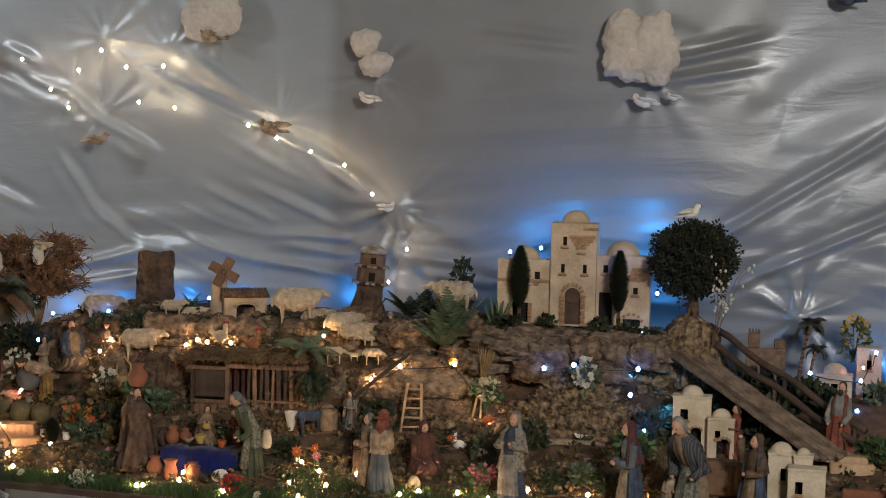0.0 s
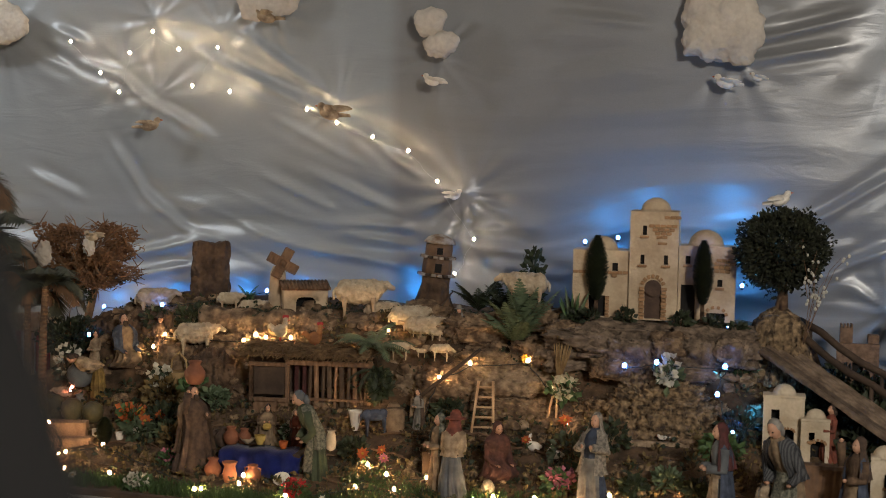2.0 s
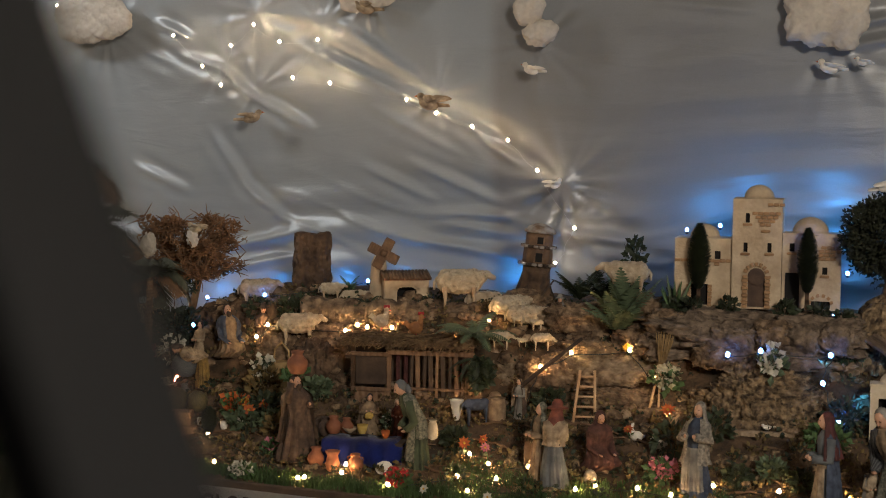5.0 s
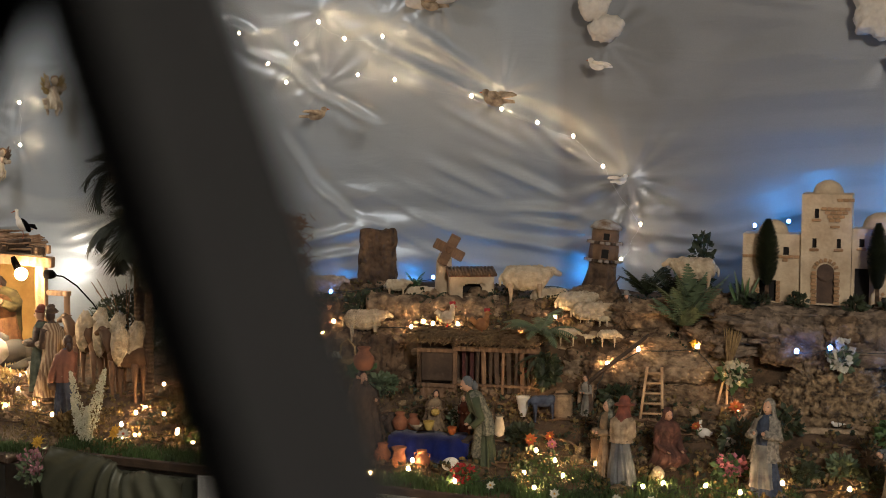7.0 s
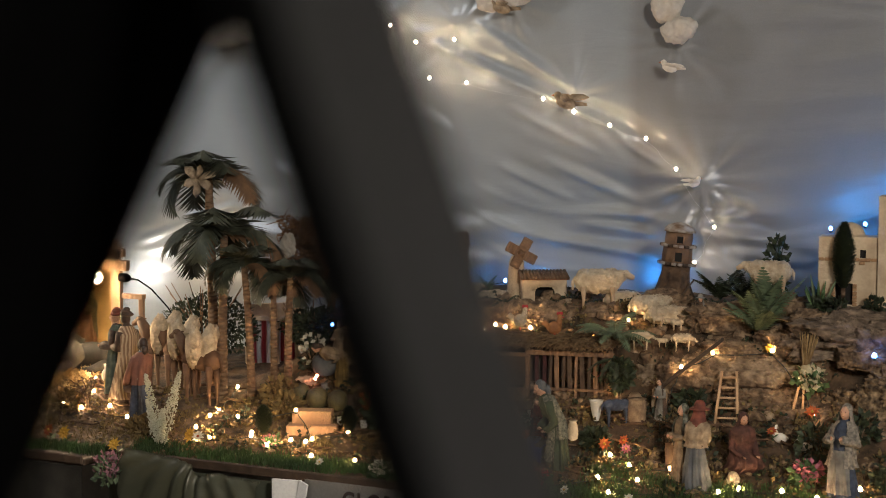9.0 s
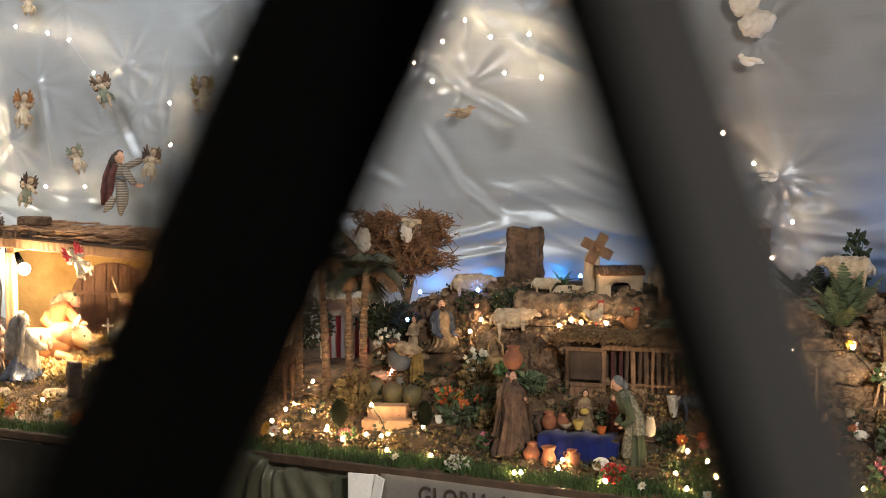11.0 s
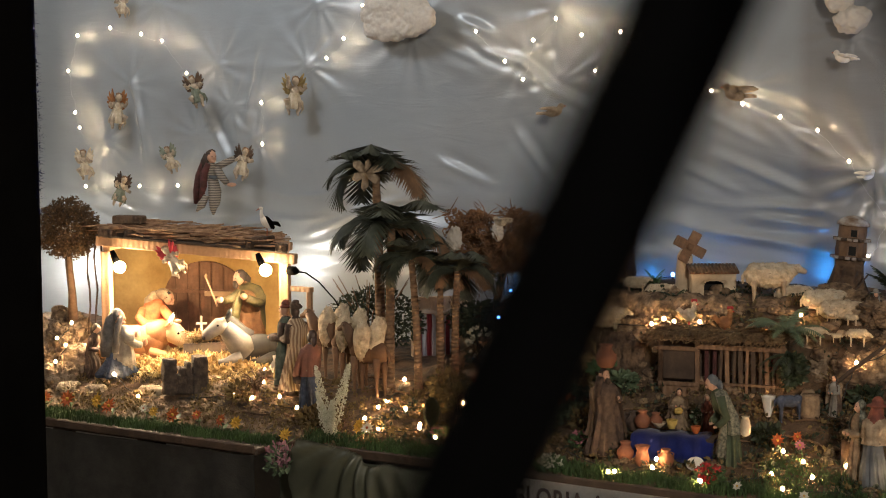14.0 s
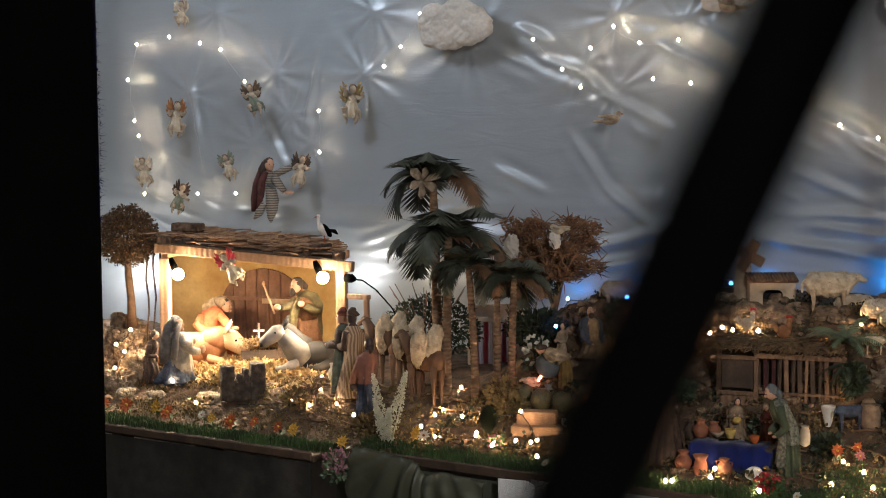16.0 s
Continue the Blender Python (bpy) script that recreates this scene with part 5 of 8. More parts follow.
for k in range(16):
    a_ = rnd.random() * 6.28
    tube(bm, [(0, 0, .025), (math.cos(a_) * .018, math.sin(a_) * .018, .045 + .02 * rnd.random()), (math.cos(a_ + .6) * .045, math.sin(a_ + .6) * .04, .03 + .06 * rnd.random())], [.0022, .0018, .001], 5)
part("stem", bm, [BARK, ROCK_LIGHT], wire)

log = thing("bark_log", pose(-1.77, 3.80, 1.075, 0, 0, 8), "long weathered bark log lying on the crest", "log")
bm = bmesh.new()
line, rad = [], []
for i in range(40):
    f = i / 39
    line.append((-.24 + .48 * f, .008 * math.sin(f * 9), .006 * math.sin(f * 14)))
    rad.append(.042 + .004 * math.sin(f * 31) + .003 * math.sin(f * 77))
tube(bm, line, rad, 28)
for p in bm.verts:
    p.co.z += .005 * noise.noise(p.co * 60) + .004 * noise.noise(p.co * 25)
    p.co.y += .006 * noise.noise(p.co * 40 + Vector((5, 0, 0)))
part("trunk", bm, ROCK, log)

slab_ob = thing("bark_slab", pose(-2.07, 3.93, 1.09, 0, 1.5, facing(-2.07, 3.9)), "tall upright slab of dark brown bark", "bark")
bm = bmesh.new()
lathe(bm, [(.052 + .0015 * math.sin(k * .7), .188 * k / 34) for k in range(35)] + [(.050, .1885), (.02, .189)], 72, sx=1, sy=.62, folds=7, amp=.02)
for p in bm.verts:
    a = math.atan2(p.co.y, p.co.x)
    sq = 1 / max(abs(math.cos(a)), abs(math.sin(a)) * .8 + .2) if p.co.xy.length > .03 else 1
    p.co.x *= min(sq, 1.12)
    p.co.y *= min(sq, 1.12)
for p in bm.verts:
    a = math.atan2(p.co.y, p.co.x)
    q = Vector((math.cos(a) * 4, math.sin(a) * 4, p.co.z * 22))
    ridge = max(0, .2 - abs(noise.noise(Vector((q.x * 2.2, q.y * 2.2, q.z * .5))))) / .2
    grow = 1 + .09 * noise.noise(q) - .09 * ridge + .04 * noise.noise(q * 4)
    p.co.x *= grow
    p.co.y *= grow
    if p.co.z > .17:
        p.co.z += .010 * noise.noise(p.co * 40) + .05 * p.co.x
part("trunk", bm, BARK, slab_ob)
# ---- castle ----
castle = thing("toy_castle", pose(-.822, 3.845, 1.147, 0, 0, facing(-.818, 3.86, -4)), "sand plaster toy castle with three domes and brick patches", "toy castle")
cw = []
bm = bmesh.new()
holes = [(-.020, .020, .004, .080), (-.028, -.018, .205, .228), (-.032, -.022, .135, .158), (.024, .034, .135, .158)]
pierced(bm, -.058, .058, 0, .262, -.045, -.033, holes)
box(bm, (0, .012, .131), (.116, .088, .262))
part("tower_wall", bm, PLASTER, castle, smooth=False)
bm = bmesh.new()
pierced(bm, -.195, -.059, 0, .165, -.035, -.023, [(-.1, -.086, .115, .135), (-.155, -.115, .004, .055)])
box(bm, (-.127, .016, .0825), (.135, .076, .165))
part("wing_wall", bm, PLASTER, castle, smooth=False)
bm = bmesh.new()
pierced(bm, .059, .195, 0, .182, -.032, -.020, [(.075, .087, .138, .158), (.152, .164, .085, .103), (.066, .100, .004, .088), (.128, .172, .004, .022)])
box(bm, (.127, .016, .091), (.135, .070, .182))
part("wing_wall", bm, PLASTER, castle, smooth=False)
for dx, dz, r in ((0, .262, .036), (-.127, .165, .036), (.122, .182, .042)):
    bm = bmesh.new()
    dome(bm, (dx, .008, dz), r, seg=28)
    part("dome", bm, PLASTER, castle)
# black plates in the shallow holes imitate the shade of deep openings
for x0, x1, z0, z1, yy in ((-.030, -.016, .203, .230, -.0335), (-.034, -.020, .133, .160, -.0335), (.022, .036, .133, .160, -.0335), (-.102, -.084, .113, .137, -.0235), (-.156, -.114, .002, .056, -.0235), (.073, .089, .136, .160, -.0205), (.150, .166, .083, .105, -.0205), (.064, .102, .002, .090, -.0205), (.126, .174, .002, .024, -.0205)):
    part("niche_shade", boxed(((x0 + x1) / 2, yy, (z0 + z1) / 2), (x1 - x0, .0012, z1 - z0)), INSIDE_SHADE, castle, smooth=False)
part("door_leaf", boxed((0, -.036, .042), (.040, .004, .076)), mat("castle_door", (.085, .05, .032), (.045, .027, .018), 30, .8, .2), castle, "plain grey brown arched door", smooth=False)
bm = bmesh.new()
lathe(bm, [(.020, -.001), (.020, .001)], 24, c=(0, 0, 0))
for p in bm.verts:
    p.co = Vector((p.co.x, p.co.z - .0455, p.co.y + .078))
part("door_head", bm, bpy.data.materials["castle_door"], castle, smooth=False)
bm0 = bmesh.new()
box(bm0, (0, 0, 0), (.0125, .006, .0075), bevel=.0012)
brick_me = bpy.data.meshes.new("brick")
bm0.to_mesh(brick_me)
bm0.free()
brick_me.materials.append(BRICK)


def brick(parent, x, y, z, ry=0.0, sx=1.0):
    b = new("brick", brick_me)
    b.parent = parent
    b.matrix_local = pose(x, y, z, 0, ry, 0) @ Matrix.Diagonal((sx, 1, 1, 1))


for zz in range(9):
    for s in (-1, 1):
        brick(castle, s * .0265, -.0475, .006 + zz * .0088, 0, .9 + .25 * ((zz + (s > 0)) % 2))
for k in range(1, 8):
    a = math.pi * k / 8
    brick(castle, .0268 * math.cos(a), -.0475, .080 + .0268 * math.sin(a), 90 - math.degrees(a) + 90, .75)
for j, (n, x0) in enumerate(((5, -.002), (4, .006), (3, .012), (2, .016))):
    for k in range(n):
        brick(castle, x0 + .0135 * k - .004, -.0475, .228 - .009 * j, 0, 1)
for k in range(3):
    brick(castle, .030 + .0135 * k, -.0475, .249, 0, 1)
for j, (n, x0) in enumerate(((3, .155), (4, .150), (3, .148), (3, .150))):
    for k in range(n):
        brick(castle, x0 + .0132 * k, -.0345, .150 - .009 * j, 0, .98)
for k in range(4):
    brick(castle, -.078 + .013 * (k % 2), -.0375, .010 + .009 * (k // 2))
for k in range(10):
    brick(castle, -.188 + .0134 * k, -.0375, .112 if abs(-.188 + .0134 * k + .093) > .012 else .104, 0, 1)
for zz in range(6):
    for xx in (-.160, -.110):
        brick(castle, xx, -.0375, .006 + zz * .0088, 0, .8)
for k in range(6):
    a = math.pi * (k + .5) / 6
    brick(castle, .150 + .026 * math.cos(a), -.0345, .014 + .022 * math.sin(a), 180 - math.degrees(a) + 0, .6)
for wx, wz, wy in ((-.023, .201, -.048), (-.027, .131, -.048), (.029, .131, -.048), (.081, .134, -.035), (.158, .081, -.035), (-.093, .111, -.038), (.02, .186, -.048)):
    part("sill", boxed((wx, wy, wz), (.022, .006, .006), bevel=.0012), BRICK, castle, smooth=False)

cypress(-.946, 3.765, .200, "small dark green bristle cypress before the castle", 3, z=1.158, slim=.15)
cypress(-.690, 3.77, .195, "small dark green bristle cypress before the castle", 4, z=1.160, slim=.14)

# ---- tree on its stump, twig with buds ----
stump = thing("tree_stump", pose(-.515, 3.82, land(-.515, 3.82) - .02), "ragged brown bark stump carrying a round tree", "stump")
bm = bmesh.new()
lathe(bm, [(.095, 0), (.085, .05), (.070, .10), (.058, .135), (.046, .155), (.030, .168), (.012, .172)], 48, folds=11, amp=.16)
for p in bm.verts:
    p.co += Vector((noise.noise(p.co * 60), noise.noise(p.co * 60 + Vector((7, 0, 0))), 1.2 * noise.noise(p.co * 50 + Vector((0, 7, 0))))) * .013
part("trunk", bm, ROCK_DARK, stump)
round_tree(-.513, 3.82, 1.195, .070, .106, TREE_NEEDLE, "bushy dark green round toy tree on a stump", 8, 9500, .0105, flat=.9)
bird((-.518, 3.79, 1.446), .058, WHITE, "white dove perched on the round tree", 10, .35, -20)
bud = thing("budding_twig", pose(-.452, 3.76, 1.115), "thin dark twig dotted with white buds", "twig")
bm = bmesh.new()
rnd = random.Random(5)
buds = []
for k in range(7):
    a = rnd.uniform(-.6, 1.2)
    l = rnd.uniform(.13, .24)
    pts = [(0, 0, 0), (.02 + a * .03, 0, l * .5), (a * .09 + .02, -.01, l * .85), (a * .13 + .03, -.01, l)]
    tube(bm, pts, [.0010, .0008, .0007, .0005], 5)
    for _ in range(5):
        f = rnd.uniform(.4, 1)
        q = Vector(pts[1]).lerp(Vector(pts[3]), (f - .4) / .6)
        buds.append(q + Vector((rnd.uniform(-.008, .008), -.003, rnd.uniform(-.006, .006))))
part("stem", bm, TWIG, bud)
for q in buds:
    bm = bmesh.new()
    ball(bm, q, (.0036, .0030, .0045), 7, 5)
    part("bud", bm, PETAL_WHITE, bud)

# ---- far town at the edge of the hill ----
fort = thing("toy_fort", pose(-.347, 3.98, .97, 0, 0, 8), "small brown toy fort with ragged battlements", "toy house", "toy houses")
bm = bmesh.new()
pierced(bm, -.05, .05, 0, .13, -.02, -.008, [(-.012, .014, .06, .085)])
FORT = mat("brown_plaster", (.22, .14, .09), (.11, .07, .045), 60, .9, .7)
part("wall", bm, FORT, fort, smooth=False)
part("tower", boxed((-.028, 0, .149), (.03, .03, .037), bevel=.001), FORT, fort, smooth=False)
part("tower", boxed((.036, 0, .141), (.026, .03, .021), bevel=.001), FORT, fort, smooth=False)
for k in range(4):
    part("merlon", boxed((-.040 + .008 * k, 0, .172), (.005, .03, .009), bevel=.0006), FORT, fort, smooth=False)
# black sheet stands in for shade behind the fort window
part("shade_panel", boxed((0, .012, .06), (.09, .004, .12)), INSIDE_SHADE, fort, smooth=False)
palm(-.262, 3.99, .185, "small green toy palm leaning by the white houses", .062, 10, (.028, 0), 31, .0045, 0)
palm(-.235, 3.97, .125, "small green toy palm leaning by the white houses", .045, 9, (.018, 0), 32, .004, 0)
little_house(-.165, 3.90, .085, .06, .070, "white domed toy house of the far village", dome_r=.030, windows=((-.25, .66), (0, .66), (.25, .66)), door=None)
little_house(-.085, 3.955, .060, .06, .135, "tall white toy house of the far village", windows=((0, .72),), door=(0, .4, .3))
little_house(.0, 3.93, .085, .06, .105, "white domed toy house with arched gate", dome_r=.034, windows=((-.2, .75),), door=(.1, .36, .6))
bunch(-.125, 3.99, .035, "pale yellow cloth flower bush", PETAL_YELLOW, LEAF_PALE, 40, .012, 70, z=1.09, h=.07)
bunch(-.06, 3.86, .03, "bright green leafy sprig by the village", LEAF_PALE, LEAF_PALE, 0, .012, 71, h=.04)

WEATHERED = mat("weathered_wood", (.22, .16, .11), (.09, .06, .04), 26, .85, .5, 140, rand=.3, wave=("X", 16))
ramp = thing("wooden_ramp", pose(-.512, 3.77, 1.105), "weathered plank ramp with two pole rails", "ramp")
a, b = Vector((0, 0, 0)), Vector((.385, -.22, -.195))
d = (b - a).normalized()
sd = d.cross(Vector((0, 0, 1))).normalized()
up_ = sd.cross(d).normalized()
basis = Matrix((d, sd, up_)).transposed().to_4x4()
for k in range(6):
    bm = bmesh.new()
    ln = (b - a).length * (1 + .03 * math.sin(k * 2.3))
    box(bm, (0, 0, 0), (ln, .0165, .010), (0, 0, .35 * math.sin(k * 1.7)), .002)
    bmesh.ops.subdivide_edges(bm, edges=[e for e in bm.edges if abs((e.verts[0].co - e.verts[1].co).x) > ln * .8], cuts=14)
    for q in bm.verts:
        q.co += Vector((0, noise.noise(q.co * 30 + Vector((k, 0, 0))) * .0018, noise.noise(q.co * 22 + Vector((0, k, 0))) * .003))
    bmesh.ops.transform(bm, matrix=Matrix.Translation(a.lerp(b, .5) + sd * (-.030 + .0205 * k)) @ basis, verts=bm.verts)
    part("plank", bm, WEATHERED, ramp, smooth=False)
for o, up in ((sd * -.055, .030), (sd * -.095, .052)):
    bm = bmesh.new()
    line = [a.lerp(b, f / 8 * 1.04 - .02) + o + Vector((.003 * math.sin(f * 2), 0, up + .004 * math.sin(f * 1.7))) for f in range(9)]
    tube(bm, line, [.0085, .009, .0085, .009, .008, .0088, .008, .0085, .008], 10)
    part("rail", bm, WOOD_DARK, ramp)
    for f in (.05, .5, .95):
        bm = bmesh.new()
        q = a.lerp(b, f) + o
        tube(bm, [q + Vector((0, 0, up)), q + Vector((0, 0, -.13 if f > .1 else -.09))], .005, 8)
        part("prop", bm, WOOD_DARK, ramp)

little_house(-.474, 3.615, .090, .05, .140, "white plaster toy house with a dome", dome_r=.026, windows=((-.2, .72),), door=(.12, .28, .5), z=.885)
little_house(-.402, 3.60, .062, .05, .100, "low white plaster toy house with a dome", dome_r=.022, windows=((-.12, .66),), door=(.1, .5, .56))
little_house(-.255, 3.545, .042, .04, .052, "tiny white domed toy house", dome_r=.019, windows=((0, .55),), door=None)
little_house(-.236, 3.345, .054, .045, .150, "small white domed toy house at the table front", dome_r=.024, windows=((.1, .72),), door=None, z=.805)
little_house(-.176, 3.295, .078, .05, .150, "white toy house with arched door at the front", windows=((-.2, .75),), door=(.2, .4, .55), z=.785)
little_house(-.188, 3.335, .040, .04, .165, "narrow white toy house behind another", dome_r=.015, windows=(), door=None, z=.79)
plank_thing("plank", (-.345, 3.445, .862), (.25, .05, .080), (0, 0, 4), WOOD, "brown wooden board platform under the white houses")
plank_thing("plank", (-.135, 3.615, .898), (.14, .07, .016), (0, 0, 4), WOOD_PALE, "pale wooden board under a king figurine")
plank_thing("plank", (-.10, 3.605, .876), (.10, .05, .03), (0, 0, 4), WOOD_PALE, "pale wooden block under the board")
plank_thing("plank", (-.02, 3.36, .835), (.17, .02, .085), (0, 0, 3), TERRACOTTA, "reddish brown board at the table front")
figure(-.131, 3.625, .172, GREY_ROBE, RED_ROBE, "bearded king figurine in red cloak over grey tunic", "bare", HAIR, z=.906, turn=-15, arms="low", belt=RED_ROBE, open_cloak=75, beard=True)
figure(-.368, 3.60, .140, RED_ROBE, RED_ROBE, "kneeling angel figurine in a red robe", "bare", HAIR, turn=-60, sit=.2, seed=2)
figure(-.425, 3.30, .255, TAN_ROBE, striped("grey_check", (.065, .066, .066), (.022, .023, .026), 60), "stooping woman figurine with grey checked shawl", "bare", GREY_ROBE, turn=-30, lean=24, arms="low", seed=3, wide=1.05, hem=.45, open_cloak=50, belt=LACE_DARK)
figure(-.470, 3.31, .115, CREAM_ROBE, GREY_ROBE, "small child figurine holding a basket", "bare", HAIR, turn=10, arms="front", seed=4)
figure(-.562, 3.30, .228, BLUE_GREY, BLUE_ROBE, "woman figurine with a long blue grey cloak", "veil", RED_DARK, turn=-70, arms="front", seed=5, open_cloak=130, belt=CREAM_ROBE)
figure(-.286, 3.30, .212, TAN_DARK, BLUE_ROBE, "woman figurine lifting a bundle, in blue cloak", "veil", BROWN_ROBE, turn=-50, arms=("up", "front"), seed=6, belt=TAN_ROBE)
figure(.01, 3.30, .125, BROWN_ROBE, BROWN_ROBE, "small dark brown seated figurine", "hat", BROWN_ROBE, skin=SKIN_DARK, turn=20, seed=7)

# ---- middle: hillside, hut, market ----
SNOWY = mat("snowy_wood", (.36, .33, .29), (.16, .10, .06), 60, .9, .5, 200)
birdhouse = thing("bark_tower", pose(-1.418, 3.92, 1.125, 0, 5, facing(-1.41, 3.92)) @ Matrix.Diagonal((1.18, 1.1, .98, 1)), "round bark tower with openings and snowy ledges", "toy tower")
bm = bmesh.new()
lathe(bm, [(.046, 0), (.038, .02), (.031, .05), (.029, .075), (.031, .097)], 44, folds=9, amp=.14)
for p in bm.verts:
    p.co += Vector((noise.noise(p.co * 70), noise.noise(p.co * 70 + Vector((4, 0, 0))), 0)) * .004
part("trunk", bm, BARK, birdhouse)
bm = bmesh.new()
lathe(bm, [(.031, .097), (.032, .12), (.031, .143), (.029, .146), (.030, .165), (.029, .182)], 48, folds=18, amp=.05)
part("wall", bm, WOOD, birdhouse)
# black blocks on the wall imitate shaded openings
for nz, nw, nh in ((.117, .016, .024), (.162, .014, .018)):
    part("niche_shade", boxed((.002, -.0295, nz), (nw, .006, nh), bevel=.001), INSIDE_SHADE, birdhouse, smooth=False)
    part("niche_frame", boxed((.002, -.031, nz - nh / 2 - .001), (nw + .008, .006, .003)), WOOD, birdhouse, smooth=False)
    for s_ in (-1, 1):
        part("niche_frame", boxed((.002 + s_ * (nw / 2 + .001), -.0305, nz), (.003, .006, nh)), WOOD, birdhouse, smooth=False)
for zz, r in ((.098, .040), (.145, .037)):
    for k in range(18):
        a = 2 * math.pi * k / 18
        part("ledge_block", boxed((math.cos(a) * r * .92, math.sin(a) * r * .92, zz), (.010, .011, .007), (0, 0, math.degrees(a) + 90), .001), SNOWY if k % 3 else WOOD_DARK, birdhouse, smooth=False)
bm = bmesh.new()
lathe(bm, [(.035, .181), (.034, .187), (.026, .197), (.012, .204), (.002, .206)], 30, folds=15, amp=.04)
part("roof", bm, SNOWY, birdhouse, "brown roof dusted with white")
plank_thing("stick", (-1.372, 3.88, 1.155), (.004, .004, .075), (0, 38, 0), WOOD_DARK, "thin dark stick leaning by the bark tower", "stick")

mill = thing("toy_windmill", pose(-1.835, 3.865, 1.10, 0, 0, facing(-1.83, 3.86)), "pale toy windmill with four brown wooden sails", "toy windmill")
bm = bmesh.new()
lathe(bm, [(.026, 0), (.024, .05), (.020, .112), (.012, .128)], 20)
part("tower_wall", bm, PLASTER, mill)
hub = Vector((.012, -.034, .138))
bm = bmesh.new()
lathe(bm, [(.010, -.006), (.011, 0), (.006, .006)], 14)
for p in bm.verts:
    p.co = hub + Vector((p.co.x, -p.co.z, p.co.y))
part("hub", bm, WOOD, mill)
for ang in (62, 152, 242, 332):
    sail = boxed((0, 0, 0), (.036, .009, .027), bevel=.002)
    m = Matrix.Translation(hub) @ Matrix.Rotation(-radians(ang), 4, "Y") @ Matrix.Translation((.025, 0, 0))
    bmesh.ops.transform(sail, matrix=m, verts=sail.verts)
    sail_ob = part("sail", sail, WOOD, mill, smooth=False)
    for k in range(5):
        slat = boxed((-.0142 + .0071 * k, -.0052, 0), (.0026, .003, .0285), bevel=.0005)
        bmesh.ops.transform(slat, matrix=m, verts=slat.verts)
        part("slat", slat, WOOD, sail_ob, smooth=False)
mill_house = thing("mill_house", pose(-1.755, 3.86, 1.112, 0, 0, facing(-1.755, 3.86, 8)), "small plaster shed with arched mouth and tiled roof", "toy house", "toy houses")
bm = bmesh.new()
pierced(bm, -.058, .058, 0, .060, -.028, -.020, [(-.026, .026, 0, .040)])
box(bm, (-.055, .004, .03), (.006, .048, .06))
box(bm, (.055, .004, .03), (.006, .048, .06))
box(bm, (0, .026, .03), (.104, .005, .06))
for s in (-1, 1):
    for k in range(4):
        a = math.pi / 2 * (k + .5) / 4
        box(bm, (s * .026 * math.cos(a) + s * .004, -.024, .028 + .014 * math.sin(a) + .003), (.010, .008, .008))
part("wall", bm, PLASTER, mill_house, smooth=False)
# shade of the shed mouth, put in as a black sheet
part("shade_panel", boxed((0, .02, .025), (.10, .002, .05)), INSIDE_SHADE, mill_house, smooth=False)
bm = bmesh.new()
box(bm, (0, -.006, .068), (.128, .062, .006), (12, 0, 0), .001)
part("roof", bm, TERRACOTTA, mill_house, smooth=False)
for k in range(14):
    bm = bmesh.new()
    xx = -.060 + .0092 * k
    tube(bm, [(xx, -.038, .064), (xx, .024, .078)], .0046, 8)
    part("roof_tile", bm, WOOD, mill_house)

hut = thing("straw_hut", pose(-1.776, 3.59, .880, 0, 0, 10.8), "low wooden hut with slatted front and straw roof", "hut")
for px_, pz in ((0, .15), (.092, .145), (.30, .145), (.0, .15)):
    part("post", boxed((px_, 0, pz / 2), (.011, .011, pz), bevel=.0015), WOOD, hut, smooth=False)
for px_ in (0, .30):
    part("post", boxed((px_, .09, .08), (.011, .011, .16), bevel=.0015), WOOD, hut, smooth=False)
for zz in (.040, .128):
    part("rail", boxed((.046, -.007, zz), (.10, .006, .010), bevel=.001), WOOD, hut, smooth=False)
part("rail", boxed((.20, -.008, .135), (.22, .007, .012), bevel=.001), WOOD, hut, smooth=False)
part("rail", boxed((.20, -.006, .045), (.20, .005, .007), bevel=.001), WOOD, hut, smooth=False)
part("window_mesh", boxed((.046, .0, .088), (.078, .003, .072)), WOOD_DARK, hut, "dark netted window", smooth=False)
part("board", boxed((.046, .0, .018), (.082, .004, .036)), WOOD, hut, smooth=False)
for k, (xx, hh) in enumerate(((.150, .137), (.166, .137), (.183, .137), (.199, .134), (.214, .137), (.230, .130), (.247, .137), (.263, .137), (.280, .134), (.291, .137))):
    part("slat", boxed((xx, -.002, hh / 2), (.0075 + .004 * (k % 2), .004, hh), (0, (-1) ** k * 1.5, 0), .0008), WOOD if k % 3 == 1 else WOOD_DARK, hut, smooth=False)
for cx_ in (.112, .132):
    part("curtain", boxed((cx_, .012, .085), (.010, .003, .10), bevel=.001), RED_DARK, hut, "dark red curtain strip", smooth=False)
part("back_wall", boxed((.15, .04, .075), (.32, .004, .15)), WOOD_DARK, hut, smooth=False)
part("roof_board", boxed((.15, .04, .157), (.320, .13, .006), (3, 0, 0), .001), WOOD, hut, smooth=False)
rnd = random.Random(9)
vs, fs = [], []
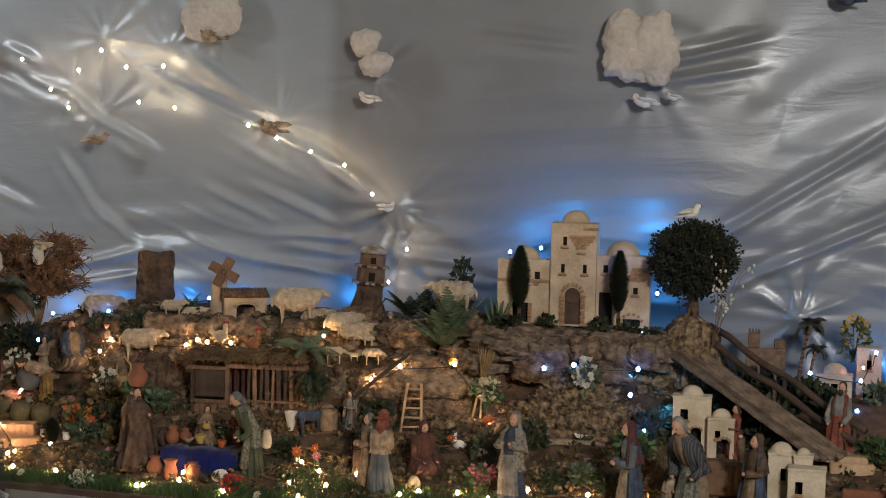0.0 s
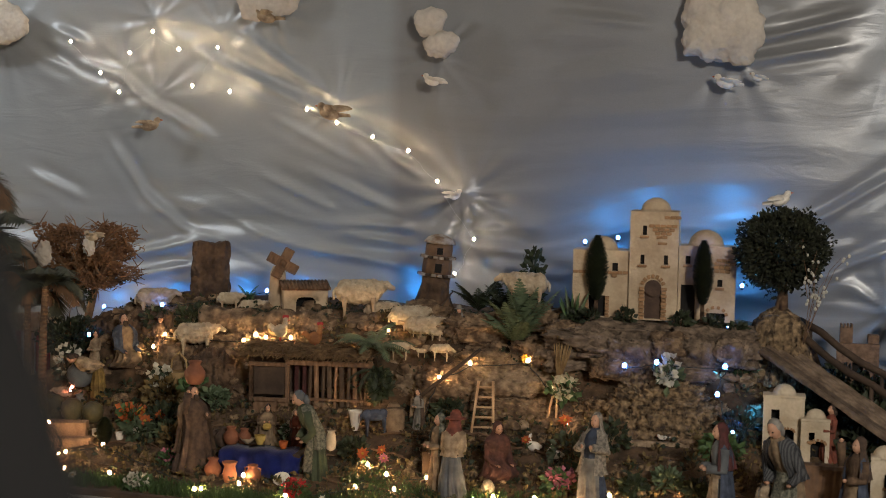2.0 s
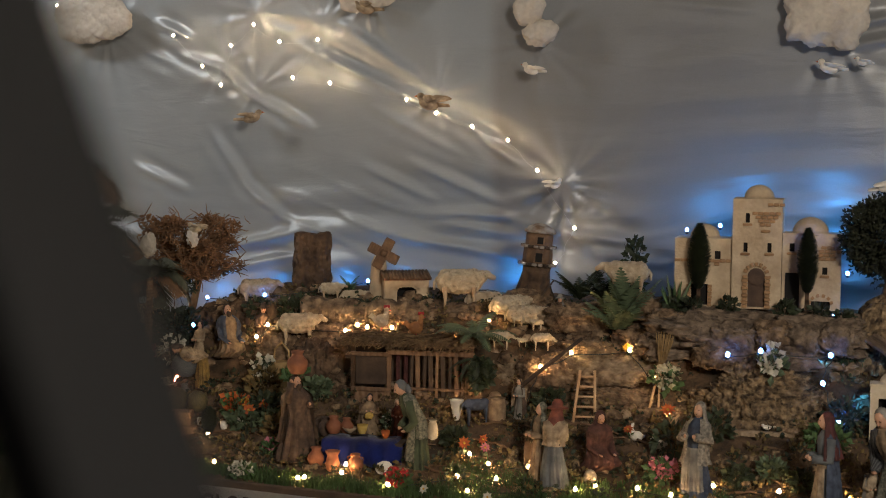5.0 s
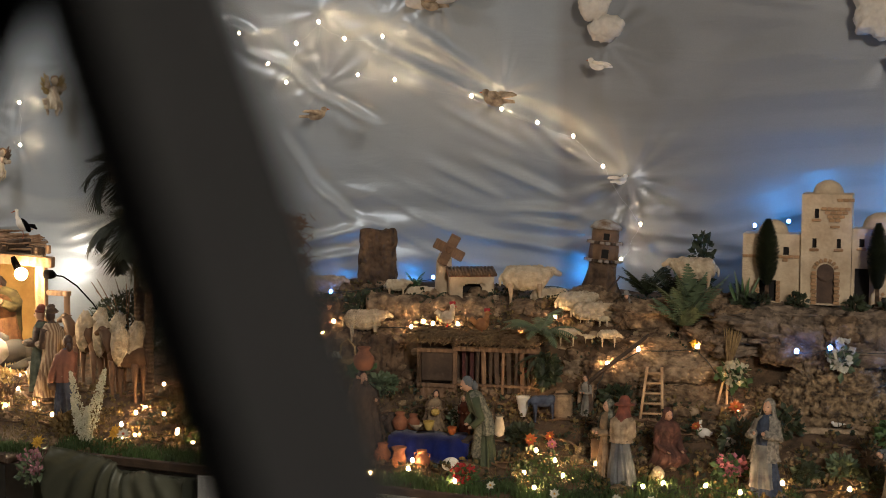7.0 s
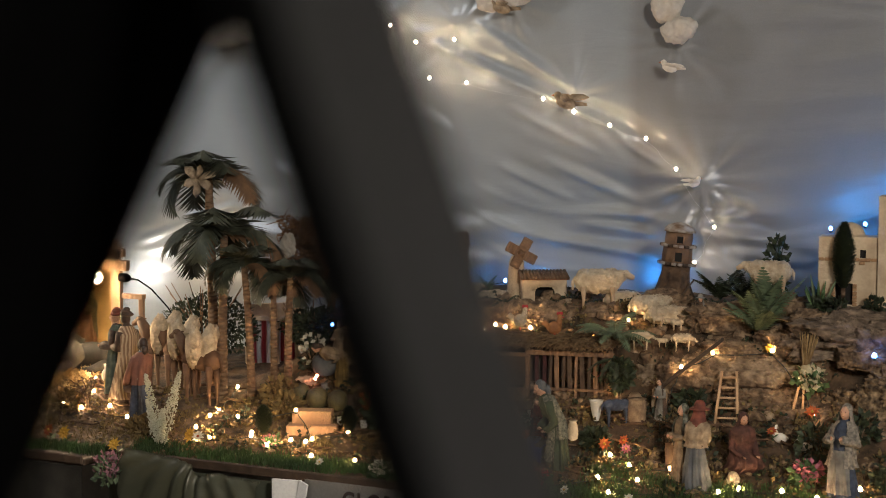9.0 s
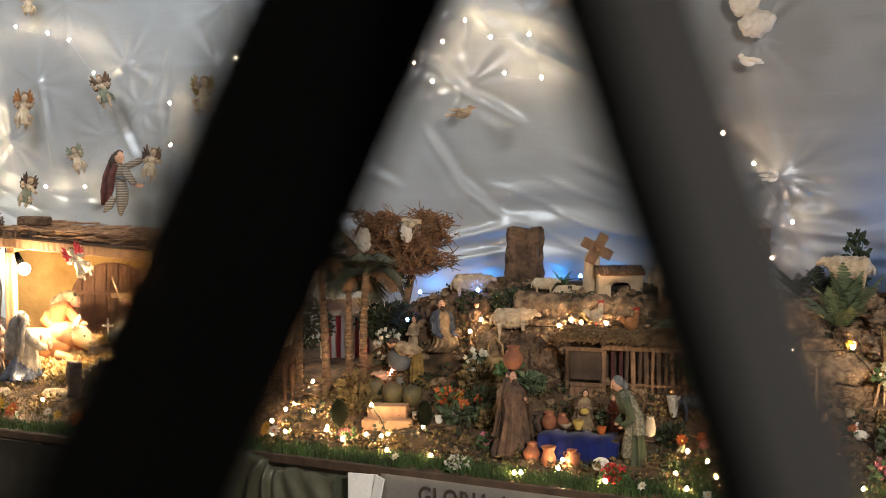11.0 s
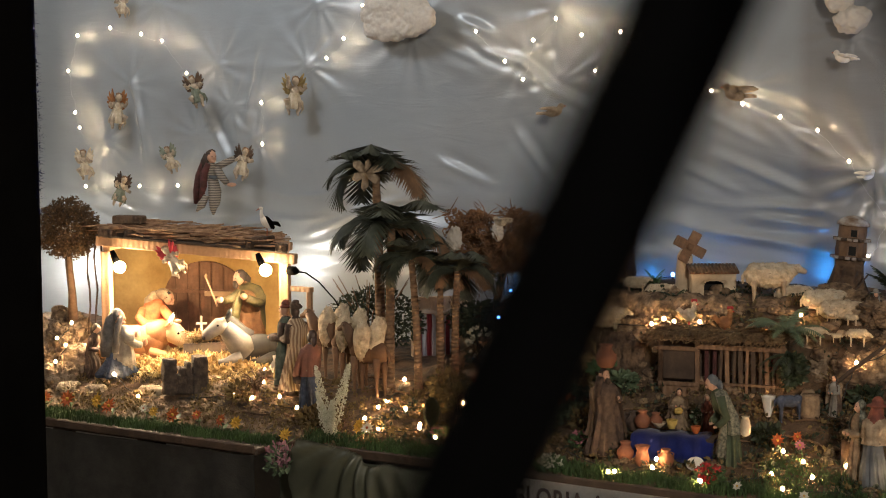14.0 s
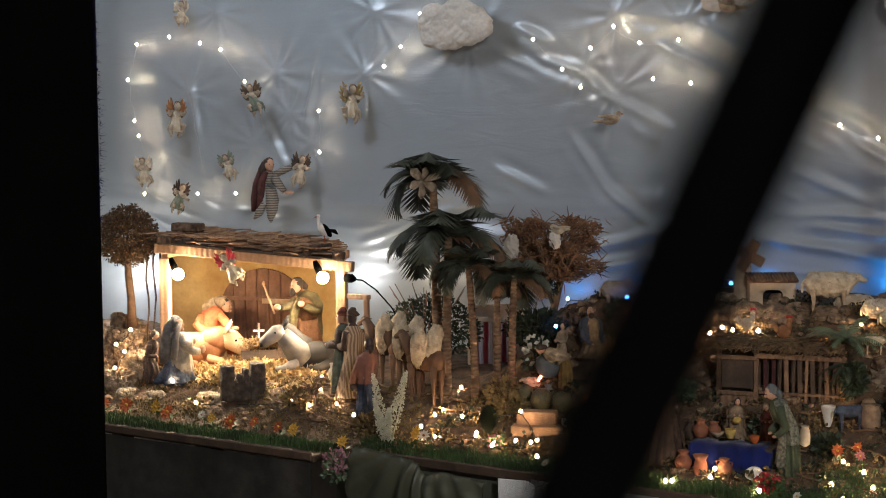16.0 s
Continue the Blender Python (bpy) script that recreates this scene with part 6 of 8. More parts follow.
for _ in range(3200):
    px_, py_ = rnd.uniform(-.012, .310), rnd.uniform(-.034, .080)
    pz = .158 + py_ * .05 + rnd.uniform(0, .014)
    a = rnd.gauss(1.57, .55) if rnd.random() < .6 else rnd.random() * 6.28
    L = rnd.uniform(.012, .035)
    dx, dy, dz = math.cos(a) * L, math.sin(a) * L, rnd.uniform(-.008, .006) - (.010 if py_ < -.02 else 0)
    w = .0009
    k = len(vs)
    vs += [(px_, py_, pz - w), (px_, py_, pz + w), (px_ + dx, py_ - abs(dy) * .8, pz + dz + w), (px_ + dx + w, py_ - abs(dy) * .8, pz + dz - w)]
    fs.append((k, k + 1, k + 2, k + 3))
me = bpy.data.meshes.new("straw")
me.from_pydata(vs, [], fs)
me.materials.append(THATCH)
st = new("straw", me)
st.parent = hut

ladder = thing("toy_ladder", pose(-1.166, 3.585, .880, -14, 0, facing(-1.166, 3.58)), "small pale wooden ladder leaning on the rock", "ladder")
for s, t0, t1 in ((-1, -.030, -.014), (1, .022, .020)):
    bm = bmesh.new()
    tube(bm, [(t0, 0, 0), (t1, 0, .125)], .0034, 8)
    part("rail", bm, WOOD_PALE, ladder)
for k in range(5):
    f = .12 + k * .19
    bm = bmesh.new()
    tube(bm, [(-.030 + .016 * f - .003, 0, .125 * f), (.022 - .002 * f + .003, 0, .125 * f)], .0027, 7)
    part("rung", bm, WOOD_PALE, ladder)

broom = thing("birch_broom", pose(-1.01, 3.615, .892), "long twig broom propped upright on three pale sticks", "broom")
for x0, x1, h1 in ((-.018, .008, .12), (.010, .012, .13)):
    bm = bmesh.new()
    tube(bm, [(x0, 0, 0), (x1, .01, h1)], .003, 8)
    part("stick", bm, WOOD_PALE, broom)
bm = bmesh.new()
rnd = random.Random(2)
for _ in range(60):
    a, r = rnd.random() * 6.28, rnd.random() ** .5
    tube(bm, [(.008, .01, .095), (.013 + math.cos(a) * .006 * r, .012 + math.sin(a) * .006 * r, .13), (.020 + math.cos(a) * .022 * r, .015 + math.sin(a) * .018 * r, .19 + .02 * rnd.random())], .0009, 4)
part("bristles", bm, STRAW, broom)
plank_thing("stick", (-.965, 3.585, .892), (.005, .005, .07), (0, 42, 0), WOOD_PALE, "short pale stick leaning on the rock", "stick")

pole = thing("stick", pose(-1.27, 3.63, 1.01), "long dark pole leaning across the rocks", "stick")
bm = bmesh.new()
tube(bm, [(-.075, -.035, -.067), (-.02, -.01, -.016), (.03, .012, .026), (.068, .032, .060)], [.005, .0055, .005, .004], 8)
part("shaft", bm, WOOD_DARK, pole)
plank_thing("block", (-1.338, 3.60, .925), (.036, .02, .05), (0, 3, 8), ROCK_LIGHT, "pale cork block lit by a fairy light", "block")
pot(-1.383, 3.565, .055, "plump burlap sack standing by the hut", BURLAP, kind="sack", prof=[(.36, 0), (.42, .15), (.43, .5), (.40, .8), (.36, .92), (.42, 1.0), (.30, .96)])
pot(-1.40, 3.60, .045, "burlap sack slumped behind another", BURLAP, kind="sack", prof=[(.36, 0), (.45, .2), (.42, .6), (.30, .9), (.2, 1.0), (.1, .95)])
pot(-1.481, 3.553, .050, "white cone shaped milk churn", WHITE, kind="milk_churn", prof=[(.12, 0), (.18, .2), (.26, .6), (.33, .95), (.34, 1.0), (.28, .98)], z=.868)
beast(-1.425, 3.545, .075, "small dark grey donkey figurine by the hut", BLUE_ROBE, BLUE_ROBE, 10, "donkey", graze=.7)
figure(-1.33, 3.58, .10, GREY_ROBE, BROWN_ROBE, "small herdsman figurine beside a sack", "bare", HAIR, turn=-40, seed=9)

figure(-.84, 3.345, .213, BLUE_ROBE, LACE, "woman figurine in a pale speckled shawl, holding a bundle", "veil", LACE, turn=-25, arms="carry", seed=10, open_cloak=60, hem=.36, belt=GREY_ROBE)
figure(-1.155, 3.33, .192, BLUE_GREY, CREAM_ROBE, "man figurine in a red hat and cream cape", "hat", RED_ROBE, turn=160, arms="front", seed=11, open_cloak=40, hem=.50, belt=BROWN_ROBE)
figure(-1.200, 3.36, .178, TAN_ROBE, LACE_DARK, "woman figurine in speckled shawl behind the man in a hat", "veil", LACE_DARK, turn=-60, seed=12, hem=.45)
MAROON = mat("brown_red_cloth", (.085, .034, .024), (.040, .017, .012), 55, .85, .6)
figure(-1.088, 3.425, .185, MAROON, MAROON, "seated woman figurine in brown red robes washing clothes", "veil", MAROON, turn=25, sit=.75, lean=14, arms="low", seed=13, wide=1.45)
pot(-1.085, 3.365, .030, "white laundry bundle by the seated woman", WOOL_PALE, kind="bundle", prof=[(.3, 0), (.5, .2), (.52, .5), (.3, .9), (.1, 1.0), (.0, .98)])
plank_thing("washboard", (-1.235, 3.40, .835), (.035, .008, .06), (-12, 0, 20), WOOD_DARK, "small brown wash board leaning upright", "board")
for rx, ry, tn, lab in ((-1.028, 3.535, 160, "white rabbit figurine sitting up"), (-.968, 3.51, 190, "white rabbit figurine crouching")):
    bm = bmesh.new()
    ball(bm, (0, 0, .011), (.016, .010, .012), 14, 9)
    ball(bm, (.013, 0, .022), (.008, .007, .008), 10, 7)
    for s in (-1, 1):
        tube(bm, [(.012, s * .003, .027), (.009, s * .005, .040)], [.003, .0015], 6)
    ball(bm, (-.016, 0, .012), .004, 8, 6)
    ob = link("rabbit", bm, WHITE)
    ob.matrix_world = pose(rx, ry, land(rx, ry), 0, 0, facing(rx, ry, tn))
    tagged(ob, lab, "animal", "animals of the crib")

figure(-1.495, 3.355, .222, GREEN_DARK, LACE_DARK, "stooping woman figurine in speckled shawl with grey kerchief", "bare", BLUE_GREY, turn=-75, lean=24, arms="low", seed=14, wide=.95, hem=.34, open_cloak=120, belt=LACE_DARK)
figure(-1.805, 3.345, .205, BROWN_ROBE, TAN_DARK, "man figurine in brown robes carrying a jar", "bare", HAIR, turn=35, arms=("up", "carry"), seed=15, hem=.22, beard=True, wide=1.5, open_cloak=150)
pot(-1.800, 3.338, .055, "round terracotta jar carried on a figurine's head", z=.99)
pot(-1.458, 3.352, .046, "white cloth bag hanging behind the stooping woman", IVORY, z=.858, kind="bag", prof=[(.10, 0), (.24, .1), (.27, .45), (.22, .8), (.16, .92), (.22, 1.0), (.1, .95)])
stall = thing("market_stall", pose(-1.64, 3.375, .782, 0, 0, 10), "low market stall draped with a royal blue cloth", "stall")
bm = bmesh.new()
gridv = []
for i in range(25):
    row = []
    for j, (yy, zz) in enumerate(((.05, .058), (.0, .060), (-.028, .057), (-.036, .045), (-.040, .025), (-.044, .004))):
        xx = -.098 + .196 * i / 24
        w = .004 * math.sin(i * 1.3) * (j > 2)
        row.append(bm.verts.new((xx, yy - w, zz + .002 * math.sin(i * .7) - .008 * (i / 24 > .9))))
    gridv.append(row)
for a, b in zip(gridv, gridv[1:]):
    for j in range(5):
        bm.faces.new((a[j], a[j + 1], b[j + 1], b[j]))
bmesh.ops.solidify(bm, geom=bm.faces[:], thickness=.002)
part("cloth", bm, BLUE_CLOTH, stall)
part("counter", boxed((0, .01, .028), (.19, .07, .054)), WOOD_DARK, stall, smooth=False)
figure(-1.668, 3.455, .122, TAN_ROBE, TAN_DARK, "seated market trader figurine with curly hair and yellow bowl", "veil", HAIR, sit=.2, arms="carry", seed=16, wide=1.4, hem=.4, load=GOLD_ROBE)
figure(-1.60, 3.47, .10, RED_ROBE, BROWN_ROBE, "small trader figurine behind the blue stall", "veil", CREAM_ROBE, sit=.1, seed=17)
pot(-1.662, 3.405, .022, "small ochre bowl on the blue stall", GOLD_ROBE, z=.846, kind="bowl", prof=[(.3, 0), (.5, .4), (.62, 1), (.5, .9)])
pot(-1.735, 3.40, .042, "red brown jar with cloth lid on the stall", z=.842)
pot(-1.765, 3.42, .046, "dark clay jar with tied cloth lid", BROWN_ROBE, z=.83)
pot(-1.705, 3.41, .036, "red clay jar with white cloth lid", z=.844)
pot(-1.590, 3.38, .018, "orange fruit bowl on the blue stall", PETAL_ORANGE, z=.846, kind="bowl", prof=[(.3, 0), (.5, .4), (.62, 1), (.5, .9)])
pot(-1.690, 3.395, .014, "crescent shaped cream dish on the stall", CREAM_ROBE, z=.847, kind="dish", prof=[(.3, 0), (.8, .4), (1.3, 1), (1.1, .9)])
pot(-1.738, 3.315, .046, "terracotta jar standing on the ground")
pot(-1.688, 3.300, .048, "slim terracotta vase standing on the ground", prof=[(.24, 0), (.30, .1), (.36, .35), (.30, .6), (.26, .75), (.38, .98), (.33, 1.0), (.24, .8)])
pot(-1.633, 3.308, .042, "terracotta jug with a handle on the ground", handles=True)
pot(-1.567, 3.325, .012, "white plate with brown rim on the ground", WHITE, kind="plate", prof=[(.6, 0), (1.2, .3), (1.7, .8), (1.65, 1.0), (1.1, .5)], tilt=(35, 10))
pot(-1.80, 3.46, .035, "dark sack heap behind the jars", BROWN_ROBE, kind="sack", prof=[(.5, 0), (.7, .3), (.6, .7), (.3, 1.0), (.1, 1)])

# sheep, goats and hens of the hillside
beast(-1.591, 3.835, .135, "large cream woolly sheep figurine on the crest", WOOL_PALE, FACE_SHEEP, 0, seed=1, z=1.108)
beast(-1.545, 3.87, .085, "cream sheep figurine standing behind another", WOOL, FACE_SHEEP, 10, lying=True, z=1.112)
beast(-1.958, 3.825, .066, "small cream sheep figurine by the bark slab", WOOL_PALE, FACE_SHEEP, 0, z=1.108)
beast(-1.90, 3.845, .075, "cream sheep figurine lying on the crest", WOOL_PALE, FACE_SHEEP, 0, lying=True, z=1.105)
beast(-2.168, 3.80, .105, "brown cream sheep figurine beside the bark slab", WOOL, FACE_SHEEP, 0, z=1.082)
beast(-1.985, 3.69, .112, "grey cream sheep figurine on the slope", WOOL, WOOL, -4, z=1.005)
beast(-1.388, 3.765, .098, "grey brown sheep figurine lying among the rocks", WOOL, FACE_SHEEP, 0, lying=True, z=1.088)
beast(-1.440, 3.80, .105, "cream sheep figurine lying among the rocks", WOOL_PALE, FACE_SHEEP, 10, lying=True, z=1.105)
beast(-1.412, 3.665, .056, "small cream lamb figurine grazing", WOOL_PALE, WOOL_PALE, 0, "lamb", graze=.35, z=1.032)
beast(-1.305, 3.665, .054, "small cream lamb figurine grazing", WOOL_PALE, WOOL_PALE, 0, "lamb", graze=.5, z=1.036)
beast(-1.355, 3.665, .028, "tiny white lamb figurine", WOOL_PALE, WOOL_PALE, 180, "lamb", z=1.042)
beast(-1.385, 3.715, .034, "tiny white lamb figurine", WOOL_PALE, WOOL_PALE, 180, "lamb", z=1.085)
beast(-1.335, 3.715, .034, "tiny white lamb figurine", WOOL_PALE, WOOL_PALE, 160, "lamb", z=1.078)
beast(-1.145, 3.85, .118, "grey cream ram figurine on the rocks behind a fern", WOOL, FACE_SHEEP, 180, z=1.158)
beast(-.955, 3.76, .050, "brown goat figurine on a ledge", WOOL, FACE_SHEEP, 0, "goat", z=1.068)
figure(-1.292, 3.765, .10, BROWN_ROBE, GREY_ROBE, "dark shepherd figurine sitting among sheep", "hat", GREY_ROBE, turn=-30, z=1.062, seed=21)
for hx, hy, hz, m, m2, lab in ((-1.745, 3.690, 1.058, WOOL_PALE, PETAL_RED, "white hen figurine on the hut roof"), (-1.640, 3.668, 1.048, RUST_ROBE, PETAL_RED, "red brown rooster figurine on the hut roof")):
    bm = bmesh.new()
    ball(bm, (0, 0, .018), (.015, .010, .014), 14, 9)
    tube(bm, [(.008, 0, .022), (.011, 0, .038)], [.008, .005], 9)
    ball(bm, (.011, 0, .041), .0058, 9, 6)
    tube(bm, [(.015, 0, .041), (.021, 0, .039)], [.002, .0004], 5, 1)
    for k in range(3):
        ball(bm, (.007 + .004 * k, 0, .048), (.003, .0014, .004), 6, 5, mi=1)
    tube(bm, [(-.012, 0, .02), (-.022, 0, .03), (-.028, 0, .026)], [.008, .007, .002], 8, flat=.4)
    tube(bm, [(0, .003, .008), (0, .003, -.004)], .0013, 5, 1)
    tube(bm, [(0, -.003, .008), (0, -.003, -.004)], .0013, 5, 1)
    ob = link("hen", bm, [m, m2])
    ob.matrix_world = pose(hx, hy, hz, 0, 0, facing(hx, hy, 10)) @ Matrix.Scale(1.2, 4)
    tagged(ob, lab, "animal", "animals of the crib")
bird((-.74, 3.585, .905), .026, WHITE, "white dove figurine on the grotto ledge", 190, 0)
plank_thing("stone_kerb", (-.80, 3.595, .880), (.24, .03, .028), (0, 0, 6), ROCK_LIGHT, "long pale stone kerb before the grotto", "kerb")

# left market
figure(-2.215, 3.60, .165, GOLD_DARK, CREAM_ROBE, "bending woman figurine in ochre skirt and white blouse", "bare", HAIR, turn=-80, lean=62, arms="low", seed=22, hem=.48, open_cloak=20)
figure(-2.185, 3.675, .185, TAN_ROBE, BLUE_ROBE, "seated bearded man figurine in a tan waistcoat", "bare", HAIR, turn=20, sit=.75, z=.965, seed=23, wide=1.25, arms="low", hem=.46, open_cloak=60, beard=True)
figure(-2.10, 3.71, .13, BROWN_ROBE, BROWN_ROBE, "crouching dark figurine beside a bush", "hat", BROWN_ROBE, turn=0, sit=.3, z=.985, seed=24)
figure(-2.262, 3.66, .12, CREAM_ROBE, CREAM_ROBE, "small figurine in a cream shirt behind the bending woman", "bare", HAIR, turn=-40, sit=.2, z=.945, seed=26)
pot(-2.268, 3.595, .062, "round dark stoneware jug by the bending woman", BLUE_GREY, z=.915, prof=[(.28, 0), (.45, .15), (.56, .45), (.50, .75), (.28, .92), (.20, 1.0), (.16, .98)])
pot(-2.245, 3.555, .035, "grey iron kettle by the bending woman", GREY_ROBE)
bark_arch = thing("bark_stump", pose(-2.125, 3.755, .97, 0, 0, 10), "dark furrowed bark stump behind the seated man", "bark")
bm = bmesh.new()
lathe(bm, [(.050, 0), (.046, .04), (.044, .09), (.040, .125), (.02, .130)], 44, sy=.7, folds=11, amp=.16)
for p in bm.verts:
    p.co += Vector((noise.noise(p.co * 60), noise.noise(p.co * 60 + Vector((4, 0, 0))), noise.noise(p.co * 40 + Vector((0, 4, 0))))) * .007
part("trunk", bm, BARK, bark_arch)
basket = thing("basket", pose(-2.005, 3.64, land(-2.005, 3.64)), "tall woven basket with an arched handle", "basket")
bm = bmesh.new()
lathe(bm, [(.018, 0), (.024, .03), (.026, .055), (.023, .053)], 22, folds=11, amp=.05, cap=True)
part("body", bm, STRAW, basket)
bm = bmesh.new()
tube(bm, [(-.024, 0, .05), (-.020, 0, .085), (0, 0, .105), (.020, 0, .085), (.024, 0, .05)], .0025, 7)
part("handle", bm, STRAW, basket)
for bx, by, s in ((-2.232, 3.50, .056), (-2.172, 3.50, .052), (-2.30, 3.53, .046)):
    pot(bx, by, s, "round olive brown gourd barrel lying on the ground", OLIVE, kind="barrel", prof=[(.2, 0), (.45, .2), (.52, .5), (.45, .8), (.2, 1), (.05, 1)])
for bx, by in ((-2.13, 3.445), (-2.06, 3.44), (-2.03, 3.47)):
    pot(bx, by, .020, "small white cup on the ground", WHITE, kind="cup", prof=[(.3, 0), (.45, .3), (.48, 1), (.4, .9)])
steps = thing("wooden_steps", pose(-2.19, 3.41, .79, 0, 0, 22), "stepped brown wooden block at the table front", "block")
part("step", boxed((0, 0, .016), (.13, .05, .032), bevel=.002), STABLE_WOOD, steps, smooth=False)
part("step", boxed((-.005, .03, .032), (.10, .05, .064), bevel=.002), STABLE_WOOD, steps, smooth=False)
cypress(-2.293, 3.34, .092, "tiny dark green conifer near the front", 12, slim=.26, kind="toy_conifer")
cypress(-2.075, 3.395, .085, "tiny dark green conifer beside the wooden steps", 13, slim=.26, kind="toy_conifer")
beast(-2.316, 3.605, .060, "pale sheep figurine lying by the palms", WOOL_PALE, FACE_SHEEP, 180, lying=True)
tent = thing("toy_portal", pose(-2.64, 3.92, .84, 0, 0, facing(-2.64, 3.92, 12)), "cream toy portal with two arches and striped curtains", "toy house", "toy houses")
bm = bmesh.new()
pierced(bm, -.085, .085, 0, .215, -.012, .0, [(-.066, -.010, .004, .165), (.014, .062, .004, .165)])
part("wall", bm, PLASTER, tent, smooth=False)
for ax, aw in ((-.038, .056), (.038, .048)):
    bm = bmesh.new()
    n = 12
    for k in range(n):
        q = math.pi * (k + .5) / n
        box(bm, (ax + math.cos(q) * aw * .50, -.014, .165 + math.sin(q) * aw * .22 - .004), (.008, .006, .012), (0, 90 - math.degrees(q), 0), .001)
    part("arch", bm, PLASTER_WHITE, tent, smooth=False)
for ax, aw in ((-.038, .058), (.038, .050)):
    bm = bmesh.new()
    cols = []
    for k in range(29):
        u = k / 28
        cols.append([bm.verts.new((ax + (u - .5) * aw, .010 + .005 * math.sin(u * 30), zz)) for zz in (.0, .09, .175)])
    for a_, b_ in zip(cols, cols[1:]):
        for k in range(2):
            bm.faces.new((a_[k], b_[k], b_[k + 1], a_[k + 1]))
    bmesh.ops.solidify(bm, geom=bm.faces[:], thickness=.001)
    part("curtain", bm, striped("curtain_stripes", (.66, .68, .74), (.36, .06, .08), 11), tent, "red and pale striped curtain")

# ---- palms and dry tree ----
palm(-2.642, 3.622, .585, "tall palm tree with dark drooping fronds", .215, 10, (-.012, 0), 1, .013, 1, sag=1.12, broad=.46)
bow = thing("cloth_flower", pose(-2.612, 3.515, 1.432, 0, 0, facing(-2.65, 3.6)), "cream cloth flower tied into the palm crown", "flower")
for k, (az, ln_) in enumerate(((20, .050), (75, .036), (135, .046), (205, .040), (265, .050), (325, .046))):
    bm = bmesh.new()
    ca, sa = math.cos(radians(az)), math.sin(radians(az))
    tube(bm, [(0, 0, 0), (ca * ln_ * .35, -.010, sa * ln_ * .35), (ca * ln_ * .75, -.012, sa * ln_ * .75), (ca * ln_, -.002, sa * ln_)], [.004, .013, .014, .003], 10, flat=.25)
    part("petal", bm, CREAM_ROBE, bow)
palm(-2.57, 3.56, .445, "palm tree with broad dark crown", .225, 14, (.01, 0), 2, .012, 1, sag=1.0, broad=.46)
palm(-2.47, 3.55, .36, "palm tree with dark drooping fronds", .16, 14, (-.02, 0), 3, .010, 1)
palm(-2.373, 3.58, .315, "palm tree with greyish drooping fronds", .155, 14, (.01, 0), 4, .010, 1)
palm(-2.43, 3.60, .30, "slim palm tree beside others", .10, 11, (.0, 0), 5, .009, 2)
bird((-2.665, 3.59, 1.425), .070, WHITE, "white dove perched on the tall palm", 150, .6, -10)
# the second shrub is an addition that darkens the cloth between the palms
for bx, by, sx, sz, sd_, lab in ((-2.80, 3.80, 1.0, 1.0, 6, "dark small-leaved shrub behind the camels"), (-2.40, 3.735, .6, .55, 7, "small-leaved shrub added to darken the gap among the palm trunks")):
    bush = thing("leafy_shrub", pose(bx, by, land(bx, by)), lab, "bush")
    bm = bmesh.new()
    rnd = random.Random(sd_)
    for k in range(14):
        a = rnd.uniform(0, 6.28)
        tube(bm, [(0, 0, 0), (math.cos(a) * .05, math.sin(a) * .04, .13 * sz), (math.cos(a) * .13 * sx, math.sin(a) * .07, (.19 + .06 * rnd.random()) * sz)], [.003, .002, .001], 5)
    part("stem", bm, TWIG, bush)
    bm = bmesh.new()
    leaves(bm, (.02, 0, .12 * sz), (.16 * sx, .08, .09 * sz), 2000, .014, rnd, hollow=.1, shape=1.0)
    part("foliage", bm, LEAF_DARK, bush, smooth=False)

dry = thing("dry_tree", pose(-2.385, 3.80, land(-2.405, 3.8)) @ Matrix.Diagonal((1.16, 1.1, .88, 1)), "bare brown twiggy tree with tufts of cotton", "tree", "small trees")
rnd = random.Random(17)
bm = bmesh.new()
tube(bm, [(0, 0, -.02), (.012, 0, .10), (.028, 0, .18), (.03, 0, .24)], [.012, .010, .009, .006], 9)
for k in range(60):
    a = rnd.random() * 6.28
    q = rnd.random() ** .5
    e = Vector((.02 + math.cos(a) * .135 * q, math.sin(a) * .09 * q, .275 + rnd.uniform(-.07, .09) * (1.1 - .5 * q)))
    mid = Vector((.028, 0, .20)).lerp(e, .5) + Vector((rnd.uniform(-.02, .02), 0, rnd.uniform(-.02, .015)))
    tube(bm, [(.028, 0, .19), mid, e], [.0035, .0022, .0010], 5)
for ex, ez in ((.05, .41), (.10, .40), (-.10, .39)):
    tube(bm, [(.03, -.02, .30), (.03 + ex * .6, -.03, .36), (.03 + ex, -.03, ez)], [.003, .0022, .001], 5)
part("trunk", bm, TWIG, dry)
bm = bmesh.new()
clumps = [Vector((.015 + math.cos(a) * .125 * q, math.sin(a) * .085 * q, .285 + z)) for a, q, z in ((rnd.random() * 6.28, rnd.random() ** .5, rnd.uniform(-.075, .095)) for _ in range(58))]
for k in range(900):
    c = rnd.choice(clumps) + Vector((rnd.gauss(0, .015), rnd.gauss(0, .012), rnd.gauss(0, .012)))
    pts = [c]
    dd = Vector((rnd.gauss(0, 1), rnd.gauss(0, 1), rnd.gauss(0, .8))).normalized() * .006
    for _ in range(3):
        dd = dd + Vector((rnd.gauss(0, 1), rnd.gauss(0, 1), rnd.gauss(0, 1))) * .0042
        pts.append(pts[-1] + dd)
    tube(bm, pts, [.0013, .0016, .0014, .0006], 3)
for c in clumps:
    leaves(bm, c, (.024, .018, .020), 150, .0085, rnd, hollow=0, shape=1.3)
part("crown", bm, DRY_LEAF, dry, smooth=False)
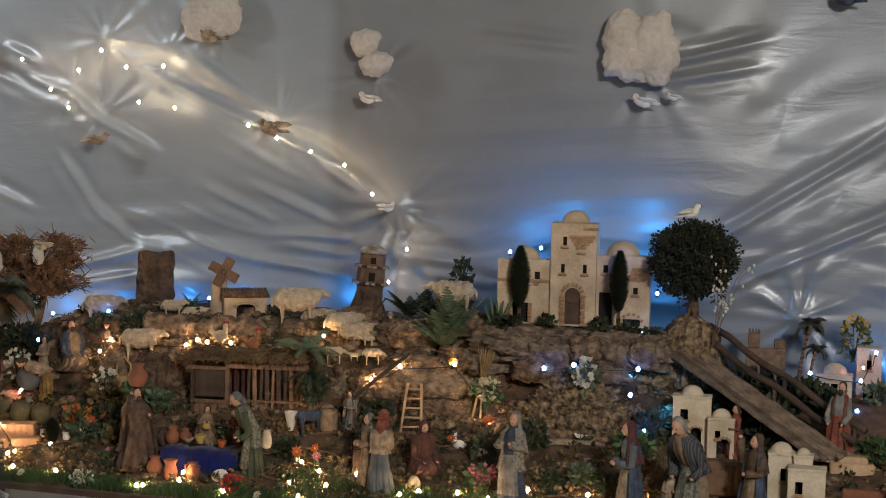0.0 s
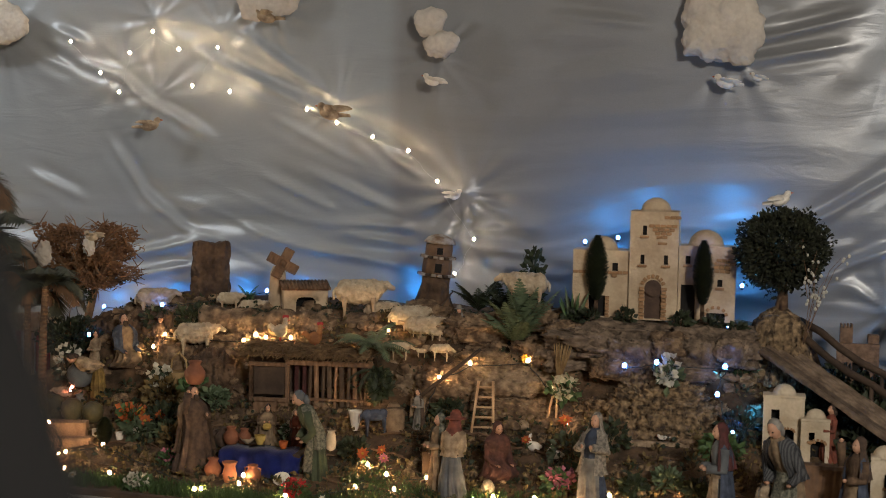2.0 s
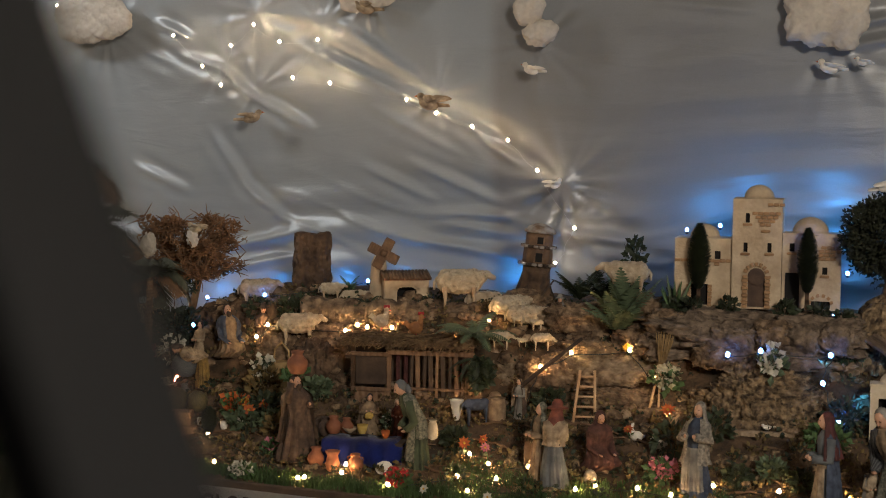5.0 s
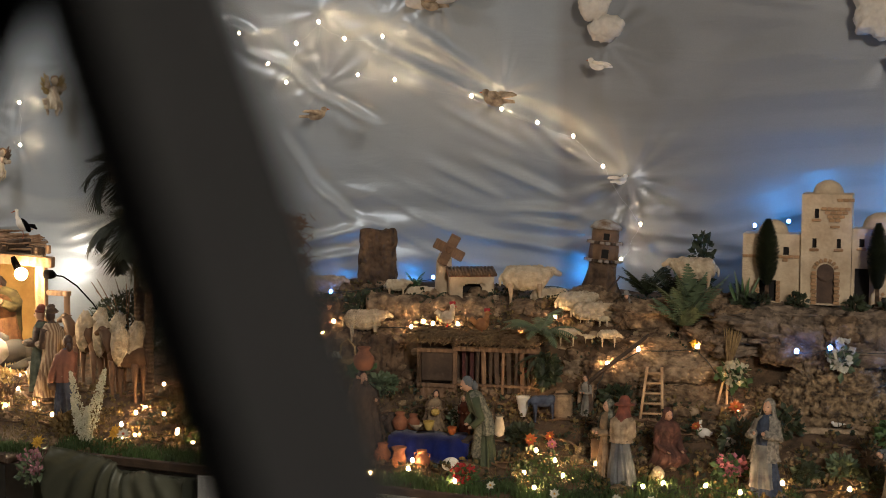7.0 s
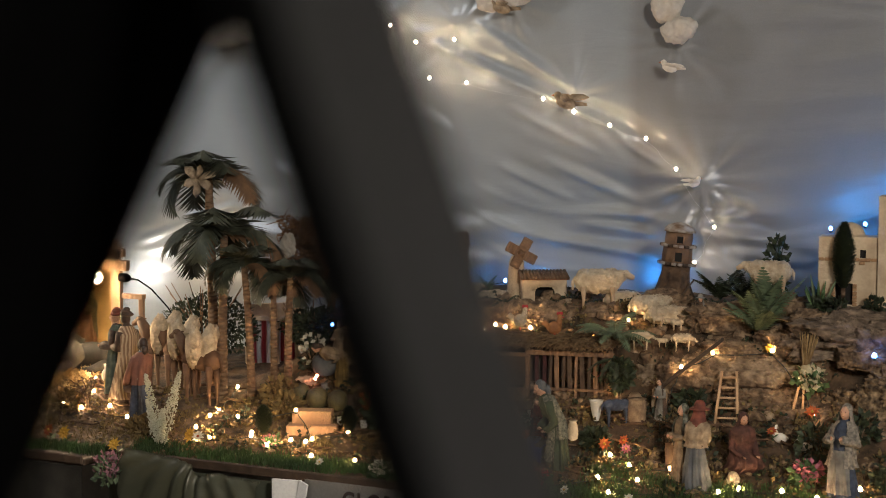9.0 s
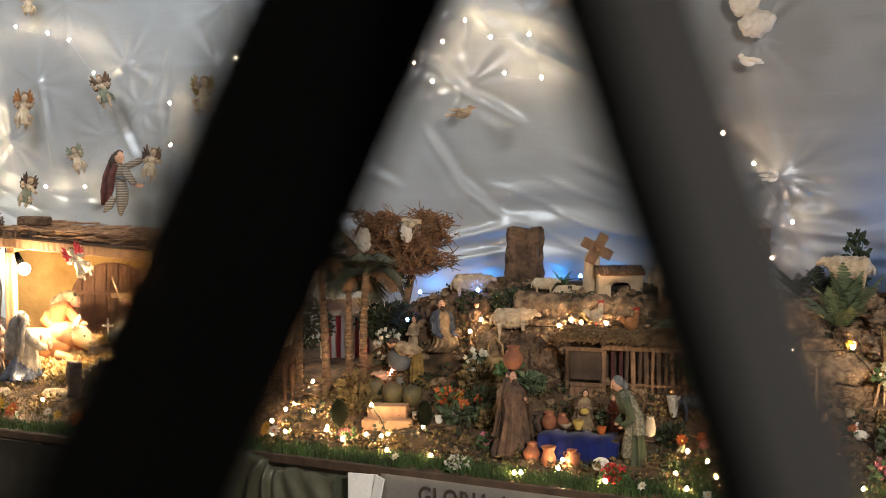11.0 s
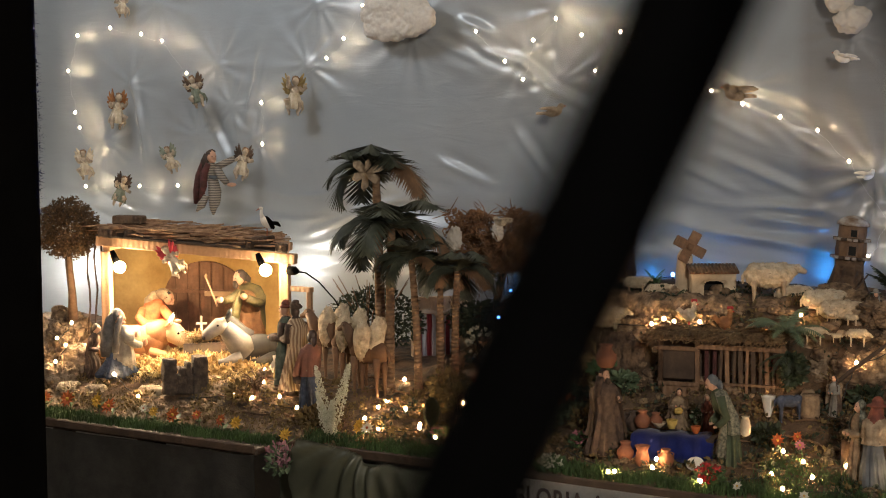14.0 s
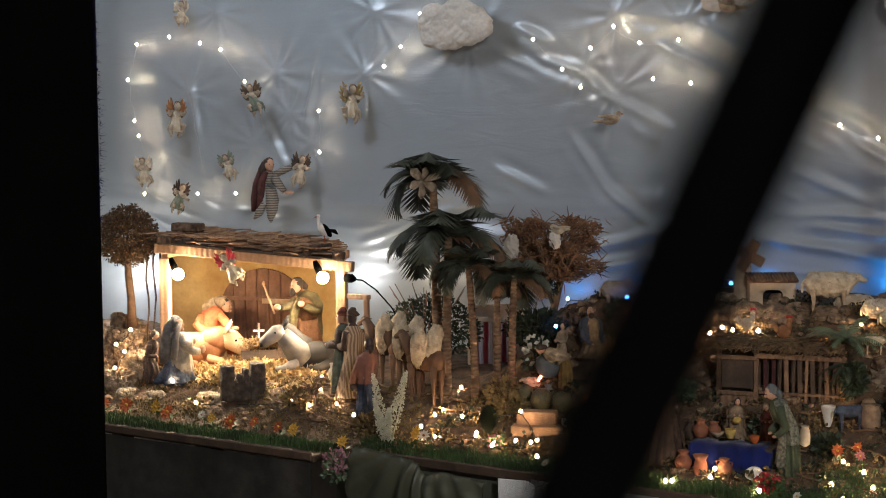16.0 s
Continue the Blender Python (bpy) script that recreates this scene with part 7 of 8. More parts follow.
for cx, cz, r in ((-.06, .30, .026), (.06, .33, .020)):
    bm = bmesh.new()
    ball(bm, (cx, -.08, cz), (r * .7, r * .5, r * 1.4), 40, 28, rough=.42, freq=9)
    part("cotton_tuft", bm, COTTON, dry, "tuft of white cotton")
for cx, cz in ((-.085, .215), (.02, .175)):
    bm = bmesh.new()
    leaves(bm, (cx, -.03, cz), (.022, .02, .024), 160, .010, rnd, hollow=0)
    part("leaf_clump", bm, LEAF_DARK, dry, "dark green leaf clump", smooth=False)
bird((-2.305, 3.71, 1.295), .055, WOOL_PALE, "cream bird perched in the dry tree", 170, .3)
round_tree(-3.70, 3.49, .955, .235, .090, MOSS_TREE, "round dry brown toy tree on the rock pile", 19, 7500, .009, TWIG, lean=(-.012, 0), flat=1.0)
part_vines = thing("dry_vine", pose(-3.60, 3.52, .86), "dark dry vine climbing beside the stable", "vine")
bm = bmesh.new()
for k in range(3):
    pts = [(.006 * math.sin(j * 1.7 + k) - .02 * k, -.01 * k, .05 * j) for j in range(8)]
    tube(bm, pts, .003, 5)
part("stem", bm, BARK, part_vines)

# ---- stable ----
S = pose(-3.575, 3.512, .835, 0, 0, 17.5)
stable = thing("stable", S, "open wooden stable lit warm with a twig roof", "stable")
W_ = .575
for lx, ly in ((.0, 0), (W_, 0)):
    part("post", boxed((lx, ly, .172), (.030, .024, .35), bevel=.002), STABLE_WOOD, stable, smooth=False)
part("beam", boxed((W_ / 2 + .005, -.004, .356), (W_ + .066, .028, .030), (0, 4.2, 0), .002), STABLE_WOOD, stable, smooth=False)
part("beam", boxed((W_ / 2 - .06, .30, .358), (W_ - .06, .024, .026), (0, 3.2, 0), .002), STABLE_WOOD, stable, smooth=False)
for lx, tw in ((.0, 0), (W_ - .065, 24)):
    part("side_beam", boxed((lx, .15, .362), (.026, .30, .026), (0, 0, tw), .002), STABLE_WOOD, stable, smooth=False)
bm = bmesh.new()
pierced(bm, -.17, W_ - .125, 0, .350, .318, .330, [])
part("back_wall", bm, YELLOW, stable, "yellow plastered back wall", smooth=False)
bm = bmesh.new()
for k in range(7):
    x0 = .066 + .041 * k
    pl = boxed((x0, .311, .1), (.0395, .010, .2), bevel=.0015)
    bmesh.ops.subdivide_edges(pl, edges=[e for e in pl.edges if e.calc_length() > .03 and abs(e.verts[0].co.z - e.verts[1].co.z) < .01 and e.verts[0].co.z > .1], cuts=3)
    for q in pl.verts:
        if q.co.z > .1:
            xc = max(-1, min(1, (q.co.x - .189) / .147))
            q.co.z = .165 + .127 * math.sqrt(max(0, 1 - xc * xc)) - (.2 - q.co.z)
    part("door_plank", pl, DOOR_WOOD, stable, smooth=False)
bm.free()
part("door_rail", boxed((.189, .303, .195), (.28, .008, .012), bevel=.001), DOOR_WOOD, stable, smooth=False)
part("latch_bar", boxed((.240, .299, .189), (.10, .010, .016), bevel=.001), WOOD_PALE, stable, "pale wooden latch bar", smooth=False)
bm = bmesh.new()
corners = [(-.02, -.03), (W_ + .02, -.03), (W_ - .12, .30), (-.02, .30)]
low_ = [bm.verts.new((cx, cy, .372 - .072 * (cx - W_ / 2))) for cx, cy in corners]
high_ = [bm.verts.new((cx, cy, .377 - .072 * (cx - W_ / 2))) for cx, cy in corners]
bm.faces.new(low_[::-1])
bm.faces.new(high_)
for k in range(4):
    bm.faces.new((low_[k], low_[(k + 1) % 4], high_[(k + 1) % 4], high_[k]))
part("roof_board", bm, WOOD_DARK, stable, smooth=False)
inv = S.inverted()
w0, w1 = inv @ Vector((-2.975, 3.66, 1.082)), inv @ Vector((-2.918, 3.66, 1.079))
for c, z_ in (((w0 + w1) / 2, None), (w1, 1)):
    if z_:
        part("wing_post", boxed((c.x, c.y, c.z / 2), (.014, .016, c.z), bevel=.001), STABLE_WOOD, stable, smooth=False)
    else:
        part("wing_beam", boxed((c.x, c.y, c.z + .004), (.075, .018, .014), (0, 0, -17), .001), STABLE_WOOD, stable, smooth=False)
rnd = random.Random(11)
bm = bmesh.new()
for k in range(420):
    yy = rnd.uniform(-.03, .30)
    xx = rnd.uniform(-.03, W_ - .03 - .42 * max(0, yy))
    L = rnd.uniform(.05, .13)
    zz = .381 + rnd.uniform(0, .026) - .072 * (xx - W_ / 2)
    a = rnd.gauss(0, .30)
    tube(bm, [(xx - L / 2, yy, zz), (xx, yy + L * .1 * a, zz + rnd.uniform(-.002, .004)), (min(xx + L / 2, W_ + .02 - .42 * max(0, yy)), yy + L * .5 * a, zz + rnd.uniform(-.008, .008))], rnd.uniform(.0014, .003), 5)
part("twig_layer", bm, mat("roof_twigs", (.40, .24, .13), (.17, .09, .05), 40, .9, .3), stable, "brown twigs laid along the roof")
for c, s, r in (((.030, .10, .436), (.095, .05, .026), 1), ((.012, -.012, .402), (.050, .04, .026), 4), ((.085, -.010, .400), (.034, .03, .026), 2), ((.470, -.010, .374), (.022, .03, .026), 4), ((.500, .02, .386), (.060, .05, .022), -4), ((.570, -.012, .366), (.034, .03, .024), 4)):
    part("bark_piece", boxed(c, s, (0, r, 3), .004), BARK, stable, smooth=False)
for lx, ly in ((.060, -.034), (.530, -.040)):
    q = S @ Vector((lx, ly, .302))
    bulb = thing("spot_lamp", pose(*q), "bright warm bulb in a black holder under the stable roof", "lamp", "stable bulbs")
    bm = bmesh.new()
    tube(bm, [(-.026, -.004, .048), (-.018, -.004, .032), (-.010, -.002, .016)], [.007, .010, .011], 12)
    part("holder", bm, BLACK, bulb)
    bm = bmesh.new()
    ball(bm, (0, 0, 0), .018, 16, 10)
    bo = part("glass", bm, BULB_BIG, bulb)
    bo.visible_shadow = False
q = S @ Vector((W_ + .03, -.02, .30))
holder = thing("lamp_holder", pose(*q), "black bulb holder with a trailing cable outside the stable", "lamp")
bm = bmesh.new()
tube(bm, [(-.012, 0, 0), (.01, 0, 0), (.022, 0, -.002)], [.013, .013, .006], 12)
part("socket", bm, BLACK, holder)
bm = bmesh.new()
tube(bm, [(.02, 0, -.002), (.05, .0, -.004), (.09, .01, -.03), (.13, .03, -.08), (.16, .06, -.15), (.18, .1, -.29)], .0025, 6)
part("cable", bm, BLACK, holder)

bm = bmesh.new()
lathe(bm, [(.066, 0), (.070, .012), (.060, .045), (.050, .078), (.044, .098)], 60, c=(-.012, 0, 0), sy=.8, folds=9, amp=.14)
tube(bm, [(-.016, .004, .080), (-.016, .004, .105), (-.008, 0, .126), (.010, -.004, .143), (.018, -.006, .152)], [.034, .037, .035, .024, .012], 20)
for pts in ([(-.040, -.010, .128), (-.054, -.026, .104), (-.036, -.046, .084), (-.004, -.056, .082)], [(.016, -.016, .132), (.032, -.034, .112), (.044, -.048, .096), (.050, -.056, .092)]):
    tube(bm, pts, [.013, .0155, .0145, .011], 12)
    ball(bm, Vector(pts[-1]) + Vector((.012, -.003, .002)), (.012, .008, .007), 10, 7, mi=2)
tube(bm, [(-.022, -.060, .082), (.010, -.064, .078), (.042, -.060, .088), (.056, -.056, .070)], [.010, .012, .013, .008], 10, mi=1, flat=.6)
head(bm, (.036, -.010, .161), .0185, (.85, -.42, -.28), 2, 3)
ball(bm, (.025, .0, .171), (.028, .026, .020), 20, 12, mi=1, m=Matrix.Rotation(radians(22), 3, "Y"))
tube(bm, [(.018, .004, .176), (-.006, .008, .168), (-.026, .010, .150), (-.034, .012, .132)], [.016, .019, .019, .009], 16, mi=1, flat=.7)
modelled("figurine", bm, [ORANGE_ROBE, CREAM_ROBE, SKIN, HAIR], -3.548, 3.70, land(-3.548, 3.70) - .002, "kneeling Madonna figurine in orange robe and cream veil")
bm = bmesh.new()
lathe(bm, [(.046, 0), (.050, .02), (.043, .07), (.037, .12), (.032, .16)], 60, c=(.010, 0, 0), sy=.8, folds=8, amp=.16)
tube(bm, [(.012, .0, .130), (.010, 0, .168), (.002, -.002, .192), (-.006, -.004, .207), (-.012, -.006, .222)], [.032, .035, .032, .020, .011], 20)
# mantle over the shoulders and the near arm
tube(bm, [(-.018, -.014, .204), (.010, -.018, .208), (.032, -.012, .196), (.044, -.010, .172), (.046, -.016, .146)], [.010, .015, .018, .018, .012], 16, mi=1)
tube(bm, [(.034, .010, .196), (.042, .012, .150), (.044, .012, .090), (.040, .010, .030)], [.012, .018, .019, .016], 14, mi=1, flat=.7)
tube(bm, [(-.008, -.026, .196), (-.026, -.030, .160), (-.034, -.030, .110), (-.032, -.026, .060)], [.012, .016, .015, .011], 12, mi=1, flat=.6)
tube(bm, [(.044, -.016, .160), (.028, -.038, .162), (.004, -.044, .176)], [.015, .015, .011], 12, mi=1)
tube(bm, [(-.020, -.010, .192), (-.044, -.026, .172), (-.066, -.032, .168)], [.012, .013, .010], 12, mi=1)
for p in ((-.006, -.047, .182), (-.078, -.034, .172)):
    ball(bm, p, (.011, .009, .010), 10, 7, mi=2)
head(bm, (-.020, -.010, .234), .0195, (-.85, -.45, -.15), 2, 3)
ball(bm, (-.031, -.018, .216), (.009, .009, .013), 12, 8, rough=.2, mi=3)
tube(bm, [(-.008, .004, .240), (.004, .008, .226), (.006, .008, .210)], [.016, .015, .008], 10, mi=3)
modelled("figurine", bm, [mat("brown_rust_cloth", (.22, .10, .04), (.11, .048, .02), 55, .8, .6), mat("olive_ochre_cloth", (.10, .078, .026), (.045, .034, .012), 55, .75, .6), SKIN, HAIR], -3.218, 3.735, land(-3.218, 3.735) - .002, "bearded saint figurine in olive cloak and brown robe")
bm = bmesh.new()
tube(bm, [(.03, 0, 0), (0, 0, .06), (-.012, 0, .085)], .0028, 6)
ball(bm, (-.013, 0, .090), (.005, .004, .008), 8, 6)
ob = link("staff", bm, WOOD_PALE)
ob.matrix_world = pose(-3.318, 3.685, 1.012)
tagged(ob, "pale flowering staff held by the saint figurine", "staff")
bm = bmesh.new()
ball(bm, (-.062, .006, .046), (.082, .050, .054), 26, 16, rough=.06)
ball(bm, (-.105, .004, .046), (.044, .046, .050), 20, 12)
ball(bm, (-.004, 0, .054), (.052, .046, .050), 22, 14, rough=.05)
tube(bm, [(.0, 0, .066), (.030, -.010, .078), (.052, -.018, .080)], [.044, .038, .032], 16)
tube(bm, [(.044, -.018, .086), (.066, -.024, .076), (.092, -.030, .056), (.108, -.034, .044), (.114, -.036, .040)], [.030, .033, .026, .022, .012], 16, mi=1, flat=.9)
ball(bm, (.110, -.036, .043), (.010, .012, .012), 10, 7, mi=1)
for sg in (-1, 1):
    tube(bm, [(.046, -.016 + sg * .020, .100), (.046, -.014 + sg * .036, .104), (.042, -.014 + sg * .046, .100)], [.006, .010, .003], 8, flat=.5)
    tube(bm, [(.054, -.018 + sg * .014, .106), (.058, -.018 + sg * .030, .118), (.068, -.018 + sg * .032, .136)], [.007, .005, .0015], 8, mi=2)
    ball(bm, (.078, -.026 + sg * .026, .078), .0035, 6, 5, mi=3)
tube(bm, [(-.008, -.036, .022), (.034, -.048, .012), (.058, -.046, .008), (.030, -.050, .006)], [.018, .013, .010, .009], 10)
tube(bm, [(-.110, -.034, .026), (-.070, -.052, .012), (-.040, -.050, .008)], [.022, .014, .010], 10)
tube(bm, [(-.146, .0, .06), (-.156, -.01, .03), (-.150, -.03, .008)], [.008, .006, .008], 8)
modelled("ox_figurine", bm, [BROWN_COAT, mat("fawn_face", (.52, .37, .23), (.38, .24, .13), 22, .7, .2), WHITE, BLACK], -3.478, 3.600, land(-3.478, 3.60) + .004, "brown ox figurine with pale face lying beside the manger", "animal", "animals of the crib", fold=.0008)
bm = bmesh.new()
ball(bm, (.052, .006, .040), (.078, .044, .046), 26, 16, rough=.05)
ball(bm, (.100, .004, .042), (.040, .042, .046), 20, 12)
tube(bm, [(.020, -.004, .036), (-.006, -.010, .062), (-.032, -.014, .096), (-.046, -.016, .116)], [.040, .038, .029, .022], 18, mi=1)
tube(bm, [(-.042, -.016, .120), (-.062, -.020, .116), (-.086, -.026, .100), (-.102, -.030, .088), (-.107, -.031, .084)], [.023, .026, .019, .017, .009], 14, mi=1, flat=.85)
tube(bm, [(-.040, -.006, .142), (-.020, .004, .122), (.004, .010, .092), (.034, .012, .078)], [.010, .018, .022, .020], 12, flat=.7)
ball(bm, (-.106, -.031, .086), (.008, .011, .009), 10, 7)
for sg in (-1, 1):
    tube(bm, [(-.040, -.014 + sg * .012, .136), (-.030, -.012 + sg * .018, .152), (-.026, -.010 + sg * .018, .166)], [.006, .009, .002], 8, flat=.5)
    ball(bm, (-.066, -.020 + sg * .021, .120), .0032, 6, 5, mi=2)
tube(bm, [(.0, -.034, .026), (-.040, -.044, .012), (-.066, -.042, .008)], [.020, .014, .010], 10, mi=1)
tube(bm, [(.100, -.030, .022), (.060, -.050, .012), (.030, -.050, .008)], [.020, .014, .010], 10)
modelled("donkey", bm, [mat("dark_grey_hide", (.038, .034, .030), (.018, .016, .014), 22, .7, .2), mat("pale_grey_hide", (.22, .20, .175), (.12, .107, .092), 26, .7, .2), BLACK], -3.150, 3.625, land(-3.15, 3.625) + .004, "grey and white donkey figurine lying by the manger", "animal", "animals of the crib", fold=.0008)
manger = thing("manger", pose(-3.335, 3.665, land(-3.335, 3.665) + .004, 0, 0, facing(-3.335, 3.665)) @ Matrix.Diagonal((1.5, 1.4, 1.45, 1)), "straw filled manger with a small white cross", "manger")
bm = bmesh.new()
for s in (-1, 1):
    box(bm, (0, s * .022, .018), (.075, .004, .022), (s * 20, 0, 0), .001)
    box(bm, (s * .034, 0, .012), (.005, .04, .028), (0, 0, 0), .001)
part("trough", bm, WOOD_DARK, manger, smooth=False)
bm = bmesh.new()
rnd = random.Random(21)
for _ in range(220):
    c = Vector((rnd.gauss(0, .020), rnd.gauss(0, .012), .030 + rnd.random() * .018))
    dd = Vector((rnd.gauss(0, 1), rnd.gauss(0, 1), rnd.gauss(0, .5))).normalized() * .014
    tube(bm, [c - dd, c + dd * .1 + Vector((0, 0, .003)), c + dd], .0007, 3)
part("hay", bm, STRAW, manger)
bm = bmesh.new()
box(bm, (0, .012, .062), (.004, .003, .040))
box(bm, (0, .012, .066), (.022, .003, .004))
part("cross", bm, WHITE, manger, smooth=False)
bm = bmesh.new()
lathe(bm, [(.058, 0), (.062, .010), (.050, .030), (.038, .052), (.031, .075)], 56, c=(-.004, 0, 0), sy=.8, folds=8, amp=.18)
lathe(bm, [(.038, .02), (.034, .06), (.028, .10), (.027, .13), (.016, .152)], 40, c=(.006, -.006, 0), sy=.8, folds=7, amp=.12, mi=1)
tube(bm, [(.004, -.016, .138), (.022, -.028, .112), (.044, -.034, .098), (.064, -.036, .096)], [.013, .014, .0125, .009], 12, mi=1)
tube(bm, [(.006, -.020, .136), (.022, -.036, .120), (.040, -.040, .120)], [.014, .014, .011], 10, mi=1)
ball(bm, (.072, -.037, .104), (.007, .006, .011), 8, 6, mi=3)
ball(bm, (.047, -.041, .130), (.006, .006, .010), 8, 6, mi=3)
head(bm, (.0, -.008, .176), .0185, (.9, -.35, -.05), 3, 2)
# long veil from the head down the back
ball(bm, (-.008, .002, .183), (.0195, .0185, .0205), 18, 12, mi=2)
tube(bm, [(-.010, 0, .190), (-.024, .002, .170), (-.030, .002, .130), (-.034, .004, .085), (-.036, .004, .060)], [.014, .019, .025, .028, .022], 20, mi=2, flat=.8)
tube(bm, [(.006, -.024, .182), (-.006, -.030, .150), (-.010, -.036, .110), (-.016, -.036, .076)], [.006, .010, .012, .009], 10, mi=2)
tube(bm, [(.010, -.026, .184), (.000, -.034, .150), (-.002, -.042, .110), (-.008, -.042, .074)], .0022, 6, mi=1)
modelled("figurine", bm, [BLUE_ROBE, mat("off_white_cloth", (.30, .27, .22), (.18, .16, .13), 55, .8, .5), mat("dark_grey_veil", (.13, .12, .11), (.065, .06, .055), 55, .8, .5), SKIN], -3.462, 3.445, land(-3.462, 3.445) - .002, "kneeling woman figurine in grey veil and blue skirt, arms raised")
figure(-3.56, 3.42, .185, BROWN_ROBE, BROWN_ROBE, "dark kneeling shepherd boy figurine", "bare", HAIR, turn=60, sit=.3, lean=14, seed=34)
beast(-3.448, 3.335, .055, "pale lamb figurine lying by the grass", WOOL_PALE, WOOL_PALE, 180, "sheep", lying=True)
beast(-3.565, 3.325, .060, "pale lamb figurine lying by the rocks", WOOL_PALE, WOOL_PALE, 10, "sheep", lying=True)
beast(-3.275, 3.36, .058, "pale lamb figurine lying by the grass", WOOL_PALE, WOOL_PALE, 0, "sheep", lying=True)
beast(-3.225, 3.36, .055, "pale lamb figurine lying by the grass", WOOL_PALE, WOOL_PALE, 180, "sheep", lying=True)
pot(-2.985, 3.585, .05, "white jug standing by the stable post", WHITE, prof=[(.2, 0), (.3, .2), (.32, .5), (.16, .75), (.2, 1), (.15, .95)])
figure(-2.875, 3.49, .240, BROWN_ROBE, GREEN_ROBE, "king figurine in dark green cloak bearing a gift", "turban", RED_ROBE, turn=-110, arms="front", seed=41, belt=GOLD_DARK)
figure(-2.812, 3.46, .255, BROWN_ROBE, striped("cream_stripes", (.34, .26, .17), (.17, .11, .065), 40), "king figurine in a cream striped cloak", "turban", BROWN_ROBE, turn=-140, arms="front", seed=42, skin=SKIN_DARK)
figure(-2.695, 3.37, .222, BLUE_ROBE, mat("rust_cape", (.20, .085, .055), (.11, .045, .03), 22, .8, .3), "dark skinned page figurine in rust cape and blue skirt", "bare", SKIN_DARK, skin=SKIN_DARK, turn=-150, arms="low", seed=43, wide=.92, hem=.44, open_cloak=30, belt=CREAM_ROBE)
pot(-2.735, 3.365, .034, "brown jar carried by the page", BROWN_ROBE, z=.868)
for cx, cy, tn in ((-2.775, 3.58, 140), (-2.69, 3.545, 138), (-2.585, 3.485, 135)):
    beast(cx, cy, .152, "kneeling brown camel figurine with white wool load", CAMEL, CAMEL, tn, "camel", extra=WOOL_PALE, group="camels")
bm = bmesh.new()
ball(bm, (0, 0, .052), (.026, .013, .015), 16, 10, m=Matrix.Rotation(radians(52), 3, "Y"))
ball(bm, (.012, 0, .050), (.028, .014, .011), 14, 8, mi=1, m=Matrix.Rotation(radians(56), 3, "Y"))
tube(bm, [(.020, 0, .050), (.040, 0, .046), (.050, 0, .036)], [.007, .010, .003], 8, mi=1, flat=.5)
tube(bm, [(-.010, 0, .066), (-.016, 0, .080), (-.015, 0, .097)], [.009, .006, .0048], 9)
ball(bm, (-.016, 0, .100), (.007, .006, .006), 10, 7)
tube(bm, [(-.021, 0, .099), (-.034, 0, .092)], [.0025, .0006], 6, mi=2)
for sd_ in (-1, 1):
    tube(bm, [(.002, sd_ * .004, .044), (.004, sd_ * .004, .020), (.002, sd_ * .004, -.004)], .0016, 5, mi=2)
ob = link("stork", bm, [WHITE, BLACK, PETAL_ORANGE])
ob.matrix_world = S @ pose(.510, .02, .394, 0, 0, 25) @ Matrix.Scale(.86, 4)
tagged(ob, "white and black stork figurine on the stable roof", "bird", "toy birds")
cherub(S @ Vector((.268, -.042, .345)), .128, "ivory angel ornament with red wings hanging on the stable beam", IVORY, wing=RED_BRIGHT, lean=-32, seed=51)

# ---- ornaments, clouds and birds on the sky cloth ----
for i, (cx, cz, h, m, wg, ln) in enumerate((
        (-4.068, 1.623, .155, IVORY, RUST_ROBE, 6), (-3.681, 1.685, .135, SAGE, TAN_DARK, -16), (-3.291, 1.666, .155, IVORY, GOLD_PALE, 5),
        (-4.215, 1.433, .130, IVORY, IVORY, -6), (-4.075, 1.345, .135, SAGE, BROWN_ROBE, 18), (-3.800, 1.455, .115, IVORY, SAGE, -18),
        (-3.521, 1.445, .135, IVORY, BROWN_ROBE, 14), (-4.047, 1.985, .11, IVORY, IVORY, 0))):
    cherub((cx, 4.075 + (.024 if h < .112 else 0), cz), h, "small winged cherub ornament hung on the sky cloth", m, 6 * (-1) ** i, ln, wg, 60 + i)
bm = bmesh.new()
tube(bm, [(.006, .0, -.016), (.006, .0, .0), (.010, 0, .024), (.012, -.002, .060), (.006, -.002, .096), (.0, 0, .120), (.002, 0, .146), (.002, 0, .160)], [.004, .012, .022, .024, .020, .018, .022, .010], 24, flat=.8)
tube(bm, [(-.050, .0, -.004), (-.034, -.006, .016), (-.020, -.004, .05)], [.003, .014, .014], 10)
tube(bm, [(-.022, .012, .164), (-.036, .014, .114), (-.042, .014, .064), (-.046, .012, .020)], [.012, .020, .023, .016], 16, mi=1, flat=.5)
tube(bm, [(-.008, -.018, .156), (-.024, -.016, .120), (-.026, -.012, .080), (-.036, -.006, .030)], [.012, .015, .014, .008], 12, mi=1, flat=.7)
tube(bm, [(-.006, -.020, .112), (.014, -.026, .108), (.026, -.016, .112)], [.006, .007, .005], 8, mi=4)
tube(bm, [(.022, -.008, .146), (.044, -.022, .156), (.074, -.032, .170), (.104, -.040, .180)], [.011, .012, .010, .007], 12)
tube(bm, [(.020, -.012, .138), (.034, -.028, .112), (.052, -.040, .090)], [.014, .014, .010], 12)
ball(bm, (.112, -.042, .183), (.012, .006, .007), 10, 7, mi=2)
ball(bm, (.066, -.044, .086), (.016, .008, .007), 10, 7, mi=2)
head(bm, (.004, -.006, .178), .0185, (.45, -.85, -.1), 2, 3)
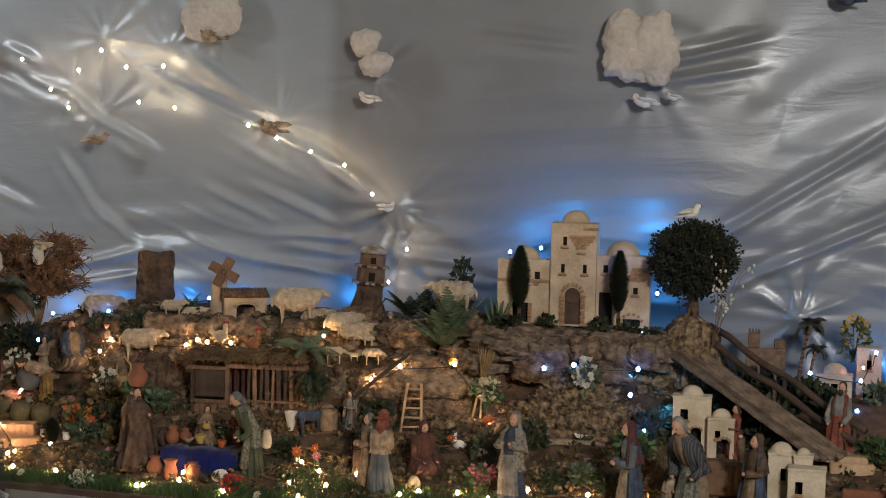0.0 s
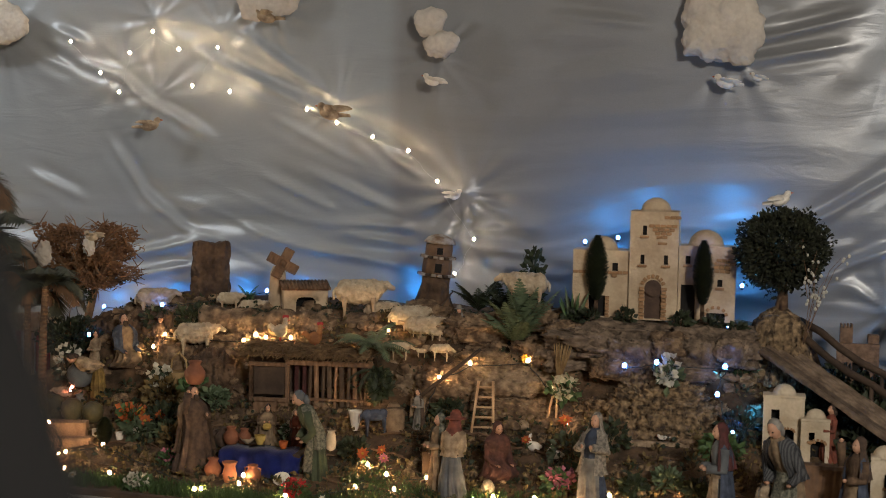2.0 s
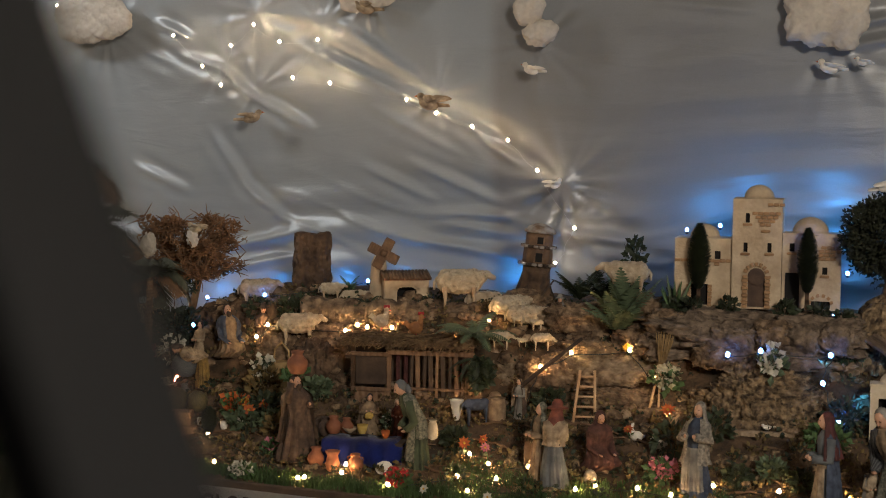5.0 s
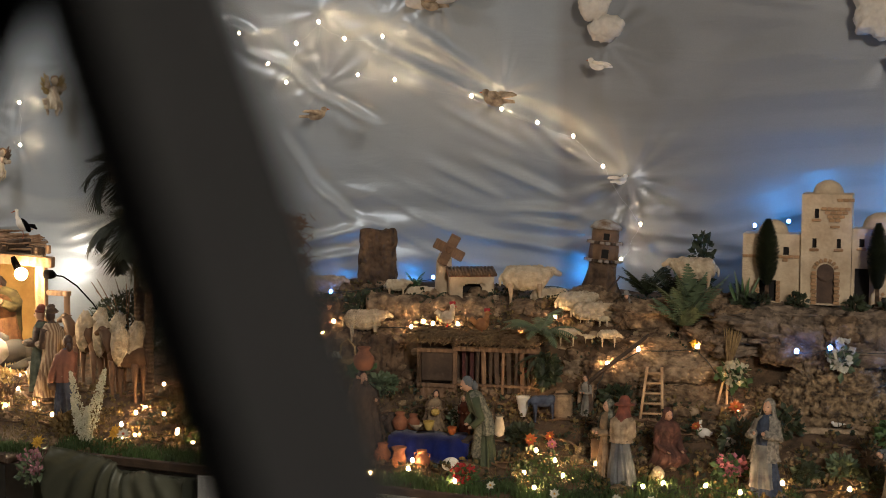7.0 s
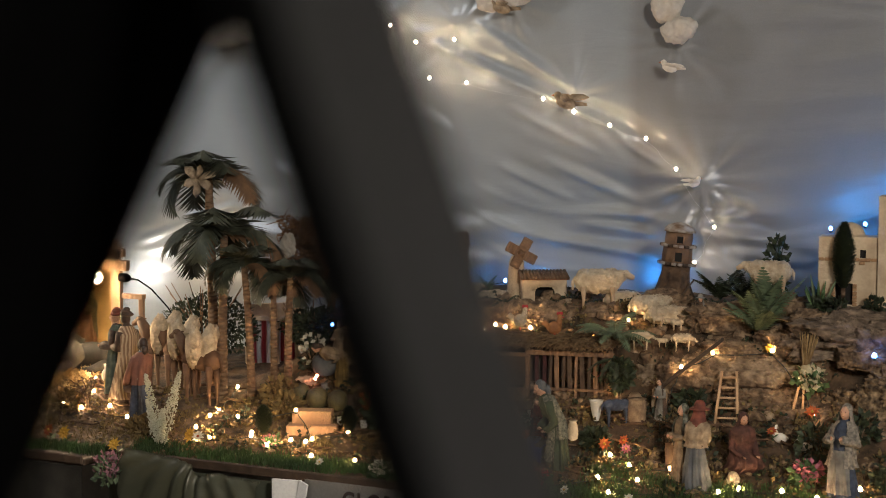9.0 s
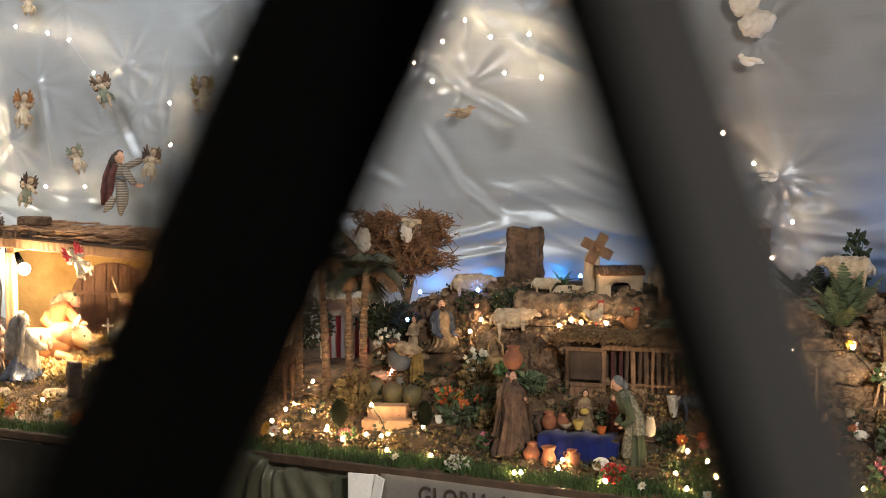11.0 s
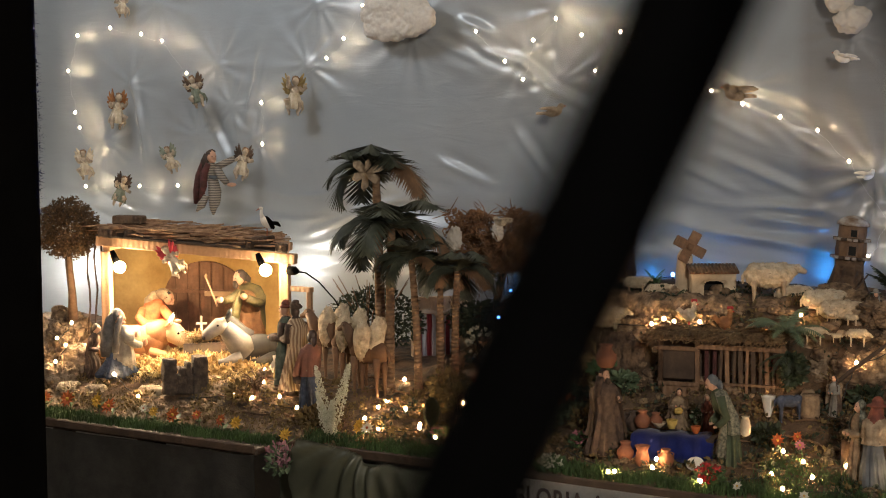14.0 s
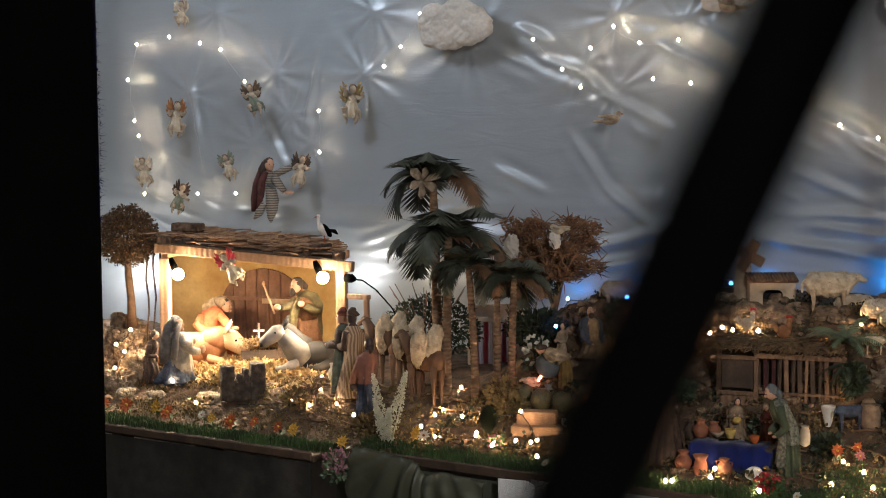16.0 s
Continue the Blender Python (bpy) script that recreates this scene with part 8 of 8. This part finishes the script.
tube(bm, [(-.006, .004, .182), (-.018, .006, .160), (-.022, .008, .136)], [.016, .016, .008], 10, mi=3)
modelled("angel_figurine", bm, [striped("grey_stripes", (.26, .22, .17), (.10, .085, .07), 38, "Z"), mat("dark_red_cloak", (.095, .028, .022), (.045, .015, .012), 55, .8, .6), SKIN, HAIR, BLUE_GREY], -3.640, 4.075, 1.275, "flying angel figurine in striped robe and dark red cloak")
cotton_cloud(-2.90, 1.885, .27, .155, "wide cream cotton cloud pinned to the cloth", 1)
cotton_cloud(-1.985, 1.965, .20, .15, "cream cotton cloud pinned to the cloth", 2)
cotton_cloud(-1.505, 1.885, .085, .085, "small white cotton cloud", 3)
cotton_cloud(-1.475, 1.825, .10, .075, "small white cotton cloud", 4)
cotton_cloud(-.712, 1.875, .225, .21, "large white cotton cloud in two tufts", 5, split=True, d=.07)
for px_, pz, sz, m, tn, wg, lab in ((-1.79, 1.635, .085, CREAM_ROBE, 175, .6, "cream toy bird pinned in flight"), (-1.985, 1.90, .080, CREAM_ROBE, 175, .5, "cream toy bird under a cloud"),
                                   (-1.492, 1.726, .060, WHITE, 175, .3, "white toy duck pinned in flight"), (-.705, 1.727, .066, WHITE, 170, .3, "white toy duck pinned in flight"),
                                   (-.625, 1.741, .040, WHITE, 170, .3, "small white toy duck pinned in flight"), (-2.348, 1.592, .070, CREAM_ROBE, 20, .5, "cream toy bird gliding"),
                                   (-1.42, 1.42, .05, WHITE, 60, .5, "small white toy bird on the cloth"), (-.19, 2.0, .08, BLUE_ROBE, 160, .4, "blue toy bird near the top")):
    bird((px_, 4.12 if pz > 1.95 else 4.09, pz), sz, m, lab, tn, wg, -12)

# ---- plants ----
fern(-1.135, 3.735, .125, "broad pale green fern spray on the rocks", LEAF_PALE, 15, 1, rise=1.05, droop=.7, z=1.08)
fern(-1.13, 3.76, .14, "pale green fern spray on the rocks", LEAF_PALE, 8, 2, rise=1.4, droop=.6, z=1.09)
fern(-1.475, 3.655, .105, "dusky green fern spray at the corner of the hut", LEAF_PALE, 17, 41, rise=.80, droop=1.4, z=1.055)
fern(-1.455, 3.615, .075, "dark green hanging fern at the corner of the hut", LEAF_DARK, 10, 42, rise=.1, droop=1.6, z=1.01)
bunch(-1.158, 3.96, .022, "small evergreen shrub behind the ram", LEAF_DARK, LEAF_DARK, 0, .013, 221, z=1.15, h=.115, leaf_n=230, kind="leafy_plant")
fern(-1.285, 3.90, .095, "dark green needle sprig by the tower", LEAF_DARK, 15, 3, z=1.135, rise=1.0, droop=.7)
fern(-1.225, 3.90, .085, "dark green needle sprig by the ram", LEAF_DARK, 13, 4, z=1.140, rise=.9, droop=.7)
fern(-1.02, 3.86, .075, "dark spiky grass plant beside the castle", LEAF_DARK, 10, 5, rise=1.2, droop=.6)
agave = thing("spiky_plant", pose(-1.005, 3.765, 1.11), "tall dark spiky plant with narrow leaves beside the castle", "plant", "green plants")
rnd = random.Random(6)
for k in range(9):
    bm = bmesh.new()
    a_, ln, tl = 6.283 * k / 9, rnd.uniform(.075, .145), rnd.uniform(.10, .45)
    d = Vector((math.cos(a_) * tl, math.sin(a_) * tl * .6, 1)).normalized()
    tube(bm, [(0, 0, 0), d * ln * .35, d * ln * .75 + Vector((0, 0, -.004)), d * ln + Vector((0, 0, -.010))], [.003, .0052, .0036, .0008], 6, flat=.35)
    part("leaf", bm, LEAF if k % 3 else LEAF_PALE, agave)
fern(-1.93, 3.88, .055, "small green fern sprig on the crest", LEAF, 8, 7, rise=1.3)
fern(-1.84, 3.81, .05, "dark green sprig on the crest", LEAF_DARK, 9, 8)
for i, (px_, py_, r, m) in enumerate(((-2.03, 3.76, .035, LEAF_DARK), (-2.13, 3.75, .035, LEAF_DARK), (-1.95, 3.62, .035, LEAF), (-1.88, 3.60, .03, LEAF_PALE), (-.72, 3.80, .035, LEAF_DARK), (-.60, 3.74, .04, LEAF_DARK),
                                      (-.57, 3.62, .05, LEAF_DARK), (-.60, 3.55, .045, LEAF), (-.86, 3.55, .05, LEAF_DARK), (-.93, 3.50, .05, LEAF_DARK), (-1.27, 3.62, .03, LEAF_DARK), (-.42, 3.72, .04, LEAF_DARK), (-.30, 3.60, .05, LEAF_DARK),
                                      (-.35, 3.50, .03, LEAF_DARK), (-.05, 3.62, .035, LEAF), (-.24, 3.35, .03, LEAF), (-2.34, 3.50, .05, MOSS), (-2.30, 3.46, .04, MOSS), (-2.02, 3.58, .05, MOSS), (-1.97, 3.50, .04, LEAF_DARK),
                                      (-1.90, 3.43, .035, MOSS), (-1.44, 3.45, .03, LEAF_DARK), (-.70, 3.45, .025, LEAF_PALE), (-.63, 3.42, .022, LEAF_DARK), (-.77, 3.42, .022, LEAF_DARK), (-2.62, 3.28, .04, MOSS), (-2.95, 3.38, .035, MOSS))):
    bunch(px_, py_, r, "leafy cloth plant tucked among rocks" if m is not MOSS else "dry brown moss clump", m, m, 0, .013, 100 + i, kind="leafy_plant", h=r * 1.1, leaf_n=150)
for i, (px_, py_, pz_) in enumerate(((-.955, 3.745, 1.135), (-.87, 3.745, 1.140), (-.735, 3.745, 1.140), (-.655, 3.75, 1.135), (-.60, 3.75, 1.12), (-1.0, 3.76, 1.13))):
    bunch(px_, py_, .020, "small dark plant at the foot of the toy castle", LEAF_DARK, LEAF_DARK, 0, .011, 160 + i, z=pz_, kind="leafy_plant", h=.026, leaf_n=90)
bunch(-.735, 3.60, .030, "white cloth blossom spray hanging on the grotto", PETAL_WHITE, LEAF_PALE, 80, .016, 201, z=1.02, h=.045, leaf_n=26)
bunch(-.985, 3.62, .034, "cream cloth blossom spray by the broom", PETAL_CREAM, LEAF, 60, .015, 202, z=.965, h=.04, leaf_n=40)
for i, (px_, py_, r) in enumerate(((-.37, 3.83, .05), (-.30, 3.80, .045), (-.24, 3.82, .04), (-.40, 3.74, .045), (-.33, 3.72, .04), (-.18, 3.80, .035), (-.27, 3.70, .035))):
    bunch(px_, py_, r, "dark leafy cloth bush behind the ramp", LEAF_DARK, LEAF_DARK, 0, .014, 130 + i, kind="leafy_plant", h=r * 1.2, leaf_n=170)
bunch(-.585, 3.74, .035, "white small flower tuft by the stump", PETAL_WHITE, LEAF, 70, .009, 203)
bunch(-.37, 3.285, .035, "white leafy cloth flowers at the table front", PETAL_WHITE, LEAF_PALE, 70, .014, 204)
bunch(-1.26, 3.77, .024, "yellow and white flower tuft by the sheep", PETAL_WHITE, LEAF_PALE, 50, .010, 205)
bunch(-2.045, 3.62, .032, "white cloth flower tuft by the market", PETAL_WHITE, LEAF_DARK, 70, .015, 206, h=.05, leaf_n=40)
bunch(-1.440, 3.605, .022, "dark green shrub at the hut corner", LEAF_DARK, LEAF_DARK, 0, .014, 217, z=.945, h=.05, leaf_n=200, kind="leafy_plant")
bunch(-2.06, 3.50, .035, "orange and yellow cloth flowers by the gourds", PETAL_ORANGE, LEAF, 60, .014, 218, leaf_n=60)
bunch(-2.015, 3.46, .030, "yellow green leafy plant near the market", LEAF_PALE, LEAF_PALE, 0, .016, 219, leaf_n=110, kind="leafy_plant")
bunch(-1.885, 3.225, .03, "white hyacinth flower head in the grass", PETAL_WHITE, LEAF, 120, .009, 207, h=.022)
bunch(-2.335, 3.645, .035, "pale blossom twig by the palms", PETAL_WHITE, LEAF_DARK, 60, .014, 208, h=.075, leaf_n=50)
bunch(-1.62, 3.50, .028, "pale green cloth leaves with cream blossoms", PETAL_WHITE, LEAF_PALE, 40, .010, 209)
bunch(-.93, 3.40, .034, "pink and white cloth flower posy", PETAL_PINK, LEAF, 90, .012, 210)
bunch(-1.50, 3.245, .030, "dark red berry posy in the grass", PETAL_RED, LEAF, 120, .010, 211)
bunch(-1.51, 3.66, .022, "dark red berry sprig by the hut", PETAL_RED, LEAF_DARK, 40, .009, 212, z=.95)
bunch(-2.572, 3.078, .044, "pink hydrangea posy hanging over the table corner", mat("mauve_petal", (.36, .18, .20), (.22, .10, .12), 40, .7, .1), LEAF_PALE, 90, .013, 213, z=.705, h=.045, leaf_n=70)
bunch(-2.245, 3.30, .02, "pink cloth blossoms at the front", PETAL_PINK, LEAF, 40, .010, 214)
bunch(-1.88, 3.36, .02, "pink cloth blossoms near the front", PETAL_PINK, LEAF, 40, .010, 215)
bunch(-1.93, 3.46, .028, "pale yellow green cloth leaves", LEAF_PALE, LEAF_PALE, 30, .013, 216)
spots = ((-1.40, 3.42, PETAL_ORANGE, .022), (-1.345, 3.41, PETAL_PINK, .018), (-1.37, 3.44, PETAL_ORANGE, .018), (-1.06, 3.70, PETAL_ORANGE, .022), (-1.10, 3.705, PETAL_YELLOW, .018), (-2.0, 3.47, PETAL_ORANGE, .026),
         (-1.97, 3.50, PETAL_ORANGE, .022), (-2.03, 3.50, PETAL_YELLOW, .020), (-.965, 3.60, PETAL_ORANGE, .024), (-1.11, 3.50, PETAL_YELLOW, .020), (-1.04, 3.52, PETAL_ORANGE, .018),
         (-2.455, 3.255, PETAL_YELLOW, .028), (-2.42, 3.25, PETAL_WHITE, .024), (-2.59, 3.13, PETAL_YELLOW, .024), (-.48, 3.66, PETAL_YELLOW, .02),
         (-3.52, 3.20, PETAL_ORANGE, .030), (-3.43, 3.21, PETAL_ORANGE, .034), (-3.33, 3.22, PETAL_YELLOW, .030), (-3.26, 3.20, PETAL_ORANGE, .032), (-3.02, 3.19, PETAL_ORANGE, .032), (-2.86, 3.20, PETAL_ORANGE, .026), (-2.80, 3.19, PETAL_YELLOW, .026),
         (-3.10, 3.20, PETAL_YELLOW, .022), (-3.14, 3.21, PETAL_WHITE, .018), (-2.95, 3.21, PETAL_ORANGE, .022), (-3.62, 3.21, PETAL_ORANGE, .028), (-3.75, 3.22, PETAL_ORANGE, .026), (-3.83, 3.22, PETAL_YELLOW, .026))
for i, (px_, py_, m, r) in enumerate(spots):
    cname = {PETAL_ORANGE.name: "orange", PETAL_YELLOW.name: "yellow", PETAL_WHITE.name: "white", PETAL_PINK.name: "pink"}[m.name]
    flower((px_, py_, land(px_, py_) + (.10 if py_ == 3.62 and px_ > -1 else 0)), r * .78, m, cname + " cloth flower with green stem in the landscape", .035, 9, PETAL_ORANGE if cname == "white" else None, i)
for i, xv in enumerate((-1.27, -1.13, -1.005, -.90, -1.42, -1.06, -.63, -2.05)):
    flower((xv, 3.215 + .012 * (i % 3), .752), .0125, PETAL_WHITE, "small white cloth flower in the grass edge", .022, 7, PETAL_YELLOW, 60 + i, leaf_n=2)
PLUME = mat("cream_plume", (.50, .49, .38), (.34, .34, .24), 60, .7, .1)
lav = thing("heather_spikes", pose(-2.533, 3.235, land(-2.53, 3.24)), "tall glittering white artificial flower spikes", "plant")
rnd = random.Random(14)
for dx, h, lx, wd in ((-.022, .185, -.022, .021), (.020, .20, .042, .022), (.0, .10, .006, .018), (-.012, .12, -.03, .016)):
    bm = bmesh.new()
    tube(bm, [(dx * .4, 0, 0), (dx + lx * .5, 0, h * .5), (dx + lx, 0, h)], [.002, .0016, .001], 5)
    for j in range(520):
        f = rnd.random() ** .8
        r = wd * (1.05 - f) ** .6 * rnd.random() ** .4
        a = rnd.random() * 6.28
        c = Vector((dx * .4 + (dx * .6 + lx) * f, 0, h * (.16 + .84 * f))) + Vector((math.cos(a) * r, math.sin(a) * r, 0))
        ball(bm, c, .0021, 4, 3)
    part("plume", bm, PLUME, lav)

# ---- turf, straw and moss ----
rnd = random.Random(33)
edge = [(-4.2 + 1.55 * k / 260, 3.135 + .05 * rnd.random()) for k in range(260)]
edge += [(-2.60 + 2.9 * k / 420, 3.205 + .05 * rnd.random()) for k in range(420)]
tufts("turf", edge, "strip of green artificial turf along the table edge", GRASS, .026, 42, .010, 1, .5)
tufts("turf", [(rnd.uniform(-1.45, -.75), rnd.uniform(3.27, 3.36)) for _ in range(90)] + [(rnd.gauss(-1.36, .03), rnd.gauss(3.36, .015)) for _ in range(18)], "patches of green turf on the ground", GRASS, .024, 40, .012, 2, .6)
tufts("straw_litter", [(rnd.uniform(-3.55, -3.05), rnd.uniform(3.44, 3.72)) for _ in range(260)], "loose pale straw strewn before the manger", STRAW, .02, 26, .014, 3, 1.6, .0016, "straw")
tufts("moss_litter", [(rnd.uniform(-3.7, -2.5), rnd.uniform(3.22, 3.42)) for _ in range(190)] + [(rnd.uniform(-2.4, -.2), rnd.uniform(3.28, 3.62)) for _ in range(420)], "dry brown moss and grass litter", MOSS, .014, 24, .016, 4, 1.4, .0012, "moss")
tufts("moss_litter", [(rnd.uniform(-2.3, -.5), rnd.uniform(3.66, 3.9)) for _ in range(170)], "green brown moss on the hillside", LEAF_DARK, .010, 18, .012, 5, 1.2, .0012, "moss")
for i in range(64):
    px_, py_ = rnd.uniform(-3.3, -.3), rnd.uniform(3.30, 3.60)
    a = rnd.uniform(-.5, .5)
    bm = bmesh.new()
    pts = []
    for k in range(7):
        xx, yy = px_ + math.cos(a) * .028 * k, py_ + math.sin(a) * .02 * k + .006 * math.sin(k + i)
        pts.append((xx, yy, land(xx, yy) + .007 + .004 * math.sin(k * 2.1 + i)))
    tube(bm, pts, [.003, .0034, .003, .0026, .0024, .002, .0012], 6)
    tagged(link("twig", bm, TWIG if i % 2 else BARK), "dry brown twig lying on the ground", "twig", "twigs")


def rubble(name, spots, label, m, size, seed=0, category="stones"):
    """Loose cork crumbs and stones as one mesh of stuff."""
    rnd = random.Random(seed)
    bm = bmesh.new()
    for x, y in spots:
        s = size * rnd.uniform(.4, 1.5)
        ball(bm, (x, y, land(x, y) + s * .25), (s * rnd.uniform(.8, 1.6), s, s * rnd.uniform(.5, .9)), 7, 5, rough=.55, freq=5, m=Matrix.Rotation(rnd.random() * 6.28, 3, "Z"))
    return tagged(link(name, bm, m, smooth=False), label, category, kind="stuff")


def litter(name, spots, label, m, size, seed=0, lift=.012):
    """Fallen leaves and moss flakes as one mesh of stuff."""
    rnd = random.Random(seed)
    bm = bmesh.new()
    for x, y in spots:
        leaves(bm, (x, y, land(x, y) + lift * .6), (.022, .018, lift), 14, size, rnd, hollow=0, shape=1.4)
    return tagged(link(name, bm, m, smooth=False), label, "leaf litter", kind="stuff")


hillside = lambda k: [(rnd.uniform(-2.35, -.5), 3.60 + .30 * rnd.random()) for _ in range(k)]
front = lambda k: [(rnd.uniform(-2.45, .2), 3.27 + .36 * rnd.random()) for _ in range(k)]
nativity = lambda k: [(rnd.uniform(-3.85, -2.4), 3.22 + .34 * rnd.random()) for _ in range(k)]
rubble("cork_rubble", hillside(420), "brown cork crumbs on the hillside", ROCK, .014, 1)
rubble("cork_rubble", hillside(200), "pale cork crumbs on the hillside", ROCK_LIGHT, .012, 2)
rubble("cork_rubble", front(380), "dark cork crumbs on the ground", ROCK_DARK, .010, 3)
rubble("cork_rubble", nativity(140), "brown cork crumbs before the stable", ROCK, .009, 4)
litter("leaf_litter", front(330), "dark dry leaves and moss on the ground", MOSS, .012, 5)
litter("leaf_litter", front(170), "small green leaves on the ground", LEAF_DARK, .013, 6, .016)
litter("leaf_litter", hillside(230), "dark moss between the rocks", LEAF_DARK, .010, 7)
litter("leaf_litter", hillside(150), "brown moss between the rocks", MOSS, .011, 8)
litter("leaf_litter", nativity(200), "brown moss before the stable", MOSS, .011, 9)
litter("hay_litter", [(rnd.gauss(-3.32, .12), rnd.uniform(3.46, 3.66)) for _ in range(230)], "yellow leaf hay strewn before the manger", mat("yellow_hay", (.68, .52, .26), (.30, .18, .06), 40, .85, .3), .017, 10)

# ---- string lights ----
light_string("warm fairy lights along the turf edge", [(-1.734, 3.215, .772), (-1.647, 3.265, .782), (-1.510, 3.222, .775), (-1.376, 3.30, .792), (-1.286, 3.31, .793), (-1.327, 3.24, .776), (-1.096, 3.295, .790), (-1.058, 3.32, .795), (-.967, 3.33, .798), (-.882, 3.29, .80), (-.810, 3.37, .81), (-.670, 3.375, .81), (-.521, 3.36, .81)], BULB_WARM, .0054, seed=1)
light_string("warm fairy lights among the market stalls", [(-1.977, 3.255, .780), (-2.099, 3.255, .780), (-2.149, 3.34, .80), (-2.222, 3.38, .86), (-2.364, 3.42, .826), (-2.325, 3.335, .802), (-2.24, 3.29, .79), (-2.199, 3.32, .797), (-2.076, 3.39, .816), (-1.722, 3.224, .772), (-1.641, 3.275, .80)], BULB_WARM, .0054, seed=2)
light_string("warm fairy lights among the flowers", [(-1.388, 3.405, .822), (-1.33, 3.375, .81), (-1.23, 3.37, .812)], BULB_WARM, .0054, seed=3)
light_string("warm fairy lights on the rocky slope", [(-1.482, 3.58, .905), (-1.329, 3.60, .912), (-1.295, 3.63, 1.0), (-1.226, 3.655, 1.035), (-1.092, 3.69, 1.045), (-1.012, 3.62, .985), (-.970, 3.60, .92)], BULB_WARM, .0054, seed=4)
light_string("warm fairy lights over the hut roof", [(-2.091, 3.66, 1.022), (-2.074, 3.69, 1.051), (-1.852, 3.70, 1.048), (-1.825, 3.715, 1.062), (-1.79, 3.70, 1.06), (-1.725, 3.71, 1.061), (-1.636, 3.68, 1.039), (-1.544, 3.69, 1.046), (-1.471, 3.74, 1.091)], BULB_WARM, .0054, seed=5)
light_string("warm fairy lights before the palms", [(-2.149, 3.31, .80), (-2.237, 3.27, .79), (-2.311, 3.31, .80), (-2.455, 3.277, .783), (-2.427, 3.297, .788), (-2.486, 3.32, .805), (-2.422, 3.415, .821), (-2.50, 3.442, .831), (-2.549, 3.60, .862), (-2.492, 3.39, .823)], BULB_WARM, .0054, seed=6)
light_string("white fairy lights on the ground before the stable", [(-3.018, 3.61, .862), (-3.017, 3.57, .856), (-2.945, 3.475, .840), (-2.829, 3.402, .819), (-2.729, 3.35, .806), (-2.906, 3.377, .812), (-2.976, 3.384, .814), (-3.269, 3.313, .794), (-3.445, 3.40, .830)], BULB_WARM, .0054, seed=16)
light_string("white fairy lights on the rock pile", [(-3.599, 3.385, .975), (-3.636, 3.36, .930), (-3.601, 3.36, .912), (-3.629, 3.345, .862)], BULB_WARM, .0054, seed=7)
light_string("blue white lights in the grotto", [(-.838, 3.610, 1.061), (-.757, 3.580, 1.078), (-.610, 3.630, 1.071), (-.620, 3.595, 1.012), (-.582, 3.58, .930)], BULB_BLUE, .0070, seed=8)
light_string("blue lights behind the crest", [(-2.519, 3.96, 1.098), (-2.310, 3.705, 1.035), (-2.419, 3.96, 1.080), (-2.130, 3.775, 1.118), (-1.912, 3.96, 1.150)], BULB_BLUE, .0064, seed=9)
light_string("blue lights behind the castle domes", [(-1.018, 3.93, 1.322), (-.934, 3.93, 1.335), (-.690, 3.785, 1.330), (-.625, 3.95, 1.228), (-.628, 3.785, 1.142)], BULB_BLUE, .0060, seed=10, cable=False)
light_string("blue lights in the far village", [(-.067, 3.88, 1.115), (-.099, 3.85, 1.047), (-.221, 3.85, 1.058), (-.103, 3.80, .98)], BULB_BLUE, .0060, seed=11)
light_string("red light in the far village", [(-.095, 3.86, 1.078)], BULB_RED, .004, seed=12)
light_string("red light among the market pots", [(-2.291, 3.585, .905), (-2.28, 3.575, .915)], BULB_RED, .0045, seed=13)
light_string("warm fairy lights pinned across the sky cloth", [(-2.627, 4.115, 1.835), (-2.527, 4.115, 1.744), (-2.465, 4.115, 1.689), (-2.431, 4.115, 1.803), (-2.355, 4.115, 1.863), (-2.271, 4.115, 1.813), (-2.147, 4.115, 1.817), (-2.227, 4.115, 1.709), (-2.108, 4.115, 1.694), (-1.869, 4.115, 1.647), (-1.778, 4.115, 1.611), (-1.671, 4.115, 1.574), (-1.566, 4.115, 1.538), (-1.480, 4.115, 1.457), (-1.372, 4.115, 1.304), (-1.426, 4.115, 1.207)], BULB_SKY, .0052, seed=14, wire=CLEAR_CABLE, gauge=.0004)
light_string("warm fairy lights pinned round the angels", [(-3.04, 4.115, 1.93), (-3.117, 4.115, 1.83), (-3.184, 4.115, 1.77), (-3.453, 4.115, 1.631), (-3.452, 4.115, 1.495), (-3.824, 4.115, 1.352), (-4.001, 4.115, 1.348)], BULB_SKY, .0052, seed=15, wire=CLEAR_CABLE, gauge=.0004)
light_string("warm fairy lights pinned above the angels", [(-3.774, 4.115, 1.734), (-3.882, 4.115, 1.846), (-3.977, 4.115, 1.872), (-4.123, 4.115, 1.898), (-4.282, 4.115, 1.877), (-4.332, 4.115, 1.753), (-4.303, 4.115, 1.605), (-4.282, 4.115, 1.551), (-4.243, 4.115, 1.45), (-4.259, 4.115, 1.342)], BULB_SKY, .0052, seed=16, wire=CLEAR_CABLE, gauge=.0004)
